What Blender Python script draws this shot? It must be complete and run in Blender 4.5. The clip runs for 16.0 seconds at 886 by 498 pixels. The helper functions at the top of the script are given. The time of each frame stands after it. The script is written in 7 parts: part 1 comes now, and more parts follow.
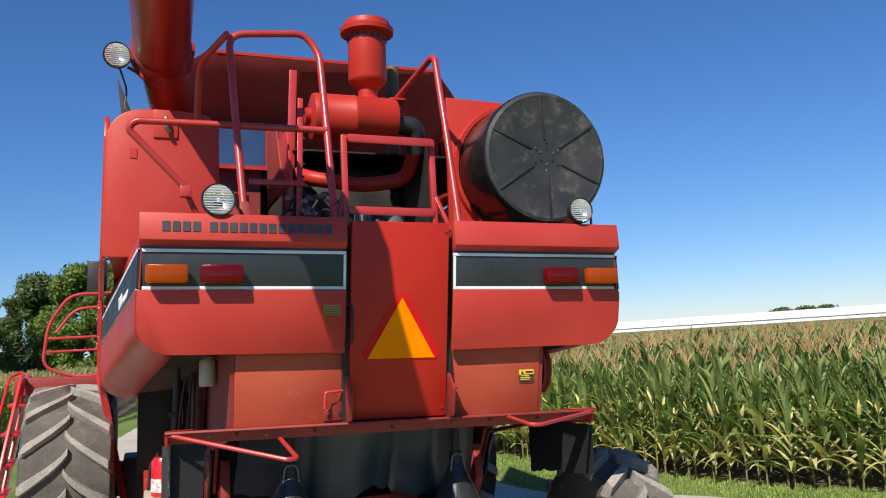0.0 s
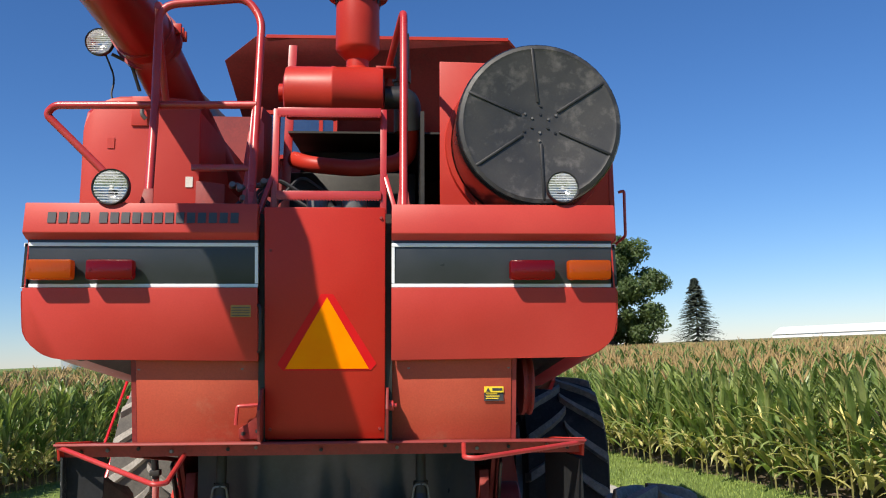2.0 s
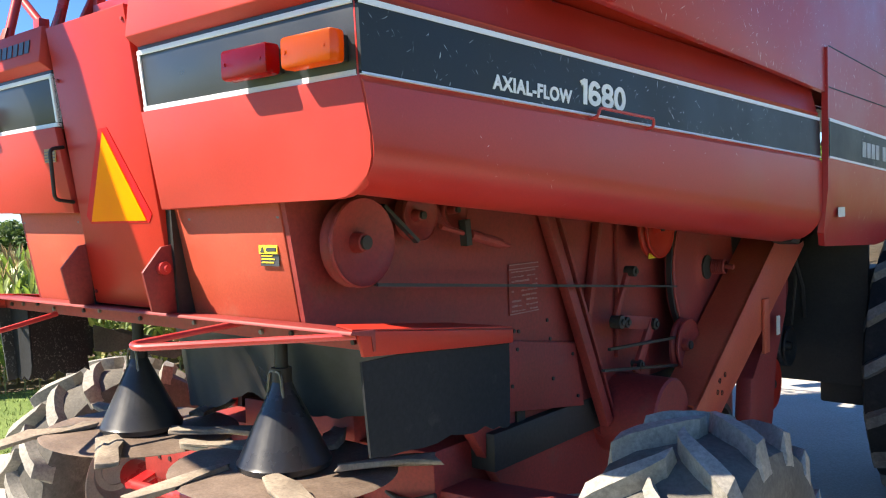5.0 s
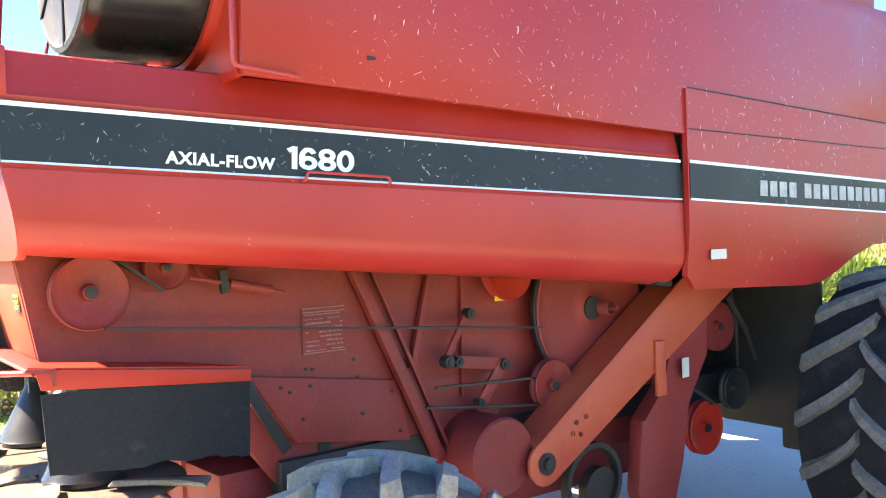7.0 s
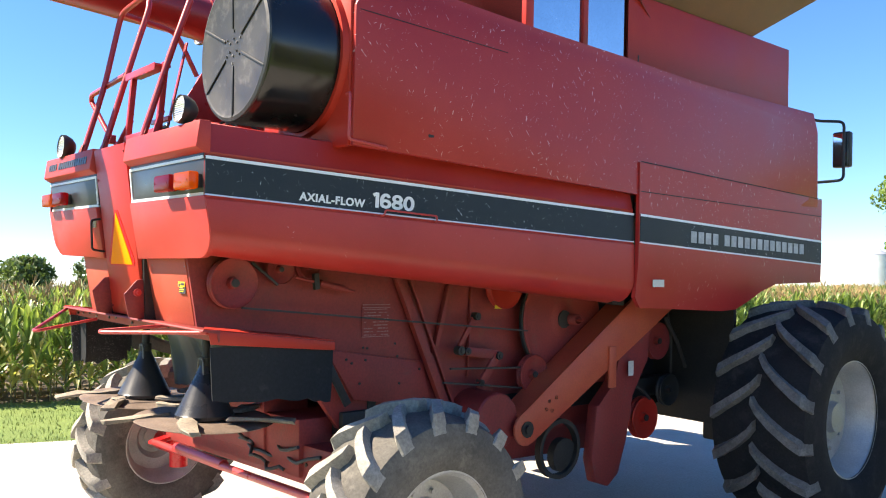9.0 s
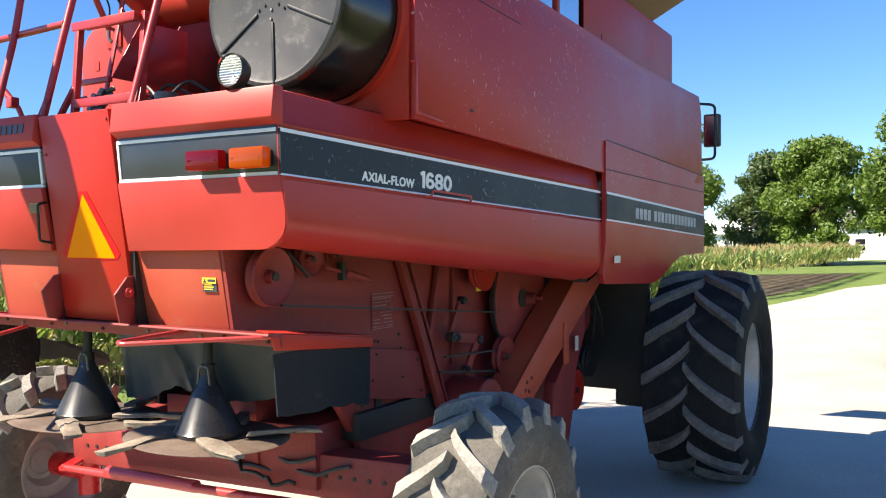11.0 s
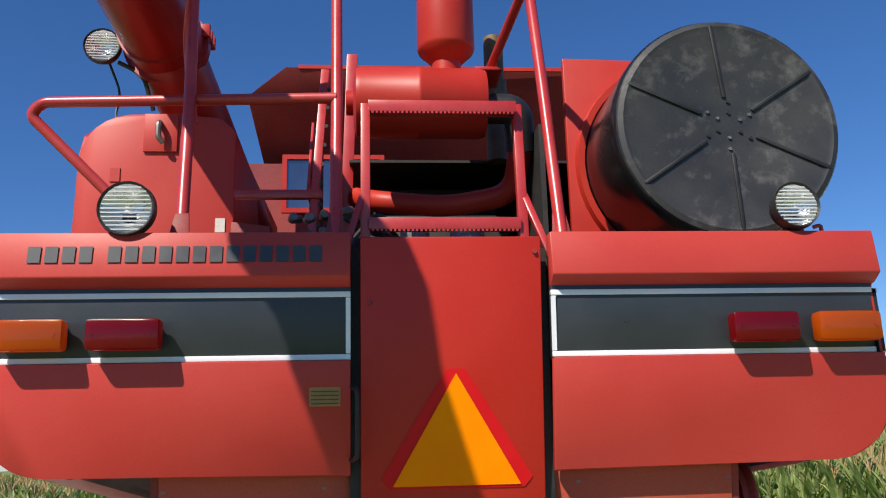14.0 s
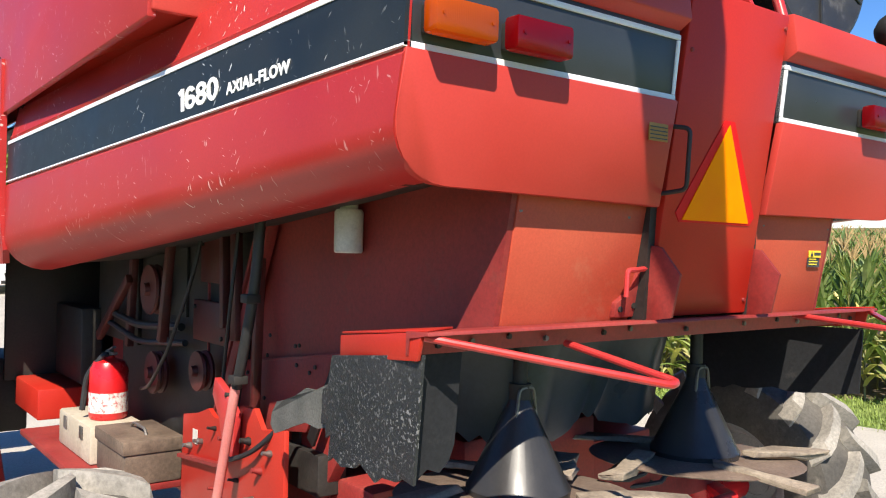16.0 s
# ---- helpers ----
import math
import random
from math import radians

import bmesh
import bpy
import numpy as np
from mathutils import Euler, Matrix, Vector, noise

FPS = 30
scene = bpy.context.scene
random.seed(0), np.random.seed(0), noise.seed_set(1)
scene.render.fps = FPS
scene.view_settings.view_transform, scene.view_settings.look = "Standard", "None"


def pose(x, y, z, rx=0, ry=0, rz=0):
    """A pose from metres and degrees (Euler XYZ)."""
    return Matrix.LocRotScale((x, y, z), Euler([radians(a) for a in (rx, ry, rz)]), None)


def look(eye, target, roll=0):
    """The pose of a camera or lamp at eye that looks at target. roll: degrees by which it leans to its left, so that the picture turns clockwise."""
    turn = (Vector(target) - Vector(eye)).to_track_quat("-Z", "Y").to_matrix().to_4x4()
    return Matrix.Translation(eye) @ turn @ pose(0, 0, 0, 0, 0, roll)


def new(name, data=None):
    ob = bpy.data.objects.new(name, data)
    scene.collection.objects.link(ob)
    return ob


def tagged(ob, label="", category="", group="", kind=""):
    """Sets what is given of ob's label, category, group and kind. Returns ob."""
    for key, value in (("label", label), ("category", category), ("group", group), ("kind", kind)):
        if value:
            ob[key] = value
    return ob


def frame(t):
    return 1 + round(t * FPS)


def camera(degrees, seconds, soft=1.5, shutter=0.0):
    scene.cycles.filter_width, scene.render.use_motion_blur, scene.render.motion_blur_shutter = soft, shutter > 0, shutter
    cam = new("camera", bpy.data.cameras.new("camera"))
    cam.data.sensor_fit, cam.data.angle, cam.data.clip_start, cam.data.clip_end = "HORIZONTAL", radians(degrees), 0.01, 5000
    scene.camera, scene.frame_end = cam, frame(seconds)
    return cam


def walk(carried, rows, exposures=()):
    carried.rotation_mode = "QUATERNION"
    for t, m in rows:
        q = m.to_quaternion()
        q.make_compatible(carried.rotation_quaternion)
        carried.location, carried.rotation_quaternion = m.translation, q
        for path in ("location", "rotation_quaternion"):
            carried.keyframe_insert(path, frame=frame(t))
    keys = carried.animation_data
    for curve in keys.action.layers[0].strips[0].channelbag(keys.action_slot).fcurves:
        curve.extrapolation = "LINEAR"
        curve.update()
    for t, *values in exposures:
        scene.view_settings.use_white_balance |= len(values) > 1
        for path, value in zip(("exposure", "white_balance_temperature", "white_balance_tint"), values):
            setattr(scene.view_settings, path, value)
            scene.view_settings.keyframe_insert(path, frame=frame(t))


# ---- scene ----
cam = camera(55.6, 16.0, soft=1.1)
METRES, EYE, TILT, LEAN, TURN = 16.2, 2.0165, 6.30, 2.68, -19.18
X0, Y0 = -1.1255, -4.077
ROWS = [
    (0.0, -0.0027, -0.0005, 0.0001, -0.58, 0.1, 0.8),
    (0.5, 0.0082, 0.0093, -0.0001, 2.37, 0.81, 1.39),
    (1.0, 0.0247, 0.0276, -0.0003, 7.75, 1.65, 2.44),
    (1.5, 0.052, 0.0409, -0.0018, 12.13, 1.14, 2.24),
    (2.0, 0.0786, 0.0583, -0.003, 16.11, 0.11, 1.47),
    (2.5, 0.1, 0.0864, -0.0059, 21.41, -1.28, 1.5),
    (3.0, 0.1239, 0.1121, -0.011, 28.14, -4.07, 3.45),
    (5.5, 0.1867, 0.2586, -0.029, 63.41, -6.84, 7.67),
    (6.0, 0.1985, 0.286, -0.0314, 67.23, -5.87, 8.34),
    (6.5, 0.209, 0.3063, -0.0332, 70.25, -3.95, 8.12),
    (7.0, 0.2354, 0.3147, -0.0319, 71.45, -3.72, 8.29),
    (7.5, 0.2603, 0.308, -0.0321, 69.55, -1.82, 8.3),
    (8.0, 0.2837, 0.2993, -0.0304, 72.07, 0.23, 6.1),
    (8.5, 0.3055, 0.2865, -0.028, 72.89, 0.14, 5.14),
    (9.0, 0.3151, 0.2631, -0.0265, 68.75, -2.19, 4.94),
    (11.5, 0.2088, 0.1656, -0.0138, 46.15, -5.25, 5.15),
    (12.0, 0.172, 0.1492, -0.0136, 42.68, -4.6, 5.5),
    (12.5, 0.1341, 0.1429, -0.0137, 36.95, -2.52, 5.66),
    (13.0, 0.0972, 0.131, -0.0103, 30.25, 1.89, 3.21),
    (13.5, 0.0634, 0.1225, -0.0078, 22.84, 5.97, 2.58),
    (14.0, 0.0222, 0.121, -0.0091, 14.65, 6.32, 2.35),
    (14.5, -0.0109, 0.1175, -0.0137, 6.82, 1.21, 1.92),
    (15.0, -0.0447, 0.1231, -0.0181, -4.57, -4.61, 1.01),
    (15.5, -0.0844, 0.1239, -0.0226, -14.77, -6.1, -1.63),
    (16.0, -0.1176, 0.123, -0.0243, -18.15, -6.4, -4.16),
]
EXPOSURES = [(0, 0.32, 6900, 10), (3.0, 0.55, 7100, 10), (5.3, 1.8, 7600, 10), (6.5, 2.9, 8500, 10), (7.2, 2.8, 8400, 10), (8.0, 2.2, 7850, 10), (9.0, 1.62, 7650, 10), (11.4, 1.2, 7300, 10), (12.0, 0.95, 7200, 10), (13.0, 0.45, 6900, 10), (13.6, 0.25, 6800, 10), (14.1, 0.33, 6800, 10), (15.0, 0.58, 6900, 10), (16.0, 0.85, 7000, 10)]
walk(cam, [(t, pose(X0, Y0, EYE, TILT, LEAN, TURN) @ pose(METRES * x, METRES * y, METRES * z, 90 + pitch, roll, yaw)) for t, x, y, z, yaw, pitch, roll in ROWS],
     EXPOSURES)

# ---- light ----
SUN_AZ, SUN_EL = radians(38.8), radians(47.5)
world = bpy.data.worlds.new("sky")
scene.world = world
world.use_nodes = True
wn, wl = world.node_tree.nodes, world.node_tree.links
sky = wn.new("ShaderNodeTexSky")
sky.sky_type = 'NISHITA'
sky.sun_disc = False
sky.sun_elevation = SUN_EL
sky.sun_rotation = radians(180) + SUN_AZ
sky.air_density, sky.dust_density, sky.ozone_density = 1.0, 0.0, 10.0
deep = wn.new("ShaderNodeHueSaturation")
deep.inputs["Saturation"].default_value = 1.10
tint = wn.new("ShaderNodeMix")
tint.data_type, tint.blend_type = 'RGBA', 'MULTIPLY'
tint.inputs[0].default_value = 1.0
tint.inputs[7].default_value = (0.95, 0.96, 1.08, 1)
wl.new(sky.outputs[0], deep.inputs["Color"])
wl.new(deep.outputs[0], tint.inputs[6])
wl.new(tint.outputs[2], wn["Background"].inputs[0])
wn["Background"].inputs[1].default_value = 0.09
sun = bpy.data.lights.new("sun", 'SUN')
sun.energy, sun.angle, sun.color = 5.0, radians(0.53), (1.0, 0.95, 0.88)
sun_ob = new("sun", sun)
sun_ob.matrix_world = look((0, 0, 30), (math.sin(SUN_AZ) * math.cos(SUN_EL), math.cos(SUN_AZ) * math.cos(SUN_EL), 30 - math.sin(SUN_EL)))


# ---- materials ----
def ramp(nt, fac, stops):
    r = nt.nodes.new("ShaderNodeValToRGB")
    while len(r.color_ramp.elements) < len(stops):
        r.color_ramp.elements.new(0.5)
    for e, (p, c) in zip(r.color_ramp.elements, stops):
        e.position, e.color = p, (*c, 1) if len(c) == 3 else (c[0], c[0], c[0], 1)
    nt.links.new(fac, r.inputs[0])
    return r.outputs[0]


def noise_tex(nt, vec, scale, detail=4, rough=0.6, stretch=None):
    if stretch:
        m = nt.nodes.new("ShaderNodeMapping")
        m.inputs["Scale"].default_value = stretch
        nt.links.new(vec, m.inputs[0])
        vec = m.outputs[0]
    n = nt.nodes.new("ShaderNodeTexNoise")
    n.inputs["Scale"].default_value, n.inputs["Detail"].default_value, n.inputs["Roughness"].default_value = scale, detail, rough
    nt.links.new(vec, n.inputs["Vector"])
    return n.outputs["Fac"]


def mix(nt, fac, a, b, mode='MIX'):
    m = nt.nodes.new("ShaderNodeMix")
    m.data_type, m.blend_type = 'RGBA', mode
    for sock, v in ((m.inputs[0], fac), (m.inputs[6], a), (m.inputs[7], b)):
        if hasattr(v, "default_value"):
            nt.links.new(v, sock)
        elif isinstance(v, (int, float)):
            sock.default_value = v
        else:
            sock.default_value = (*v, 1)
    return m.outputs[2]


def surf(name, a, b, rough=0.5, metal=0.0, big=2.5, fine=90, bump=0.08, depth=0.002, spread=0.12, dust=None, dust_at=(0.55, 0.75), spec=0.5,
         streaks=None, coat=0.0, rand=0.0, stretch=None):
    """A surface of two tones: broad blotches from a to b, fine grain, relief, and dust, streaks or chips on top."""
    m = bpy.data.materials.new(name)
    m.use_nodes = True
    nt = m.node_tree
    p = nt.nodes["Principled BSDF"]
    tc = nt.nodes.new("ShaderNodeTexCoord").outputs["Object"]
    n1 = noise_tex(nt, tc, big, 5, 0.6, stretch)
    n2 = noise_tex(nt, tc, fine, 3, 0.7)
    col = ramp(nt, n1, [(0.32, a), (0.68, b)])
    grain = ramp(nt, n2, [(0.3, (1 - spread,)), (0.7, (1 + spread,))])
    col = mix(nt, 1.0, col, grain, 'MULTIPLY')
    if rand:
        oi = nt.nodes.new("ShaderNodeObjectInfo").outputs["Random"]
        col = mix(nt, 1.0, col, ramp(nt, oi, [(0, (1 - rand,)), (1, (1 + rand,))]), 'MULTIPLY')
    r_sock = ramp(nt, n1, [(0.3, (max(rough - 0.08, 0.02),)), (0.7, (min(rough + 0.1, 1),))])
    if dust:
        n3 = noise_tex(nt, tc, big * 2.3, 8, 0.72)
        col = mix(nt, ramp(nt, n3, [(dust_at[0], (0,)), (dust_at[1], (0.85,))]), col, dust)
    if streaks:
        colour, st, lo, hi = streaks
        s2 = ramp(nt, noise_tex(nt, tc, 1.7, 4, 0.6), [(0.40, (0.0,)), (0.62, (1,))])
        for k, (ang, mul) in enumerate(((12, 1.0), (-38, 1.35), (64, 1.7))):
            mp = nt.nodes.new("ShaderNodeMapping")
            mp.inputs["Rotation"].default_value = (radians(ang), 0, 0)
            mp.inputs["Location"].default_value = (k * 3.7, k * 1.9, k * 5.1)
            nt.links.new(tc, mp.inputs[0])
            s1 = noise_tex(nt, mp.outputs[0], mul, 1.5, 0.5, st)
            kk = mix(nt, 1.0, ramp(nt, s1, [(lo, (0,)), (hi, (0.9,))]), s2, 'MULTIPLY')
            col = mix(nt, kk, col, colour)
    nt.links.new(col, p.inputs["Base Color"])
    nt.links.new(r_sock, p.inputs["Roughness"])
    p.inputs["Metallic"].default_value = metal
    p.inputs["Specular IOR Level"].default_value = spec
    p.inputs["Coat Weight"].default_value = coat
    p.inputs["Coat Roughness"].default_value = 0.32
    bp = nt.nodes.new("ShaderNodeBump")
    bp.inputs["Strength"].default_value, bp.inputs["Distance"].default_value = bump, depth
    nt.links.new(n2, bp.inputs["Height"])
    nt.links.new(bp.outputs[0], p.inputs["Normal"])
    return m


def lens(name, colour, through_colour, rough=0.15):
    m = bpy.data.materials.new(name)
    m.use_nodes = True
    nt = m.node_tree
    p = nt.nodes["Principled BSDF"]
    p.inputs["Base Color"].default_value = (*colour, 1)
    p.inputs["Roughness"].default_value = rough
    tc = nt.nodes.new("ShaderNodeTexCoord").outputs["Object"]
    w = nt.nodes.new("ShaderNodeTexWave")
    w.inputs["Scale"].default_value = 60
    nt.links.new(tc, w.inputs["Vector"])
    bp = nt.nodes.new("ShaderNodeBump")
    bp.inputs["Strength"].default_value, bp.inputs["Distance"].default_value = 0.25, 0.002
    nt.links.new(w.outputs["Fac"], bp.inputs["Height"])
    nt.links.new(bp.outputs[0], p.inputs["Normal"])
    p.inputs["Coat Weight"].default_value = 0.25
    tr = nt.nodes.new("ShaderNodeBsdfTranslucent")
    tr.inputs["Color"].default_value = (*through_colour, 1)
    ms = nt.nodes.new("ShaderNodeMixShader")
    ms.inputs[0].default_value = 0.5
    nt.links.new(p.outputs[0], ms.inputs[1])
    nt.links.new(tr.outputs[0], ms.inputs[2])
    nt.links.new(ms.outputs[0], nt.nodes["Material Output"].inputs["Surface"])
    return m


CHAFF = (0.75, 0.55, 0.50)
RED = surf("red_paint", (0.41, 0.020, 0.012), (0.46, 0.036, 0.020), 0.45, big=1.8, fine=160, bump=0.05, spread=0.08, spec=0.3, coat=0.04)
RED_DOOR = surf("red_paint_deep", (0.43, 0.016, 0.009), (0.48, 0.026, 0.013), 0.42, big=1.8, fine=160, bump=0.05, spread=0.06, spec=0.3, coat=0.04)
RED_REAR = surf("red_paint_faded", (0.43, 0.034, 0.026), (0.49, 0.050, 0.037), 0.45, big=1.4, fine=140, bump=0.05, spread=0.05, spec=0.3, coat=0.04)
RED_SIDE = surf("red_paint_scuffed", (0.36, 0.016, 0.015), (0.42, 0.030, 0.026), 0.42, big=1.6, fine=150, bump=0.05, spread=0.07, spec=0.35, coat=0.22,
                streaks=(CHAFF, (12, 75, 15), 0.715, 0.75))
RED_CLEAN = surf("red_paint_side", (0.37, 0.020, 0.016), (0.43, 0.034, 0.026), 0.42, big=1.6, fine=150, bump=0.05, spread=0.07, spec=0.35, coat=0.22,
                 streaks=(CHAFF, (12, 75, 15), 0.775, 0.80))
RED_OLD = surf("red_paint_weathered", (0.41, 0.052, 0.026), (0.47, 0.080, 0.038), 0.6, big=2.2, fine=120, bump=0.08, spread=0.1,
               dust=(0.42, 0.16, 0.09), dust_at=(0.6, 0.85))
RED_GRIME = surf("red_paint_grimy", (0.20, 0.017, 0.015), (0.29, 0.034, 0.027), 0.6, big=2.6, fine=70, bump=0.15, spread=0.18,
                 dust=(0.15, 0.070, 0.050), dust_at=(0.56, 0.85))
# Red darkened so the paint itself carries the shade of the left bay.
RED_SHADED = surf("red_paint_shaded", (0.055, 0.008, 0.007), (0.10, 0.014, 0.011), 0.5, big=4, fine=70, bump=0.15, spread=0.2, dust=(0.035, 0.025, 0.02), dust_at=(0.5, 0.75))
RED_LINK = surf("red_paint_link", (0.46, 0.060, 0.030), (0.52, 0.10, 0.045), 0.5, big=3, fine=90, bump=0.08, spread=0.1, dust=(0.3, 0.14, 0.09), dust_at=(0.62, 0.85))
RED_PINK = surf("faded_pink_rod_paint", (0.52, 0.16, 0.14), (0.60, 0.22, 0.19), 0.5, big=5, fine=120, bump=0.06, spread=0.1)
RED_RAIL = surf("red_rail_paint", (0.42, 0.022, 0.022), (0.47, 0.045, 0.042), 0.33, big=5, fine=120, bump=0.06, spread=0.1, coat=0.2)
BLACK_BAND = surf("charcoal_decal", (0.022, 0.026, 0.030), (0.034, 0.038, 0.044), 0.35, big=3, fine=200, bump=0.03, spread=0.1)
BLACK_SIDE = surf("charcoal_decal_scuffed", (0.012, 0.017, 0.020), (0.021, 0.027, 0.031), 0.42, spec=0.3, big=3, fine=200, bump=0.03, spread=0.1,
                  streaks=((0.5, 0.52, 0.52), (12, 75, 15), 0.72, 0.755))
WHITE_LINE = surf("white_decal", (0.72, 0.74, 0.78), (0.80, 0.80, 0.82), 0.4, big=6, fine=200, bump=0.02, spread=0.05)
LETTER = surf("letter_white", (0.72, 0.72, 0.72), (0.82, 0.82, 0.80), 0.45, big=8, fine=200, bump=0.02, spread=0.08)
LETTER_WORN = surf("letter_worn_white", (0.30, 0.31, 0.32), (0.52, 0.52, 0.52), 0.5, big=14, fine=200, bump=0.02, spread=0.2)
LETTER_DARK = surf("letter_charcoal", (0.03, 0.032, 0.035), (0.05, 0.05, 0.055), 0.4, big=8, fine=200, bump=0.02, spread=0.08)
RUBBER = surf("black_rubber", (0.010, 0.011, 0.013), (0.019, 0.020, 0.022), 0.7, spec=0.25, big=3, fine=60, bump=0.2, spread=0.2, dust=(0.07, 0.065, 0.06), dust_at=(0.58, 0.85))
FLAP = surf("belted_rubber", (0.014, 0.016, 0.018), (0.025, 0.026, 0.027), 0.45, big=3, fine=140, bump=0.5, depth=0.004, spread=0.3,
            streaks=((0.30, 0.30, 0.29), (90, 90, 60), 0.64, 0.70))
BELT = surf("worn_grey_belting", (0.075, 0.076, 0.066), (0.13, 0.128, 0.112), 0.8, big=7, fine=120, bump=0.4, depth=0.004, spread=0.25)
CURTAIN = surf("slate_rubber_sheet", (0.028, 0.040, 0.050), (0.046, 0.060, 0.072), 0.34, big=2, fine=40, bump=0.12, spread=0.12, dust=(0.12, 0.115, 0.11), dust_at=(0.62, 0.88))
TYRE_DUSTY = surf("dusty_tyre_rubber", (0.065, 0.06, 0.053), (0.135, 0.123, 0.105), 0.85, spec=0.3, big=3, fine=60, bump=0.2, spread=0.2, dust=(0.24, 0.215, 0.18), dust_at=(0.55, 0.8))
LUG_DUSTY = surf("dusty_tyre_lug", (0.21, 0.195, 0.168), (0.34, 0.313, 0.272), 0.85, spec=0.3, big=6, fine=60, bump=0.25, spread=0.25)
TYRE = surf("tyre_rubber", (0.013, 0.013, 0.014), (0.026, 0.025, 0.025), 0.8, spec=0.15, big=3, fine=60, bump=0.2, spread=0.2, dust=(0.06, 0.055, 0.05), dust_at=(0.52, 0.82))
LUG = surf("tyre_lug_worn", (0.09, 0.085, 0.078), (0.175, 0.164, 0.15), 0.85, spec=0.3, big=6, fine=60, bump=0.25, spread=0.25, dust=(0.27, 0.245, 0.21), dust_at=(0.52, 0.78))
RIM = surf("silver_rim_paint", (0.34, 0.34, 0.33), (0.48, 0.47, 0.45), 0.45, metal=0.35, big=4, fine=90, bump=0.1, spread=0.12, dust=(0.36, 0.31, 0.25), dust_at=(0.55, 0.8))
POLY = surf("black_poly_tank", (0.022, 0.022, 0.023), (0.040, 0.039, 0.038), 0.5, big=4, fine=120, bump=0.12, spread=0.12, dust=(0.12, 0.112, 0.105), dust_at=(0.54, 0.72))
POLY_GLOSS = surf("glossy_black_poly", (0.008, 0.008, 0.009), (0.014, 0.013, 0.013), 0.22, big=4, fine=120, bump=0.05, spread=0.1, dust=(0.05, 0.045, 0.04), dust_at=(0.66, 0.9))
# Greasy dark metal, kept near black to stand in for bay shade too.
DARK = surf("greasy_metal_and_shade", (0.012, 0.011, 0.010), (0.030, 0.026, 0.022), 0.6, big=5, fine=70, bump=0.3, spread=0.3, dust=(0.032, 0.025, 0.020), dust_at=(0.6, 0.88))
STEEL = surf("worn_steel", (0.12, 0.11, 0.10), (0.26, 0.24, 0.22), 0.45, metal=0.7, big=6, fine=120, bump=0.15, spread=0.2, dust=(0.15, 0.08, 0.05), dust_at=(0.58, 0.8))
CONE = surf("polished_black_cone", (0.022, 0.022, 0.023), (0.040, 0.039, 0.038), 0.32, spec=0.45, big=4, fine=120, bump=0.04, spread=0.1, dust=(0.07, 0.065, 0.06), dust_at=(0.66, 0.9))
RUST = surf("rusty_disc", (0.11, 0.075, 0.055), (0.19, 0.135, 0.10), 0.7, big=6, fine=90, bump=0.3, spread=0.25, dust=(0.2, 0.16, 0.12), dust_at=(0.55, 0.8))
BAT = surf("worn_rubber_bat", (0.18, 0.14, 0.105), (0.31, 0.255, 0.19), 0.85, big=8, fine=60, bump=0.35, spread=0.25, dust=(0.08, 0.06, 0.05), dust_at=(0.55, 0.8))
BROWN = surf("tank_extension_brown", (0.13, 0.055, 0.028), (0.19, 0.085, 0.042), 0.55, big=2, fine=90, bump=0.1, spread=0.12, dust=(0.21, 0.12, 0.07), dust_at=(0.62, 0.88))
CHROME = surf("lamp_reflector", (0.70, 0.70, 0.69), (0.80, 0.80, 0.78), 0.28, metal=1.0, big=12, fine=60, bump=0.2, spread=0.05)
ORANGE = lens("amber_lens", (0.46, 0.085, 0.004), (0.85, 0.25, 0.012))
REDLENS = lens("red_lens", (0.15, 0.003, 0.006), (0.55, 0.007, 0.012))
SMV = surf("fluorescent_orange", (1.0, 0.24, 0.0), (1.0, 0.28, 0.0), 0.6, spec=0.1, big=6, fine=300, bump=0.05, spread=0.04)
SMV_RED = surf("reflective_red_border", (0.58, 0.006, 0.010), (0.64, 0.009, 0.012), 0.5, spec=0.2, big=6, fine=300, bump=0.05, spread=0.04)
YELLOW = surf("yellow_decal", (0.80, 0.55, 0.03), (0.85, 0.62, 0.05), 0.45, big=8, fine=200, bump=0.03, spread=0.05)
PALE = surf("pale_filter_paint", (0.55, 0.53, 0.47), (0.66, 0.63, 0.56), 0.5, big=6, fine=120, bump=0.05, spread=0.1, dust=(0.3, 0.27, 0.22), dust_at=(0.6, 0.85))
HOSE = surf("black_hose", (0.012, 0.012, 0.013), (0.025, 0.025, 0.025), 0.5, big=8, fine=120, bump=0.1, spread=0.15)
GRAVEL = surf("white_gravel", (0.37, 0.34, 0.29), (0.47, 0.435, 0.375), 0.9, big=0.6, fine=55, bump=0.5, depth=0.012, spread=0.18, dust=(0.30, 0.265, 0.215), dust_at=(0.6, 0.85))
GRASS = surf("mown_grass", (0.095, 0.155, 0.026), (0.155, 0.21, 0.045), 0.85, big=0.5, fine=40, bump=0.6, depth=0.03, spread=0.3, dust=(0.17, 0.165, 0.055), dust_at=(0.6, 0.88))
BLADE = surf("grass_blades", (0.14, 0.215, 0.035), (0.23, 0.29, 0.065), 0.7, big=0.6, fine=9, bump=0.0, spread=0.35)
SOIL = surf("field_soil", (0.07, 0.05, 0.032), (0.13, 0.095, 0.06), 0.95, big=1.5, fine=20, bump=0.6, depth=0.03, spread=0.3)


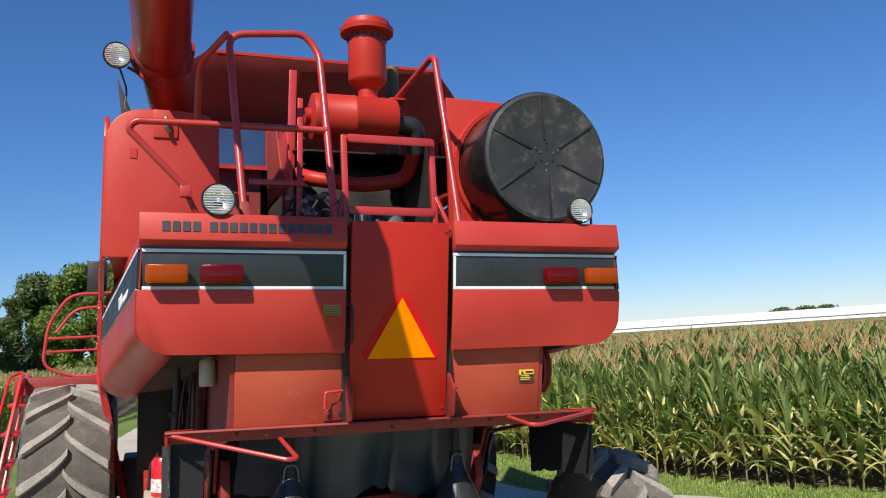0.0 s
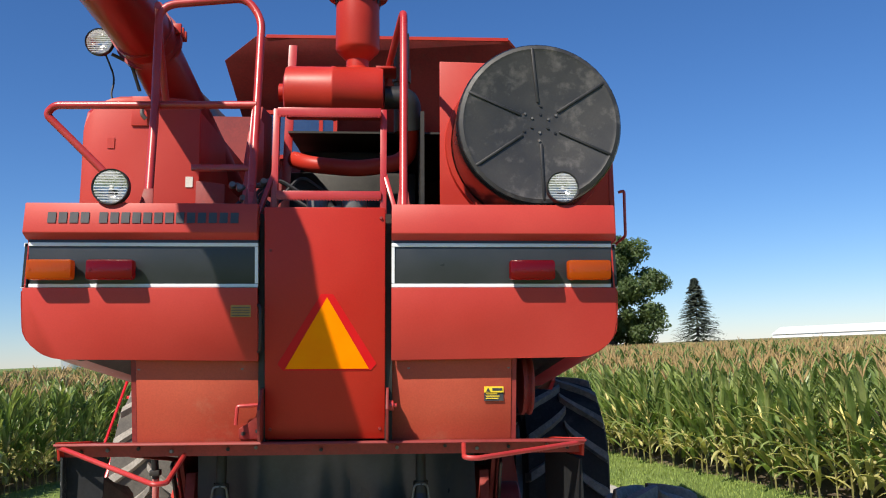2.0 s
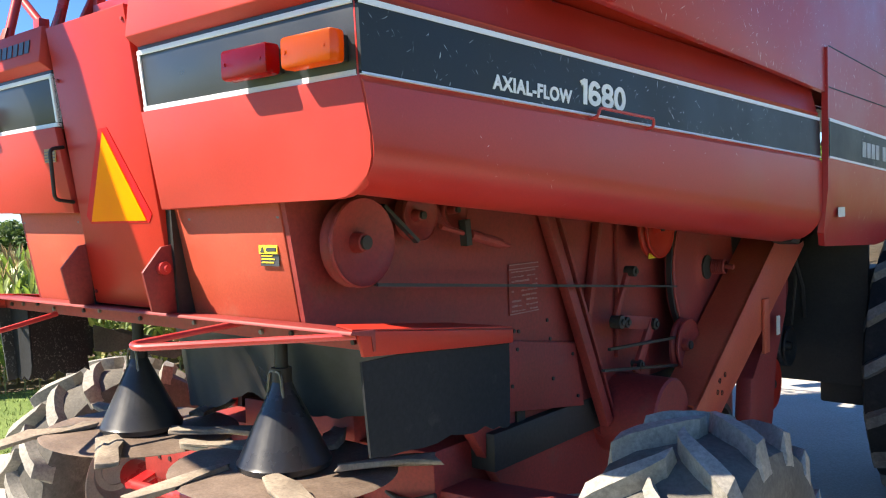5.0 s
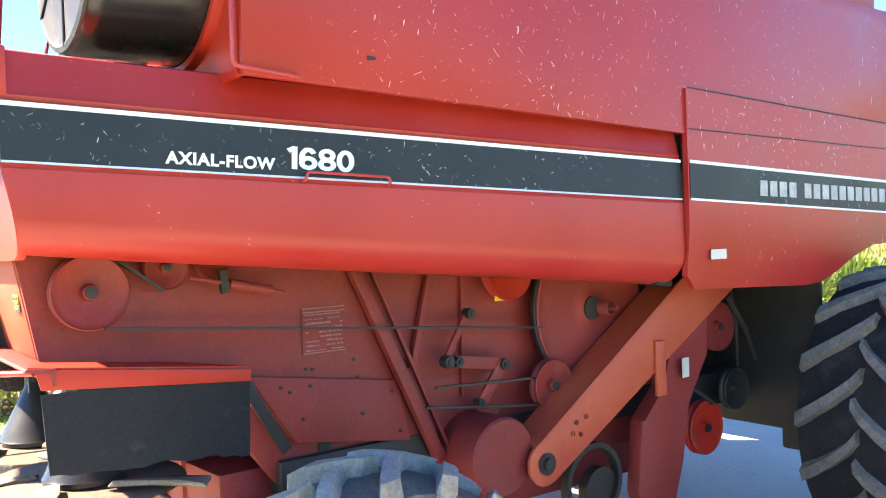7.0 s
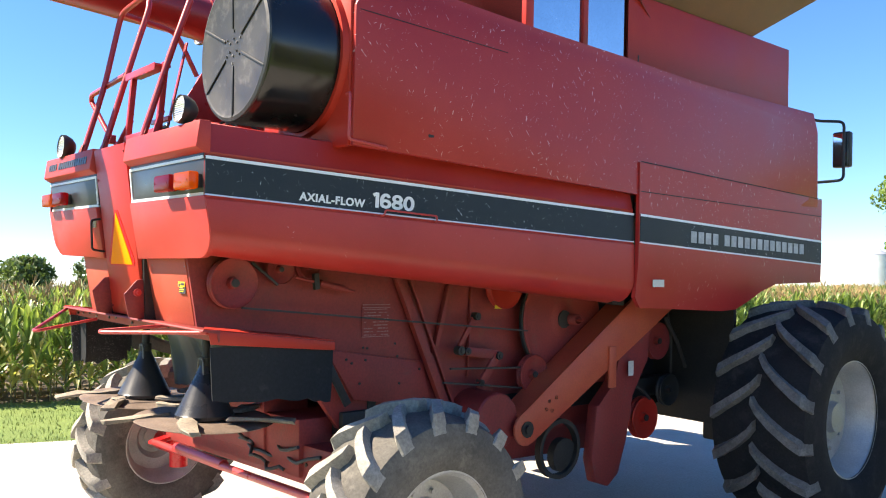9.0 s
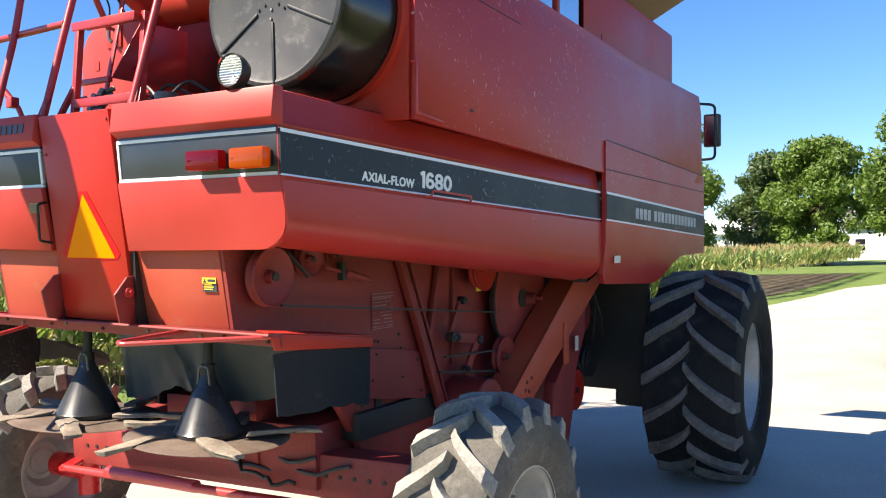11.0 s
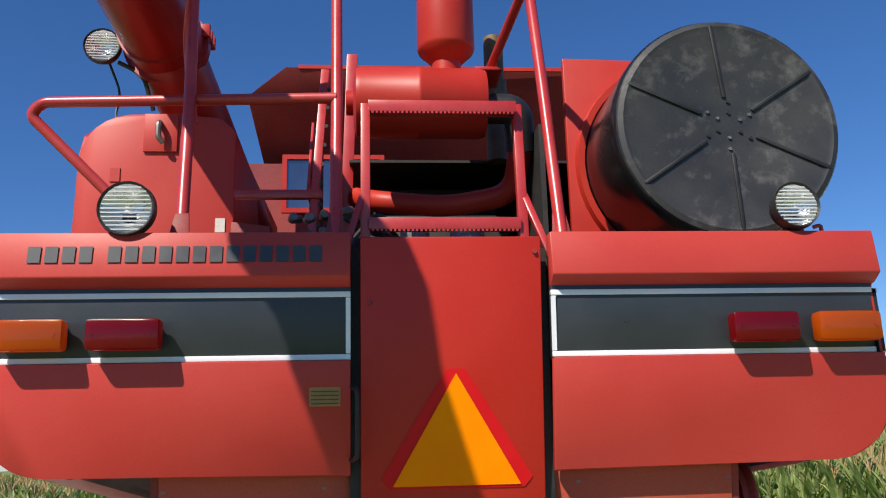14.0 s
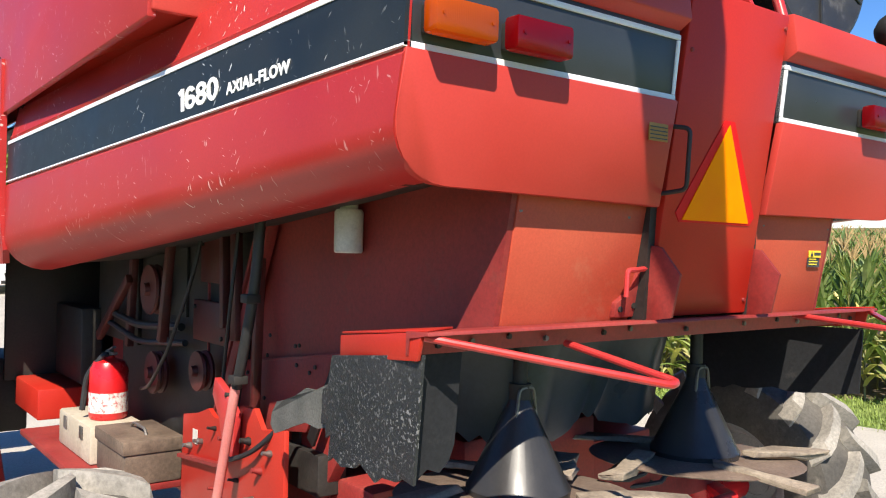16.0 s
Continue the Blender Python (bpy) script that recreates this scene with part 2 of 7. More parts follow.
def leafy(name, a, b, tip, big=0.35, fine=5.0, rough=0.5, trans=0.35):
    """Leaves that let some light through; tone varies from plant to plant."""
    m = bpy.data.materials.new(name)
    m.use_nodes = True
    nt = m.node_tree
    p = nt.nodes["Principled BSDF"]
    geo = nt.nodes.new("ShaderNodeNewGeometry")
    tc = geo.outputs["Position"]
    n1 = noise_tex(nt, tc, big, 4)
    n2 = noise_tex(nt, tc, fine, 3)
    col = ramp(nt, n1, [(0.3, a), (0.7, b)])
    col = mix(nt, ramp(nt, geo.outputs["Random Per Island"], [(0.55, (0,)), (1.0, (0.75,))]), col, tip)
    col = mix(nt, 1.0, col, ramp(nt, n2, [(0.3, (0.7,)), (0.7, (1.3,))]), 'MULTIPLY')
    nt.links.new(col, p.inputs["Base Color"])
    p.inputs["Roughness"].default_value = rough
    tr = nt.nodes.new("ShaderNodeBsdfTranslucent")
    nt.links.new(mix(nt, 1.0, col, (1.3, 1.35, 0.7), 'MULTIPLY'), tr.inputs["Color"])
    ms = nt.nodes.new("ShaderNodeMixShader")
    ms.inputs[0].default_value = trans
    nt.links.new(p.outputs[0], ms.inputs[1])
    nt.links.new(tr.outputs[0], ms.inputs[2])
    nt.links.new(ms.outputs[0], nt.nodes["Material Output"].inputs["Surface"])
    return m


CORN_LEAF = leafy("corn_leaf", (0.125, 0.20, 0.055), (0.20, 0.28, 0.085), (0.43, 0.47, 0.19), rough=0.42)
CORN_DRY = leafy("dry_corn_leaf", (0.40, 0.38, 0.14), (0.50, 0.46, 0.20), (0.58, 0.52, 0.28))
RED_AUGER = surf("red_paint_auger", (0.27, 0.010, 0.009), (0.34, 0.018, 0.014), 0.35, big=2, fine=120, bump=0.05, spread=0.08, coat=0.2)
CORN_STALK = surf("corn_stalk", (0.16, 0.17, 0.05), (0.26, 0.22, 0.09), 0.6, big=3, fine=30, bump=0.1, spread=0.2)
CORN_EAR = surf("corn_husk", (0.58, 0.50, 0.16), (0.68, 0.60, 0.26), 0.6, big=6, fine=60, bump=0.15, spread=0.15)
TASSEL = surf("corn_tassel", (0.30, 0.20, 0.08), (0.42, 0.30, 0.14), 0.8, big=2, fine=20, bump=0.0, spread=0.25)
TREE_LEAF = leafy("tree_leaf", (0.085, 0.150, 0.025), (0.140, 0.215, 0.040), (0.20, 0.27, 0.06), big=0.3, fine=1.5, rough=0.55)
TREE_DARK = leafy("dark_tree_leaf", (0.070, 0.115, 0.040), (0.110, 0.160, 0.055), (0.14, 0.19, 0.07), big=0.3, fine=1.5, rough=0.55)
SPRUCE = leafy("spruce_needles", (0.050, 0.070, 0.050), (0.080, 0.100, 0.075), (0.08, 0.10, 0.08), big=0.6, fine=3, rough=0.6, trans=0.15)
BARK = surf("bark", (0.07, 0.055, 0.04), (0.13, 0.105, 0.08), 0.9, big=3, fine=14, bump=0.8, depth=0.03, spread=0.3)
SIDING = surf("white_siding", (0.74, 0.75, 0.76), (0.80, 0.80, 0.80), 0.6, big=0.3, fine=6, bump=0.05, spread=0.04)
ROOF_W = surf("white_metal_roof", (0.74, 0.74, 0.73), (0.82, 0.82, 0.80), 0.4, big=0.1, fine=3, bump=0.05, spread=0.05)
ROOF_G = surf("grey_shingle", (0.16, 0.15, 0.14), (0.22, 0.21, 0.20), 0.85, big=0.5, fine=9, bump=0.2, spread=0.15)
GALV = surf("galvanised_steel", (0.50, 0.51, 0.52), (0.60, 0.61, 0.62), 0.4, metal=0.6, big=0.5, fine=8, bump=0.05, spread=0.08)
CAR_WHITE = surf("white_car_paint", (0.78, 0.78, 0.78), (0.82, 0.82, 0.82), 0.2, big=3, fine=100, bump=0.0, spread=0.02, coat=0.8)
CAR_GLASS = surf("dark_glass", (0.012, 0.014, 0.016), (0.02, 0.022, 0.025), 0.05, big=3, fine=100, bump=0.0, spread=0.05)
EXT_RED = surf("extinguisher_red", (0.55, 0.008, 0.012), (0.62, 0.014, 0.016), 0.3, big=6, fine=120, bump=0.03, spread=0.06, coat=0.4)


LAMP_RIB = surf("lamp_glass_rib", (0.52, 0.53, 0.53), (0.60, 0.61, 0.61), 0.15, big=8, fine=90, spread=0.05)
DARK_PANE = surf("glossy_dark_pane", (0.45, 0.50, 0.55), (0.5, 0.55, 0.6), 0.05, metal=1.0, big=3, fine=60, bump=0.0, spread=0.05)
DULL_PANE = surf("dusty_dark_pane", (0.16, 0.18, 0.21), (0.22, 0.24, 0.27), 0.12, metal=0.9, big=3, fine=60, bump=0.0, spread=0.05)
MIRROR = surf("mirror_glass", (0.85, 0.87, 0.88), (0.88, 0.9, 0.9), 0.03, metal=1.0, big=2, fine=50, bump=0.0, spread=0.01)


# ---- mesh helpers ----
def V(*a):
    return Vector(a)


def link(name, bm, mat, parent=None, label="", smooth=35):
    me = bpy.data.meshes.new(name)
    bmesh.ops.remove_doubles(bm, verts=bm.verts, dist=1e-5)
    bmesh.ops.recalc_face_normals(bm, faces=bm.faces)
    bm.to_mesh(me)
    bm.free()
    for mt in (mat if isinstance(mat, (list, tuple)) else [mat]):
        me.materials.append(mt)
    if smooth:
        me.shade_smooth()
        me.set_sharp_from_angle(angle=radians(smooth))
    ob = new(name, me)
    ob.parent = parent
    if label:
        tagged(ob, label)
    return ob


def part(name, bm, mat, parent, label="", smooth=35):
    return link(name, bm, mat, parent, label, smooth)


def prism(bm, pts, vec, bevel=0.0, mi=0):
    """A polygon of points pushed along vec into a solid."""
    vec = Vector(vec)
    a = [bm.verts.new(p) for p in pts]
    b = [bm.verts.new(Vector(p) + vec) for p in pts]
    n = len(pts)
    fs = [bm.faces.new(a), bm.faces.new(b[::-1])]
    for i in range(n):
        fs.append(bm.faces.new((a[i], b[i], b[(i + 1) % n], a[(i + 1) % n])))
    for f in fs:
        f.material_index = mi
    if bevel:
        es = {e for f in fs for e in f.edges}
        r = bmesh.ops.bevel(bm, geom=list(es), offset=bevel, segments=2, affect='EDGES', profile=0.5)
        for f in r["faces"]:
            f.material_index = mi
    return fs


def box(bm, x0, x1, y0, y1, z0, z1, bevel=0.0, mi=0):
    return prism(bm, [(x0, y0, z0), (x1, y0, z0), (x1, y1, z0), (x0, y1, z0)], (0, 0, z1 - z0), bevel, mi)


def frame_of(d):
    d = Vector(d).normalized()
    u = d.orthogonal().normalized()
    return u, d.cross(u)


def bar(bm, p, q, w, h, up=(0, 0, 1), bevel=0.0, mi=0):
    """A flat bar w wide and h high from p to q."""
    p, q = Vector(p), Vector(q)
    d = (q - p).normalized()
    s = d.cross(Vector(up)).normalized()
    u = s.cross(d)
    pts = [p + s * a * w / 2 + u * b * h / 2 for a, b in ((-1, -1), (1, -1), (1, 1), (-1, 1))]
    return prism(bm, pts, q - p, bevel, mi)


def tube(bm, pts, r, n=10, caps=True, mi=0, radii=None):
    """A round bar along the points, mitred at the bends."""
    pts = [Vector(p) for p in pts]
    rings = []
    u = None
    for i, p in enumerate(pts):
        d0 = (p - pts[i - 1]).normalized() if i else (pts[1] - p).normalized()
        d1 = (pts[i + 1] - p).normalized() if i < len(pts) - 1 else d0
        d = (d0 + d1).normalized()
        if u is None:
            u = d.orthogonal().normalized()
        u = (u - d * u.dot(d)).normalized()
        v = d.cross(u)
        rr = (radii[i] if radii else r)
        rings.append([bm.verts.new(p + (u * math.cos(2 * math.pi * k / n) + v * math.sin(2 * math.pi * k / n)) * rr) for k in range(n)])
    for a, b in zip(rings, rings[1:]):
        for k in range(n):
            bm.faces.new((a[k], a[(k + 1) % n], b[(k + 1) % n], b[k])).material_index = mi
    if caps:
        bm.faces.new(rings[0][::-1]).material_index = mi
        bm.faces.new(rings[-1]).material_index = mi


def bend(pts, r=0.06, n=5):
    """Rounds the corners of a polyline."""
    pts = [Vector(p) for p in pts]
    out = [pts[0]]
    for a, b, c in zip(pts, pts[1:], pts[2:]):
        k = min(r, (a - b).length * 0.45, (c - b).length * 0.45)
        s, e = b + (a - b).normalized() * k, b + (c - b).normalized() * k
        for i in range(n + 1):
            t = i / n
            out.append(s * (1 - t) ** 2 + b * 2 * t * (1 - t) + e * t * t)
    return out + [pts[-1]]


def lathe(bm, prof, origin, axis, n=32, mi=0, closed=False):
    """Turns a profile of (distance along the axis, radius) round the axis."""
    o, d = Vector(origin), Vector(axis).normalized()
    u, v = frame_of(d)
    rings = []
    for a, r in prof:
        if r < 1e-6:
            rings.append([bm.verts.new(o + d * a)])
        else:
            rings.append([bm.verts.new(o + d * a + (u * math.cos(2 * math.pi * k / n) + v * math.sin(2 * math.pi * k / n)) * r) for k in range(n)])
    pairs = list(zip(rings, rings[1:])) + ([(rings[-1], rings[0])] if closed else [])
    for a, b in pairs:
        for k in range(n):
            q = [a[k % len(a)], a[(k + 1) % len(a)], b[(k + 1) % len(b)], b[k % len(b)]]
            q = list(dict.fromkeys(q))
            if len(q) > 2:
                bm.faces.new(q).material_index = mi


def loft(bm, sections, closed=False, mi=0):
    rings = [[bm.verts.new(p) for p in s] for s in sections]
    n = len(rings[0])
    for a, b in zip(rings, rings[1:]):
        for k in range(n if closed else n - 1):
            bm.faces.new((a[k], a[(k + 1) % n], b[(k + 1) % n], b[k])).material_index = mi
    return rings


def thick(bm, d):
    """Gives an open sheet a thickness."""
    bmesh.ops.recalc_face_normals(bm, faces=bm.faces)
    bmesh.ops.solidify(bm, geom=bm.faces[:], thickness=d)


def lerp(a, b, t):
    return a + (b - a) * t


# ---- ground ----
def lay(x, y):
    """Height of the ground: the drive falls gently across under the machine."""
    f = math.exp(-((y - 5.2) / 2.3) ** 2)
    b = math.exp(-(x / 4.5) ** 2 - ((y - 3) / 7.0) ** 2)
    return -0.0356 * 2.6 * math.tanh(x / 2.6) * f * math.exp(-(x / 9) ** 2) - 0.062 * (1 - f) * b


def edge(table, y):
    ys = [p[1] for p in table]
    return float(np.interp(y, ys, [p[0] for p in table]))


CORN_R = [(12.0, -6), (9.2, -1), (7.1, 3.4), (6.55, 4.5), (5.5, 7.2), (4.95, 9.4), (4.45, 11), (4.05, 13.1), (3.78, 16.5), (3.9, 21), (4.2, 28), (4.6, 34), (5.0, 90)]
# Drive stops short at the unseen rear, leaving grass that bounces less light.
DRIVE_R = [(3.0, -1.6), (5.2, -1.2), (6.4, 0.0), (6.3, 1.5), (6.1, 3), (5.6, 5.0), (4.9, 5.65), (4.3, 6.0), (4.08, 6.35), (3.65, 8.2), (3.03, 11), (2.85, 14.5), (2.9, 25), (4.2, 33), (9, 40), (16, 60)]
DRIVE_L = [(-3.4, -1.6), (-5.4, -1.2), (-6.3, 0.0), (-5.7, 1.4), (-4.2, 6), (-2.9, 12), (-2.0, 20), (-0.6, 29), (0.2, 36), (3, 44), (8, 60)]
CORN_L = [(-14, -10), (-11.0, -2), (-9.1, 2.4), (-7.4, 6), (-5.6, 12), (-4.2, 20), (-1.6, 31), (-0.9, 42), (-0.4, 54)]

bm = bmesh.new()
xs = [-2500, -600, -200, -80, -40] + list(np.linspace(-24, 24, 49)) + [40, 80, 200, 600, 2500]
ys = [-1200, -200, -60, -30] + list(np.linspace(-18, 62, 81)) + [80, 130, 300, 900, 3500]
grid = [[bm.verts.new((x, y, lay(x, y) - 0.02)) for x in xs] for y in ys]
for a, b in zip(grid, grid[1:]):
    for i in range(len(xs) - 1):
        bm.faces.new((a[i], a[i + 1], b[i + 1], b[i]))
ground = tagged(link("ground", bm, GRASS), "mown green grass verge and flat farmland", "ground", kind="structure")

bm = bmesh.new()
rows = []
for y in np.linspace(-1.6, 58, 131):
    l, r = edge(DRIVE_L, y) + 0.12 * noise.noise((3.1, y * 0.9, 0)), edge(DRIVE_R, y) + 0.12 * noise.noise((9.7, y * 0.9, 0))
    rows.append([bm.verts.new((lerp(l, r, k / 24), y, lay(lerp(l, r, k / 24), y) + (0.006 if 0 < k < 24 else -0.025))) for k in range(25)])
for a, b in zip(rows, rows[1:]):
    for k in range(24):
        bm.faces.new((a[k], a[k + 1], b[k + 1], b[k]))
tagged(link("driveway", bm, GRAVEL), "pale crushed limestone farm driveway", "driveway", kind="structure")


# ---- the combine ----
LEAN_ROOT = 2.0375
root = tagged(new("combine_harvester"), "faded red combine harvester with charcoal stripes parked on gravel", "combine harvester")
root.matrix_world = pose(0, 0, 0, 0, LEAN_ROOT, 0)
ROOT = root.matrix_world.copy()


def hood_x(y):
    """Half width of the side shields, which widen towards the front."""
    return 1.25 + 0.0885 * y


def side_prof(y, s=1):
    """Cross-section of the side shield at y: (x, z) from the top lip to the turned-in bottom."""
    t = y / 2.95
    x = hood_x(y)
    dn = 0.05 * t if s < 0 else 0.0
    top, st, sb, bot = (v - dn for v in (lerp(2.66, 2.545, t), lerp(2.49, 2.372, t), lerp(2.305, 2.178, t), lerp(2.02, 1.755, t)))
    pr = [(x - 0.16, top - 0.004), (x - 0.045, top), (x - 0.035, top - 0.006), (x - 0.004, st + 0.035), (x + 0.004, st + 0.022), (x + 0.0, st + 0.012), (x - 0.002, st),
          (x + 0.006, sb), (x + 0.008, sb - 0.008), (x + 0.018, sb - 0.02), (x + 0.02, sb - 0.06)]
    r = lerp(0.14, 0.19, t)
    cx, cz = x + 0.02 - r, bot + r * 0.86
    for i in range(9):
        a = radians(i * 14)
        pr.append((cx + r * math.cos(a), cz - r * 0.86 * math.sin(a)))
    return pr


def side_shield(s):
    bm = bmesh.new()
    ysn = [0.0, 0.4, 0.9, 1.5, 2.1, 2.6, 2.966]
    loft(bm, [[(s * x, y if y else max(0.0, (2.30 - z) * 0.19) + 0.003, z) for x, z in side_prof(y, s)] for y in ysn])
    thick(bm, 0.006)
    ob = part("side_shield", bm, RED_CLEAN if s > 0 else RED_SIDE, root, "scuffed red side shield with a rolled lower edge")
    # Dark sheet inside the rolled edge, painted as the shade under it.
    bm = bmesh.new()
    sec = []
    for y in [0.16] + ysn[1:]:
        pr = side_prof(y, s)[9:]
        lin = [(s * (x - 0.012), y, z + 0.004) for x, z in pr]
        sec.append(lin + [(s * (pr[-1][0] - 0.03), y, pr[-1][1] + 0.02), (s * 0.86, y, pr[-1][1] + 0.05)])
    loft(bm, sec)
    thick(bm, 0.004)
    part("inner_liner", bm, DARK, ob, "dark sheet for the shade under the shield")
    for name, z0, z1, mt, off in (("stripe", 0, 1, BLACK_SIDE, 0.010), ("stripe_line", 0.93, 1.01, WHITE_LINE, 0.014), ("stripe_line", -0.01, 0.045, WHITE_LINE, 0.014)):
        bm = bmesh.new()
        sec = []
        for y in (0.004, 1.0, 2.0, 2.962):
            t = y / 2.95
            dn = 0.05 * t if s < 0 else 0.0
            a, b = lerp(2.305, 2.178, t) - dn, lerp(2.49, 2.372, t) - dn
            x = hood_x(y)
            zz = (lerp(a, b, z0), lerp(a, b, z1))
            sec.append([(s * (x + off), y, zz[1]), (s * (x + off + 0.006 * (1 - z0)), y, zz[0]), (s * (x + off - 0.014), y, zz[0]), (s * (x + off - 0.014), y, zz[1])])
        r = loft(bm, sec, closed=True)
        bm.faces.new(r[0]), bm.faces.new(r[-1][::-1])
        part(name, bm, mt, ob, "charcoal decal stripe" if name == "stripe" else "")
    return ob


def front_shield(s):
    """The shield between the seam and the drive wheel, cut away over the tyre."""
    bm = bmesh.new()
    outline = [(2.975, 2.72), (2.975, 1.80), (3.05, 1.73), (4.05, 1.69), (4.22, 1.70), (4.36, 1.76), (4.52, 1.84), (4.72, 1.90), (5.42, 1.915), (5.42, 2.62)]
    def xx(y, z):
        b = 1.560 + 0.034 * (y - 3)
        return b - 0.05 * max(0, (2.0 - z) / 0.3) ** 2
    vs = [bm.verts.new((s * xx(y, z), y, z)) for y, z in outline]
    bm.faces.new(vs)
    bmesh.ops.triangulate(bm, faces=bm.faces[:])
    bmesh.ops.subdivide_edges(bm, edges=bm.edges[:], cuts=3, use_grid_fill=True)
    for v in bm.verts:
        v.co.x = s * xx(v.co.y, v.co.z)
    thick(bm, 0.03)
    ob = part("front_shield", bm, RED_SIDE, root, "scuffed red front side panel cut away over the wheel")
    for za, zb in ((2.722, 2.622), (2.520, 2.475)):
        bm = bmesh.new()
        prism(bm, [(s * (xx(2.985, 2.6) + 0.001), 2.985, za), (s * (xx(5.41, 2.6) + 0.001), 5.41, zb), (s * (xx(5.41, 2.6) + 0.001), 5.41, zb + 0.006), (s * (xx(2.985, 2.6) + 0.001), 2.985, za + 0.006)], (s * 0.002, 0, 0))
        part("panel_line", bm, DARK, ob)
    for name, z0, z1, mt, off in (("stripe", 0, 1, BLACK_SIDE, 0.004), ("stripe_line", 0.93, 1.01, WHITE_LINE, 0.007), ("stripe_line", -0.01, 0.045, WHITE_LINE, 0.007)):
        bm = bmesh.new()
        sec = []
        for y in (2.985, 3.8, 4.6, 5.415):
            t = y / 2.95
            dn = 0.05 * t if s < 0 else 0.0
            a, b = lerp(2.305, 2.176, t) - dn, lerp(2.49, 2.370, t) - dn
            zz = (lerp(a, b, z0), lerp(a, b, z1))
            sec.append([(s * (xx(y, 2.3) + off), y, zz[1]), (s * (xx(y, 2.3) + off), y, zz[0]), (s * (xx(y, 2.3) - 0.01), y, zz[0]), (s * (xx(y, 2.3) - 0.01), y, zz[1])])
        r = loft(bm, sec, closed=True)
        bm.faces.new(r[0]), bm.faces.new(r[-1][::-1])
        part(name, bm, mt, ob)
    return ob


for s in (1, -1):
    bm = bmesh.new()
    prism(bm, [(s * 1.475, 2.90, 2.50), (s * 1.475, 3.03, 2.50), (s * 1.475, 3.03, 1.80), (s * 1.40, 3.03, 1.74), (s * 1.40, 2.90, 1.76), (s * 1.475, 2.90, 1.84)], (-s * 0.1, 0, 0))
    part("seam_gap", bm, DARK, root, "dark gap between the side panels")
shields = {s: side_shield(s) for s in (1, -1)}
fronts = {s: front_shield(s) for s in (1, -1)}


def rear_panel(s):
    xi, xo = s * 0.285, s * 1.256
    bm = bmesh.new()
    # upper band with its lower lip
    prism(bm, [(xi, -0.028, 2.66), (xi, -0.045, 2.53), (xi, -0.004, 2.505), (xi, 0.03, 2.505), (xi, 0.03, 2.66)], (xo - xi, 0, 0), 0.005)
    top = part("rear_panel", bm, RED_REAR, root, "faded red upper rear panel")
    bm = bmesh.new()
    prism(bm, [(xi, -0.002, 2.507), (xi, 0.018, 2.30), (xi, 0.05, 2.30), (xi, 0.05, 2.507)], (s * 1.244 - xi, 0, 0), 0.002)
    band = part("stripe", bm, BLACK_BAND, top, "charcoal decal band")
    bm = bmesh.new()
    box(bm, *sorted((xi, s * 1.243)), -0.0055, 0.02, 2.478, 2.493, 0.001)
    part("stripe_line", bm, WHITE_LINE, top)
    bm = bmesh.new()
    box(bm, *sorted((xi, s * 1.243)), 0.011, 0.03, 2.304, 2.319, 0.001)
    part("stripe_line", bm, WHITE_LINE, top)
    bm = bmesh.new()
    prism(bm, [(xi, -0.0045, 2.476), (xi, 0.0125, 2.321), (xi, 0.03, 2.321), (xi, 0.03, 2.476)], (s * 0.013, 0, 0))
    part("stripe_line", bm, WHITE_LINE, top)
    # lower panel with a rounded outer corner
    bm = bmesh.new()
    pts = [(xi, 2.302), (s * 1.262, 2.302), (s * 1.266, 2.16)]
    R = 0.15
    for i in range(1, 9):
        a = radians(90 * i / 9)
        pts.append((s * (1.266 - R + R * math.cos(a)), 2.155 - R * math.sin(a)))
    pts += [(s * 1.10, 2.002), (xi, 1.99)]
    def py(z):
        return 0.0 + (2.30 - z) * 0.19
    prism(bm, [(x, py(z), z) for x, z in pts], (0, 0.03, 0), 0.004)
    part("rear_panel", bm, RED_REAR, root, "faded red lower rear panel with rounded corner")
    return top


rear = {s: rear_panel(s) for s in (1, -1)}

# rear door and its emblem
def door_y(z):
    return -0.03 + (2.64 - z) * 0.145


bm = bmesh.new()
prism(bm, [(-0.258, door_y(z), z) for z in (2.645, 1.655)] + [(0.258, door_y(z), z) for z in (1.655, 2.645)], (0, 0.05, 0), 0.006)
door = part("rear_door", bm, RED_DOOR, root, "red centre access door")
bm = bmesh.new()
for x in (-0.272, 0.272):
    prism(bm, [(x - 0.016, 0.055, 2.63), (x + 0.016, 0.055, 2.63), (x + 0.016, 0.11, 1.64), (x - 0.016, 0.11, 1.64)], (0, 0.1, 0))
part("door_gap", bm, DARK, root, "dark gap beside the door")
tri = [(-0.184, 1.957), (0.184, 1.957), (0.0, 2.262)]
bm = bmesh.new()
cut = [(-0.212, 1.978), (-0.188, 1.950), (0.188, 1.950), (0.212, 1.978), (0.026, 2.275), (-0.026, 2.275)]
prism(bm, [(0.009 + x, door_y(z) - 0.003, z) for x, z in cut], (0, 0.005, 0))
emblem = part("warning_emblem", bm, SMV_RED, door, "triangular slow-vehicle emblem with red border")
bm = bmesh.new()
prism(bm, [(0.009 + x * 0.97, door_y(z) - 0.006, z) for x, z in tri], (0, 0.005, 0))
part("triangle", bm, SMV, emblem, "fluorescent orange triangle")
